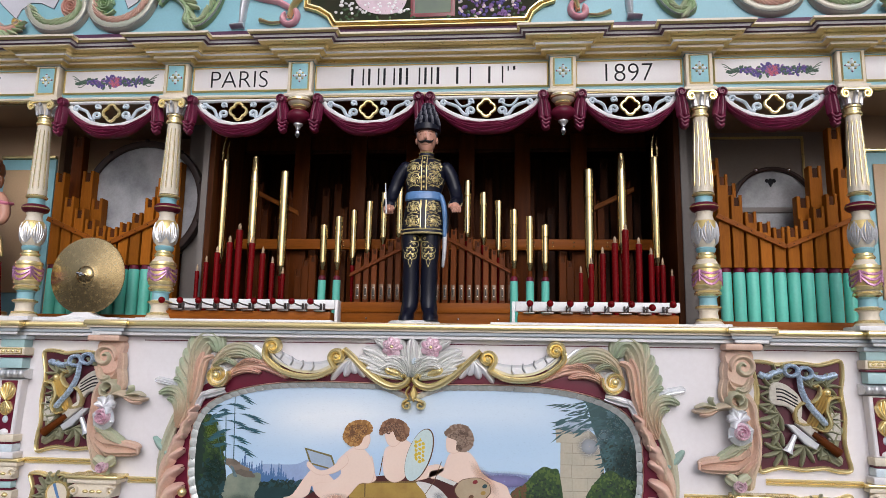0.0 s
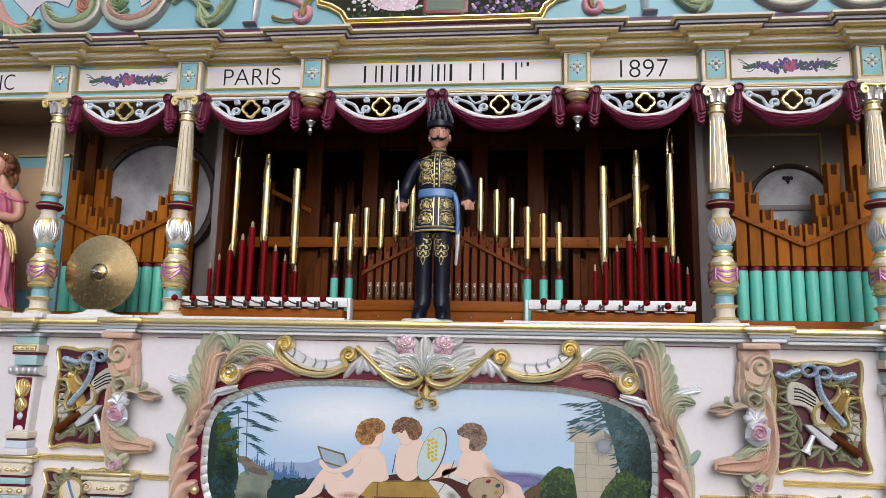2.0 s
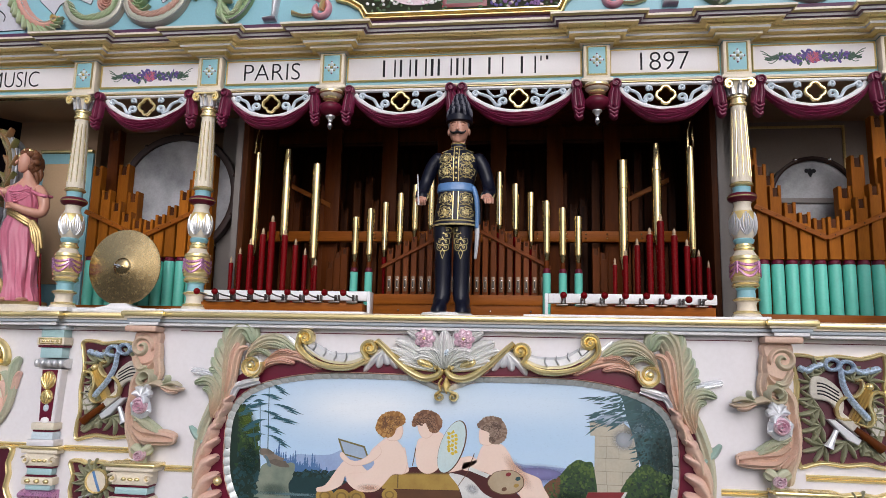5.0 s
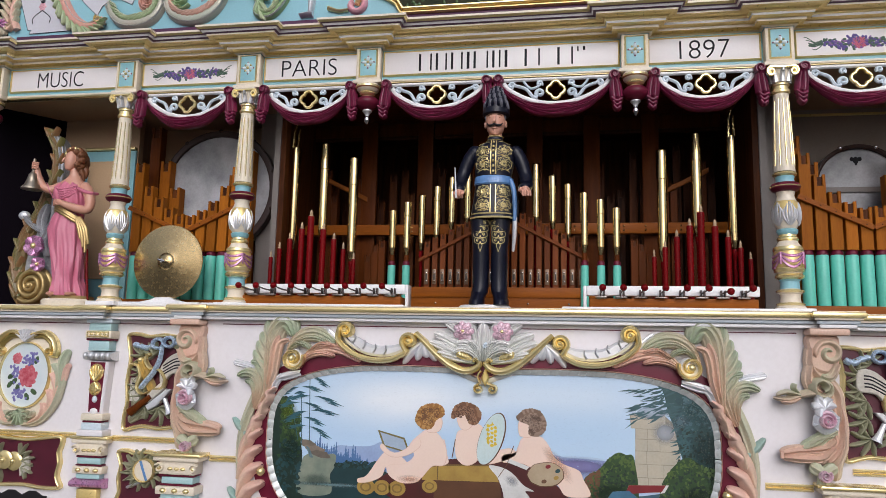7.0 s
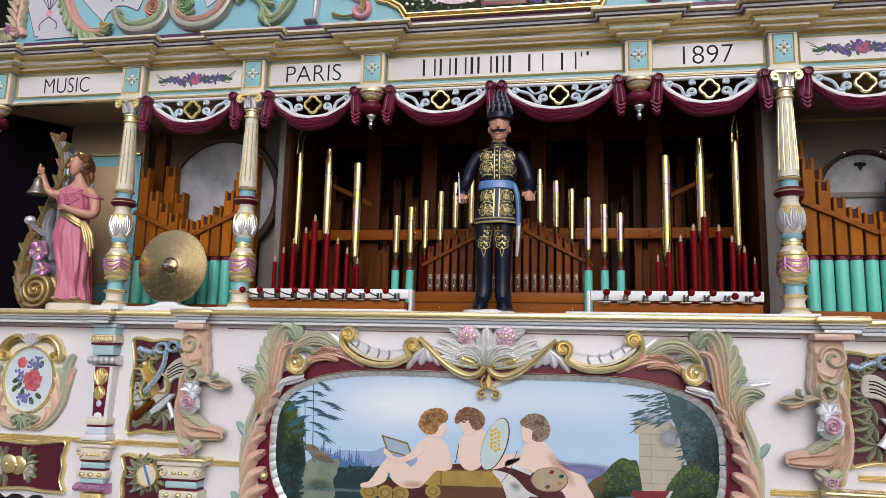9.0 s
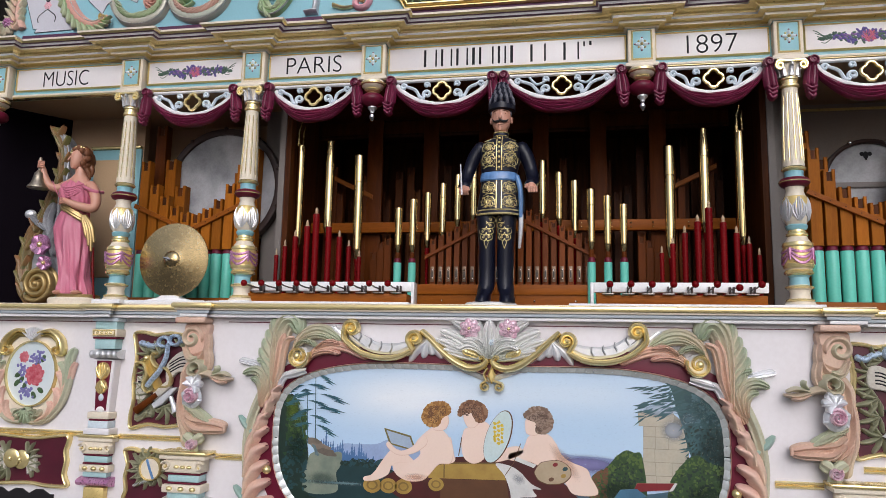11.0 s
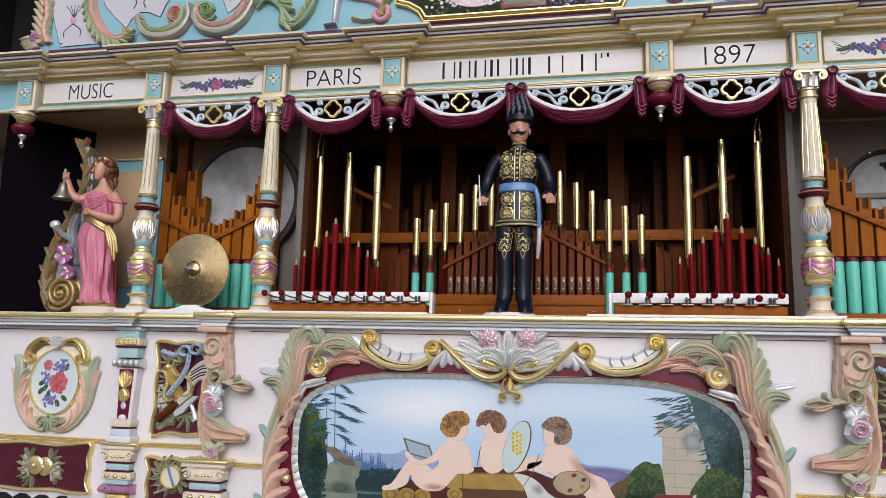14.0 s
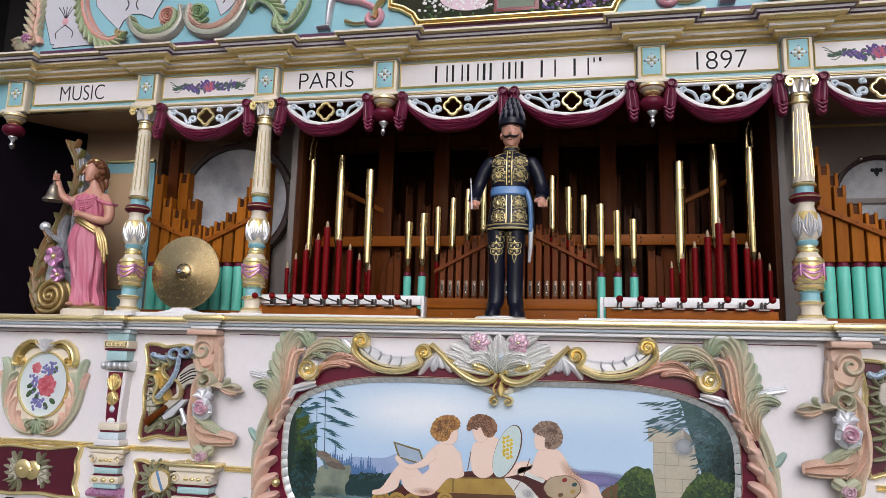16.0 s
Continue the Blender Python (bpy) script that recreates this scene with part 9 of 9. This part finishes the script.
    for s in (-1, 1):
        for cx, cz, r, rz in ((0.045, 2.686, 0.026, 0.022), (0.045, 2.632, 0.028, 0.026), (0.041, 2.516, 0.026, 0.024), (0.044, 2.458, 0.027, 0.022)):
            x0 = -0.004 + s * cx
            ring = [(x0 + r * math.cos(a), cz + rz * math.sin(a)) for a in (2 * math.pi * i / 24 for i in range(25))]
            braid(ring, 0.0013)
            for k in range(9):
                a = 2 * math.pi * k / 9
                m_ = (x0 + 0.55 * r * math.cos(a), cz + 0.55 * rz * math.sin(a))
                braid([(m_[0] + 0.30 * r * math.cos(b + a), m_[1] + 0.30 * rz * math.sin(b + a)) for b in (0.6 * q for q in range(9))], 0.0012)
                tip = (x0 + 1.22 * r * math.cos(a + 0.2), cz + 1.20 * rz * math.sin(a + 0.2))
                braid(spline([(x0 + r * math.cos(a), cz + rz * math.sin(a)), tip, (x0 + r * math.cos(a + 0.45), cz + rz * math.sin(a + 0.45))], 3), 0.0012)
            braid(spiral(x0, cz, 0.001, 0.30 * r, 0, s * 700, 16), 0.0012)
        for z in (2.725, 2.66, 2.603, 2.487, 2.436):
            braid(spline([(-0.004 + s * 0.016, z), (-0.004 + s * 0.040, z + 0.006), (-0.004 + s * 0.066, z - 0.003)], 5), 0.0014)
    # arms bent out from the body, gold rings at the cuffs
    for s, pts, hand in ((-1, [(-0.088, 0.0, 2.694), (-0.114, 0.0, 2.655), (-0.136, -0.004, 2.595), (-0.147, -0.030, 2.545), (-0.143, -0.062, 2.520)], (-0.141, -0.086, 2.500)), (1, [(0.084, 0.0, 2.690), (0.106, 0.0, 2.650), (0.124, -0.004, 2.592), (0.131, -0.030, 2.545), (0.126, -0.062, 2.525)], (0.128, -0.088, 2.508))):
        limb(bm, [(p[0], Y + p[1], p[2]) for p in pts], [0.030, 0.029, 0.026, 0.026, 0.025], 0)
        for u, r in ((0.72, 0.029), (0.98, 0.028)):
            a_, b_ = Vector(pts[3]), Vector(pts[4])
            p = a_.lerp(b_, u)
            ball(bm, (p[0], Y + p[1], p[2]), r, 1.0, 0.22, 1.0, 16, 6, 1, Matrix.Rotation(radians(-35), 3, "X"))
        hx, hy, hz = hand
        ball(bm, (hx, Y + hy, hz), 0.021, 0.95, 1.05, 0.95, 14, 8, 3)
        for k in range(4):
            fx = hx - 0.014 + 0.0095 * k
            if s > 0:
                limb(bm, [(fx, Y + hy - 0.012, hz - 0.004), (fx + 0.006, Y + hy - 0.030, hz - 0.010), (fx + 0.008, Y + hy - 0.034, hz - 0.026)], [0.0062, 0.0056, 0.0045], 3, 8)
            else:
                limb(bm, [(fx, Y + hy - 0.014, hz + 0.004), (fx, Y + hy - 0.026, hz - 0.006), (fx + 0.002, Y + hy - 0.014, hz - 0.018)], [0.0062, 0.0058, 0.005], 3, 8)
        limb(bm, [(hx - s * 0.016, Y + hy - 0.008, hz + 0.008), (hx - s * 0.022, Y + hy - 0.022, hz - 0.004)], [0.0062, 0.0045], 3, 8)
    tube(bm, [(-0.146, Y - 0.118, 2.475), (-0.152, Y - 0.122, 2.60)], lambda t: 0.004 - 0.002 * t, 6, 6)
    # neck and plain head
    hoops(bm, [(-0.002, Y, 0.027, 0.027, 2.755), (-0.002, Y, 0.028, 0.028, 2.775)], 20, 3)
    head = [(0.012, 0.020, 2.762, -0.020), (0.024, 0.030, 2.769, -0.012), (0.034, 0.040, 2.785, -0.006), (0.039, 0.045, 2.806, -0.004), (0.042, 0.047, 2.830, -0.002), (0.042, 0.048, 2.852, 0.0)]
    hoops(bm, [(-0.002, Y + dy, rx, ry, z) for rx, ry, z, dy in head], 28, 3)
    limb(bm, [(-0.002, Y - 0.047, 2.836), (-0.002, Y - 0.052, 2.822), (-0.002, Y - 0.056, 2.812)], [0.0045, 0.0058, 0.0078], 3, 10)
    for s in (-1, 1):
        ball(bm, (-0.002 + s * 0.043, Y + 0.002, 2.815), 0.012, 0.5, 0.8, 1.3, 10, 6, 3)
        ball(bm, (-0.002 + s * 0.039, Y - 0.006, 2.842), 0.014, 0.45, 1.2, 1.0, 10, 6, 7)
        limb(bm, [(-0.002 + s * 0.010, Y - 0.0465, 2.842), (-0.002 + s * 0.020, Y - 0.0435, 2.844), (-0.002 + s * 0.030, Y - 0.036, 2.840)], [0.0016, 0.002, 0.0012], 5, 6)
        ball(bm, (-0.002 + s * 0.017, Y - 0.0415, 2.831), 0.0058, 1.2, 0.5, 0.6, 10, 6, 5)
        limb(bm, [(-0.002, Y - 0.054, 2.800), (-0.002 + s * 0.014, Y - 0.050, 2.796), (-0.002 + s * 0.026, Y - 0.042, 2.800), (-0.002 + s * 0.032, Y - 0.038, 2.808)], [0.0045, 0.0055, 0.004, 0.002], 8, 8)
    ball(bm, (-0.002, Y - 0.046, 2.786), 0.008, 1.5, 0.5, 0.4, 10, 6, 3)
    # cap with a stiff band and a fan of curled plumes
    hoops(bm, [(0.0, Y, 0.052, 0.054, 2.848), (0.0, Y - 0.002, 0.057, 0.060, 2.853), (0.0, Y - 0.002, 0.056, 0.059, 2.878), (0.0, Y, 0.052, 0.054, 2.884), (0.0, Y, 0.050, 0.050, 2.90), (0.002, Y, 0.042, 0.042, 2.935), (0.004, Y, 0.028, 0.030, 2.952)], 28, 0)
    for layer, (zb, zt, spread, n) in enumerate(((2.876, 2.915, 1.0, 9), (2.894, 2.938, 0.80, 8), (2.914, 2.960, 0.58, 7))):
        for k in range(n):
            u = (k / (n - 1) * 2 - 1)
            x0, x1 = 0.002 + 0.051 * u * spread, 0.004 + 0.036 * u * spread
            yy = Y - 0.055 * math.sqrt(max(0.05, 1 - 0.8 * u * u)) * (0.75 + 0.25 * spread)
            pts = [(x0, yy, zb), (x0 * 0.6 + x1 * 0.4, yy - 0.008, (zb + zt) / 2), (x1, yy - 0.004, zt), (x1 + 0.005 * (1 if u > 0 else -1), yy - 0.010, zt - 0.003)]
            limb(bm, pts, [0.0055, 0.0068, 0.0048, 0.0025], 0 if (k + layer) % 2 else 7, 8)
    # sash tail and scabbard
    limb(bm, [(0.066, Y - 0.028, 2.565), (0.079, Y - 0.032, 2.52), (0.084, Y - 0.034, 2.46), (0.083, Y - 0.034, 2.40)], [0.010, 0.011, 0.010, 0.008], 2, 10)
    limb(bm, [(0.076, Y - 0.022, 2.550), (0.090, Y - 0.020, 2.48), (0.092, Y - 0.020, 2.42)], [0.008, 0.008, 0.006], 0, 8)
    limb(bm, [(0.084, Y - 0.030, 2.405), (0.083, Y - 0.030, 2.34), (0.078, Y - 0.028, 2.275)], [0.010, 0.009, 0.006], 4, 8)
    tagged(part("bandmaster_figure", bm, mats), "painted figure in dark gold-braided coat with blue sash", "statue")


bandmaster()


TARNISH = material("tarnished_silver", (0.48, 0.42, 0.33), 0.3, 0.85, second=(0.25, 0.2, 0.14), scale=20, amount=0.6)
BRONZE = material("bronze_gold_paint", (0.50, 0.37, 0.16), 0.32, 0.6, second=(0.32, 0.22, 0.08), scale=14, amount=0.5, dirt=0.15)
GOWN = material("rose_gown_paint", (0.60, 0.18, 0.27), 0.34, second=(0.50, 0.125, 0.20), scale=7, amount=0.5, dirt=0.08, bump=0.04)


def bell_figure():
    """A plain painted figure in a long rose gown that holds up a bell, one mesh."""
    bm = bmesh.new()
    Y = 0.06
    mats = [GOWN, BRONZE, FACE, HAIR, CREAM, RED, TARNISH, GOLD]
    hoops(bm, [(-2.010, Y - 0.01, 0.120, 0.085, 2.0365), (-2.010, Y - 0.01, 0.122, 0.087, 2.060), (-2.010, Y - 0.01, 0.114, 0.080, 2.068)], 32, 4, 0.8)
    hoops(bm, [(-1.995, Y - 0.01, 0.096, 0.070, 2.068), (-1.995, Y - 0.01, 0.098, 0.071, 2.080), (-1.995, Y - 0.01, 0.090, 0.066, 2.084)], 32, 1, 0.8)
    gown = [(-2.016, Y - 0.012, 0.080, 0.060, 2.085), (-2.018, Y - 0.012, 0.076, 0.058, 2.105), (-2.030, Y - 0.008, 0.063, 0.052, 2.16), (-2.040, Y - 0.005, 0.071, 0.054, 2.24), (-2.058, Y, 0.085, 0.058, 2.33), (-2.070, Y, 0.088, 0.060, 2.40), (-2.066, Y, 0.078, 0.054, 2.455), (-2.056, Y, 0.068, 0.047, 2.495), (-2.060, Y - 0.004, 0.076, 0.053, 2.545), (-2.066, Y - 0.006, 0.078, 0.056, 2.585), (-2.066, Y, 0.074, 0.048, 2.615), (-2.064, Y, 0.050, 0.036, 2.632)]
    def drape(a, z):
        low = min(1.0, max(0.0, (2.48 - z) / 0.30))
        ph = a + 1.1 * (2.5 - z)
        f = 0.0050 * math.sin(8 * ph) + 0.0032 * math.sin(13 * ph + 1.3) + 0.0022 * math.sin(21 * a + 4 * z)
        if z > 2.50:
            return 0.0030 * math.sin(9 * a + 30 * (z - 2.5)) + 0.0018 * math.sin(17 * a)
        return f * (0.35 + 0.9 * low) + (0.004 * math.sin(5 * a + 2) if z < 2.13 else 0.0)
    rows = []
    for p, q in zip(gown, gown[1:]):
        for k in range(4):
            u = k / 4
            rows.append(tuple(a + (b - a) * u for a, b in zip(p, q)))
    hoops(bm, rows + [gown[-1]], 110, 0, 1.0, drape)
    # bodice folds, sleeve band and neckline roll
    for k in range(5):
        limb(bm, [(-2.125 + 0.006 * k, Y - 0.035, 2.606 - 0.004 * k), (-2.085 + 0.004 * k, Y - 0.058, 2.590 - 0.011 * k), (-2.045, Y - 0.058, 2.592 - 0.011 * k), (-2.005, Y - 0.042, 2.608 - 0.008 * k)], [0.004, 0.0052, 0.0052, 0.004], 0, 7)
    limb(bm, [(-2.005, Y - 0.034, 2.598), (-1.970, Y - 0.030, 2.582), (-1.940, Y - 0.022, 2.574), (-1.930, Y + 0.01, 2.578)], [0.008, 0.009, 0.009, 0.007], 0, 8)
    for x in (-2.060, -1.965):
        ball(bm, (x, Y - 0.066, 2.090), 0.020, 1.0, 1.6, 0.55, 12, 6, 2)
    # crossed gilt sash with hanging ends
    for dz, r in ((0.010, 0.0080), (0.0, 0.0095), (-0.012, 0.0080)):
        limb(bm, [(-2.128, Y - 0.012, 2.500 + dz), (-2.095, Y - 0.044, 2.500 + dz), (-2.045, Y - 0.058, 2.478 + dz), (-1.995, Y - 0.046, 2.448 + dz), (-1.974, Y - 0.020, 2.436 + dz)], [r * 0.7, r, r, r, r * 0.8], 1, 8)
    for k, (dx, z1) in enumerate(((0.0, 2.315), (0.014, 2.290), (-0.010, 2.350), (0.026, 2.330))):
        limb(bm, [(-1.985 + dx * 0.5, Y - 0.040, 2.452), (-1.960 + dx, Y - 0.044, 2.405), (-1.948 + dx, Y - 0.042, 2.36), (-1.942 + dx, Y - 0.040, z1)], [0.009, 0.010, 0.009, 0.007], 1, 8)
    limb(bm, [(-1.925, Y - 0.03, 2.300), (-1.918, Y - 0.03, 2.20), (-1.898, Y - 0.03, 2.062)], [0.005, 0.0055, 0.0055], 5, 8)
    # shoulders, neck and plain turned head
    hoops(bm, [(-2.062, Y, 0.076, 0.044, 2.605), (-2.060, Y, 0.070, 0.040, 2.628), (-2.054, Y, 0.040, 0.031, 2.648), (-2.050, Y, 0.025, 0.025, 2.668), (-2.052, Y - 0.002, 0.023, 0.024, 2.700)], 28, 2)
    head = [(0.012, 0.016, 2.690, -0.014), (0.022, 0.026, 2.698, -0.008), (0.029, 0.034, 2.714, -0.002), (0.033, 0.038, 2.736, 0.0), (0.033, 0.038, 2.760, 0.002), (0.024, 0.028, 2.782, 0.004)]
    hoops(bm, [(-2.064 + 0.3 * dy, Y - 0.010 + dy, rx, ry, z) for rx, ry, z, dy in head], 24, 2)
    limb(bm, [(-2.080, Y - 0.042, 2.748), (-2.084, Y - 0.048, 2.736), (-2.086, Y - 0.050, 2.729)], [0.003, 0.0042, 0.0052], 2, 8)
    for k in range(26):
        u = k / 25
        a = radians(-62 + 235 * u)
        r = 0.036 + 0.006 * math.sin(k * 2.3)
        x, z = -2.046 + r * math.cos(a) * 1.05, 2.742 + (r + 0.010) * math.sin(a)
        ball(bm, (x, Y - 0.010 + 0.014 * math.cos(k * 1.7), z), 0.0155, 1, 1.3, 1.1, 10, 6, 3)
    hoops(bm, [(-2.036, Y + 0.012, 0.034, 0.036, 2.700), (-2.034, Y + 0.014, 0.040, 0.040, 2.73), (-2.040, Y + 0.012, 0.040, 0.040, 2.765), (-2.048, Y + 0.008, 0.026, 0.028, 2.792)], 18, 3)
    for pts in (((-2.022, Y - 0.010, 2.70), (-2.008, Y, 2.672), (-2.004, Y + 0.004, 2.645)), ((-2.012, Y + 0.006, 2.715), (-1.998, Y + 0.01, 2.690), (-2.000, Y + 0.012, 2.660))):
        limb(bm, list(pts), [0.014, 0.012, 0.006], 3, 8)
    for k in range(9):
        a = radians(15 + 19 * k)
        ball(bm, (-2.054 + 0.040 * math.cos(a), Y - 0.030 + 0.010 * abs(math.cos(a)), 2.762 + 0.034 * math.sin(a)), 0.0095, 1.0, 0.8, 1.1, 9, 6, 7)
    # one arm folded across, the other raised with the bell
    limb(bm, [(-1.988, Y, 2.608), (-1.962, Y - 0.006, 2.575), (-1.945, Y - 0.014, 2.525), (-1.950, Y - 0.030, 2.492), (-1.985, Y - 0.056, 2.495), (-2.030, Y - 0.074, 2.510), (-2.060, Y - 0.078, 2.522)], [0.026, 0.026, 0.0235, 0.021, 0.020, 0.016, 0.012], 2)
    for k in range(4):
        limb(bm, [(-2.062, Y - 0.080, 2.530 - 0.006 * k), (-2.080, Y - 0.080, 2.532 - 0.007 * k), (-2.092, Y - 0.074, 2.528 - 0.007 * k)], [0.0055, 0.0048, 0.0035], 2, 7)
    limb(bm, [(-2.085, Y - 0.086, 2.535), (-2.110, Y - 0.09, 2.58), (-2.130, Y - 0.085, 2.615)], [0.0022, 0.0022, 0.0018], 0, 6)
    limb(bm, [(-2.128, Y, 2.612), (-2.155, Y - 0.012, 2.598), (-2.190, Y - 0.030, 2.608), (-2.212, Y - 0.040, 2.650), (-2.222, Y - 0.046, 2.690)], [0.024, 0.022, 0.019, 0.0165, 0.013], 2)
    for k in range(4):
        limb(bm, [(-2.212, Y - 0.056, 2.694 + 0.0085 * k), (-2.228, Y - 0.066, 2.694 + 0.0085 * k), (-2.240, Y - 0.056, 2.694 + 0.0085 * k)], [0.005, 0.0055, 0.0045], 2, 7)
    bx = -2.232
    lathe(bm, [(0.004, 2.742), (0.007, 2.738), (0.007, 2.68), (0.012, 2.672), (0.020, 2.664), (0.025, 2.640), (0.033, 2.615), (0.046, 2.598), (0.048, 2.590), (0.044, 2.590)], bx, Y - 0.055, 24, 6)
    tagged(part("bell_figure", bm, mats), "painted figure in a rose gown with a tarnished hand bell", "statue")


bell_figure()

# carved scroll bracket behind the bell figure
root = thing("scroll_bracket", -2.20, 0.12, 2.036, "carved and painted scroll bracket with roses and a gilt volute", "bracket")
edge = spline([(-2.20, 2.037), (-2.323, 2.037), (-2.368, 2.085), (-2.394, 2.160), (-2.396, 2.249), (-2.366, 2.373), (-2.313, 2.468), (-2.263, 2.584), (-2.235, 2.670), (-2.227, 2.778), (-2.256, 2.862), (-2.288, 2.905)], 8)
bm = bmesh.new()
slab(bm, edge + spline([(-2.268, 2.918), (-2.210, 2.880), (-2.178, 2.806), (-2.170, 2.70), (-2.165, 2.55), (-2.14, 2.40), (-2.11, 2.20), (-2.11, 2.04)], 4), 0.20, 0.135, 0.014)
part("body", bm, PLEAT, root, "silvered body of the bracket")
KHAKI = material("khaki_leaf_paint", (0.15, 0.14, 0.05), 0.36, second=(0.09, 0.10, 0.04), scale=14, amount=0.8, edge=(0.30, 0.14, 0.06), dirt=0.2)
ORANGE = material("orange_leaf_paint", (0.26, 0.10, 0.04), 0.36, second=(0.19, 0.13, 0.05), scale=14, amount=0.8, edge=(0.17, 0.18, 0.06), dirt=0.2)
for k in range(11):
    i0 = 10 + int(k * 6.6)
    q = [Vector(edge[min(i0 + n, len(edge) - 1)]) for n in range(0, 17, 4)]
    if (q[0] - q[-1]).length < 0.06:
        break
    pts = [a_ + Vector((0.040 - 0.006 * n, 0.004 * n)) for n, a_ in enumerate(q)]
    bm = bmesh.new()
    blade(bm, spline(pts, 6), 0.086 - 0.0040 * k, 0.030, 0.136 - 0.003 * (k % 2), 2, (0.0, 0.9), 0.6, 0.5, 0.012)
    part("edge_leaf", bm, KHAKI if k % 2 else ORANGE, root, "autumn coloured edge leaf")
    for sd in (-1, 1):
        bm = bmesh.new()
        m_ = pts[2]
        blade(bm, spline([m_ - Vector((0, 0.030)), m_ + Vector((sd * 0.016, 0.0)), m_ + Vector((sd * 0.036, 0.038))], 6), 0.034, 0.024, 0.126, 1, (0.2, 1.0), 0.5, 0.6, 0.010)
        part("leaf_lobe", bm, ORANGE if k % 2 else KHAKI, root)
# inner border strip and gilt volute
bm = bmesh.new()
ribbon(bm, edge[9:-1], 0.010, 0.012, 0.134, 5)
part("pale_border", bm, BRONZE, root, "thin gilt border")
bm = bmesh.new()
dome(bm, -2.262, 2.140, 0.094, 0.096, 0.132, 0.024, 0, 32)
part("volute_disc", bm, BRONZE, root, "large gilt volute")
bm = bmesh.new()
blade(bm, spiral(-2.262, 2.140, 0.012, 0.086, 40, -860, 110), 0.030, 0.030, 0.114, 0, (0, 0), 0.6, 0.02)
dome(bm, -2.262, 2.140, 0.018, 0.018, 0.100, 0.026)
part("volute_coil", bm, BRONZE, root, "raised coil of the volute")
bm = bmesh.new()
blade(bm, spline([Vector(p) for p in ((-2.262, 2.912), (-2.215, 2.872), (-2.190, 2.80), (-2.182, 2.72), (-2.184, 2.62))], 7), 0.034, 0.026, 0.132, 2, (0, 0), 0.8, 0.2)
part("silver_edge", bm, PLEAT, root, "silvered edge")
for pts, w_ in ((((-2.21, 2.37), (-2.245, 2.42), (-2.245, 2.48), (-2.215, 2.54)), 0.050), (((-2.24, 2.40), (-2.285, 2.43), (-2.315, 2.455), (-2.335, 2.478)), 0.034), (((-2.17, 2.36), (-2.185, 2.42), (-2.175, 2.50), (-2.185, 2.60)), 0.046), (((-2.20, 2.28), (-2.22, 2.35), (-2.20, 2.42), (-2.165, 2.46)), 0.040)):
    bm = bmesh.new()
    blade(bm, spline([Vector(p) for p in pts], 7), w_, 0.028, 0.120, 3, (0, 0), 0.5, 0.4, 0.012)
    part("silver_leaf", bm, PLEAT, root, "silvered leaf")
bm = bmesh.new()
ball(bm, (-2.350, 0.115, 2.486), 0.026, 1.15, 0.8, 0.9, 14, 8)
part("silver_knob", bm, SHINE, root, "silvered knob")
for xx, zz, r in ((-2.256, 2.330, 0.050), (-2.224, 2.240, 0.034)):
    for k in range(6):
        a_ = radians(60 * k + 20)
        bm = bmesh.new()
        blade(bm, [Vector((xx + r * u * math.cos(a_), zz + r * u * math.sin(a_))) for u in (0.1, 0.25, 0.4, 0.55, 0.7, 0.85, 0.95, 1.0)], r * 1.12, 0.014, 0.094, 0, (0, 0), 0.7, 0.35, 0.010)
        part("petal", bm, MAUVE, root, "mauve petal")
    bm = bmesh.new()
    dome(bm, xx, zz, r * 0.34, r * 0.34, 0.088, 0.018)
    part("flower_heart", bm, GOLD, root, "gilt flower heart")
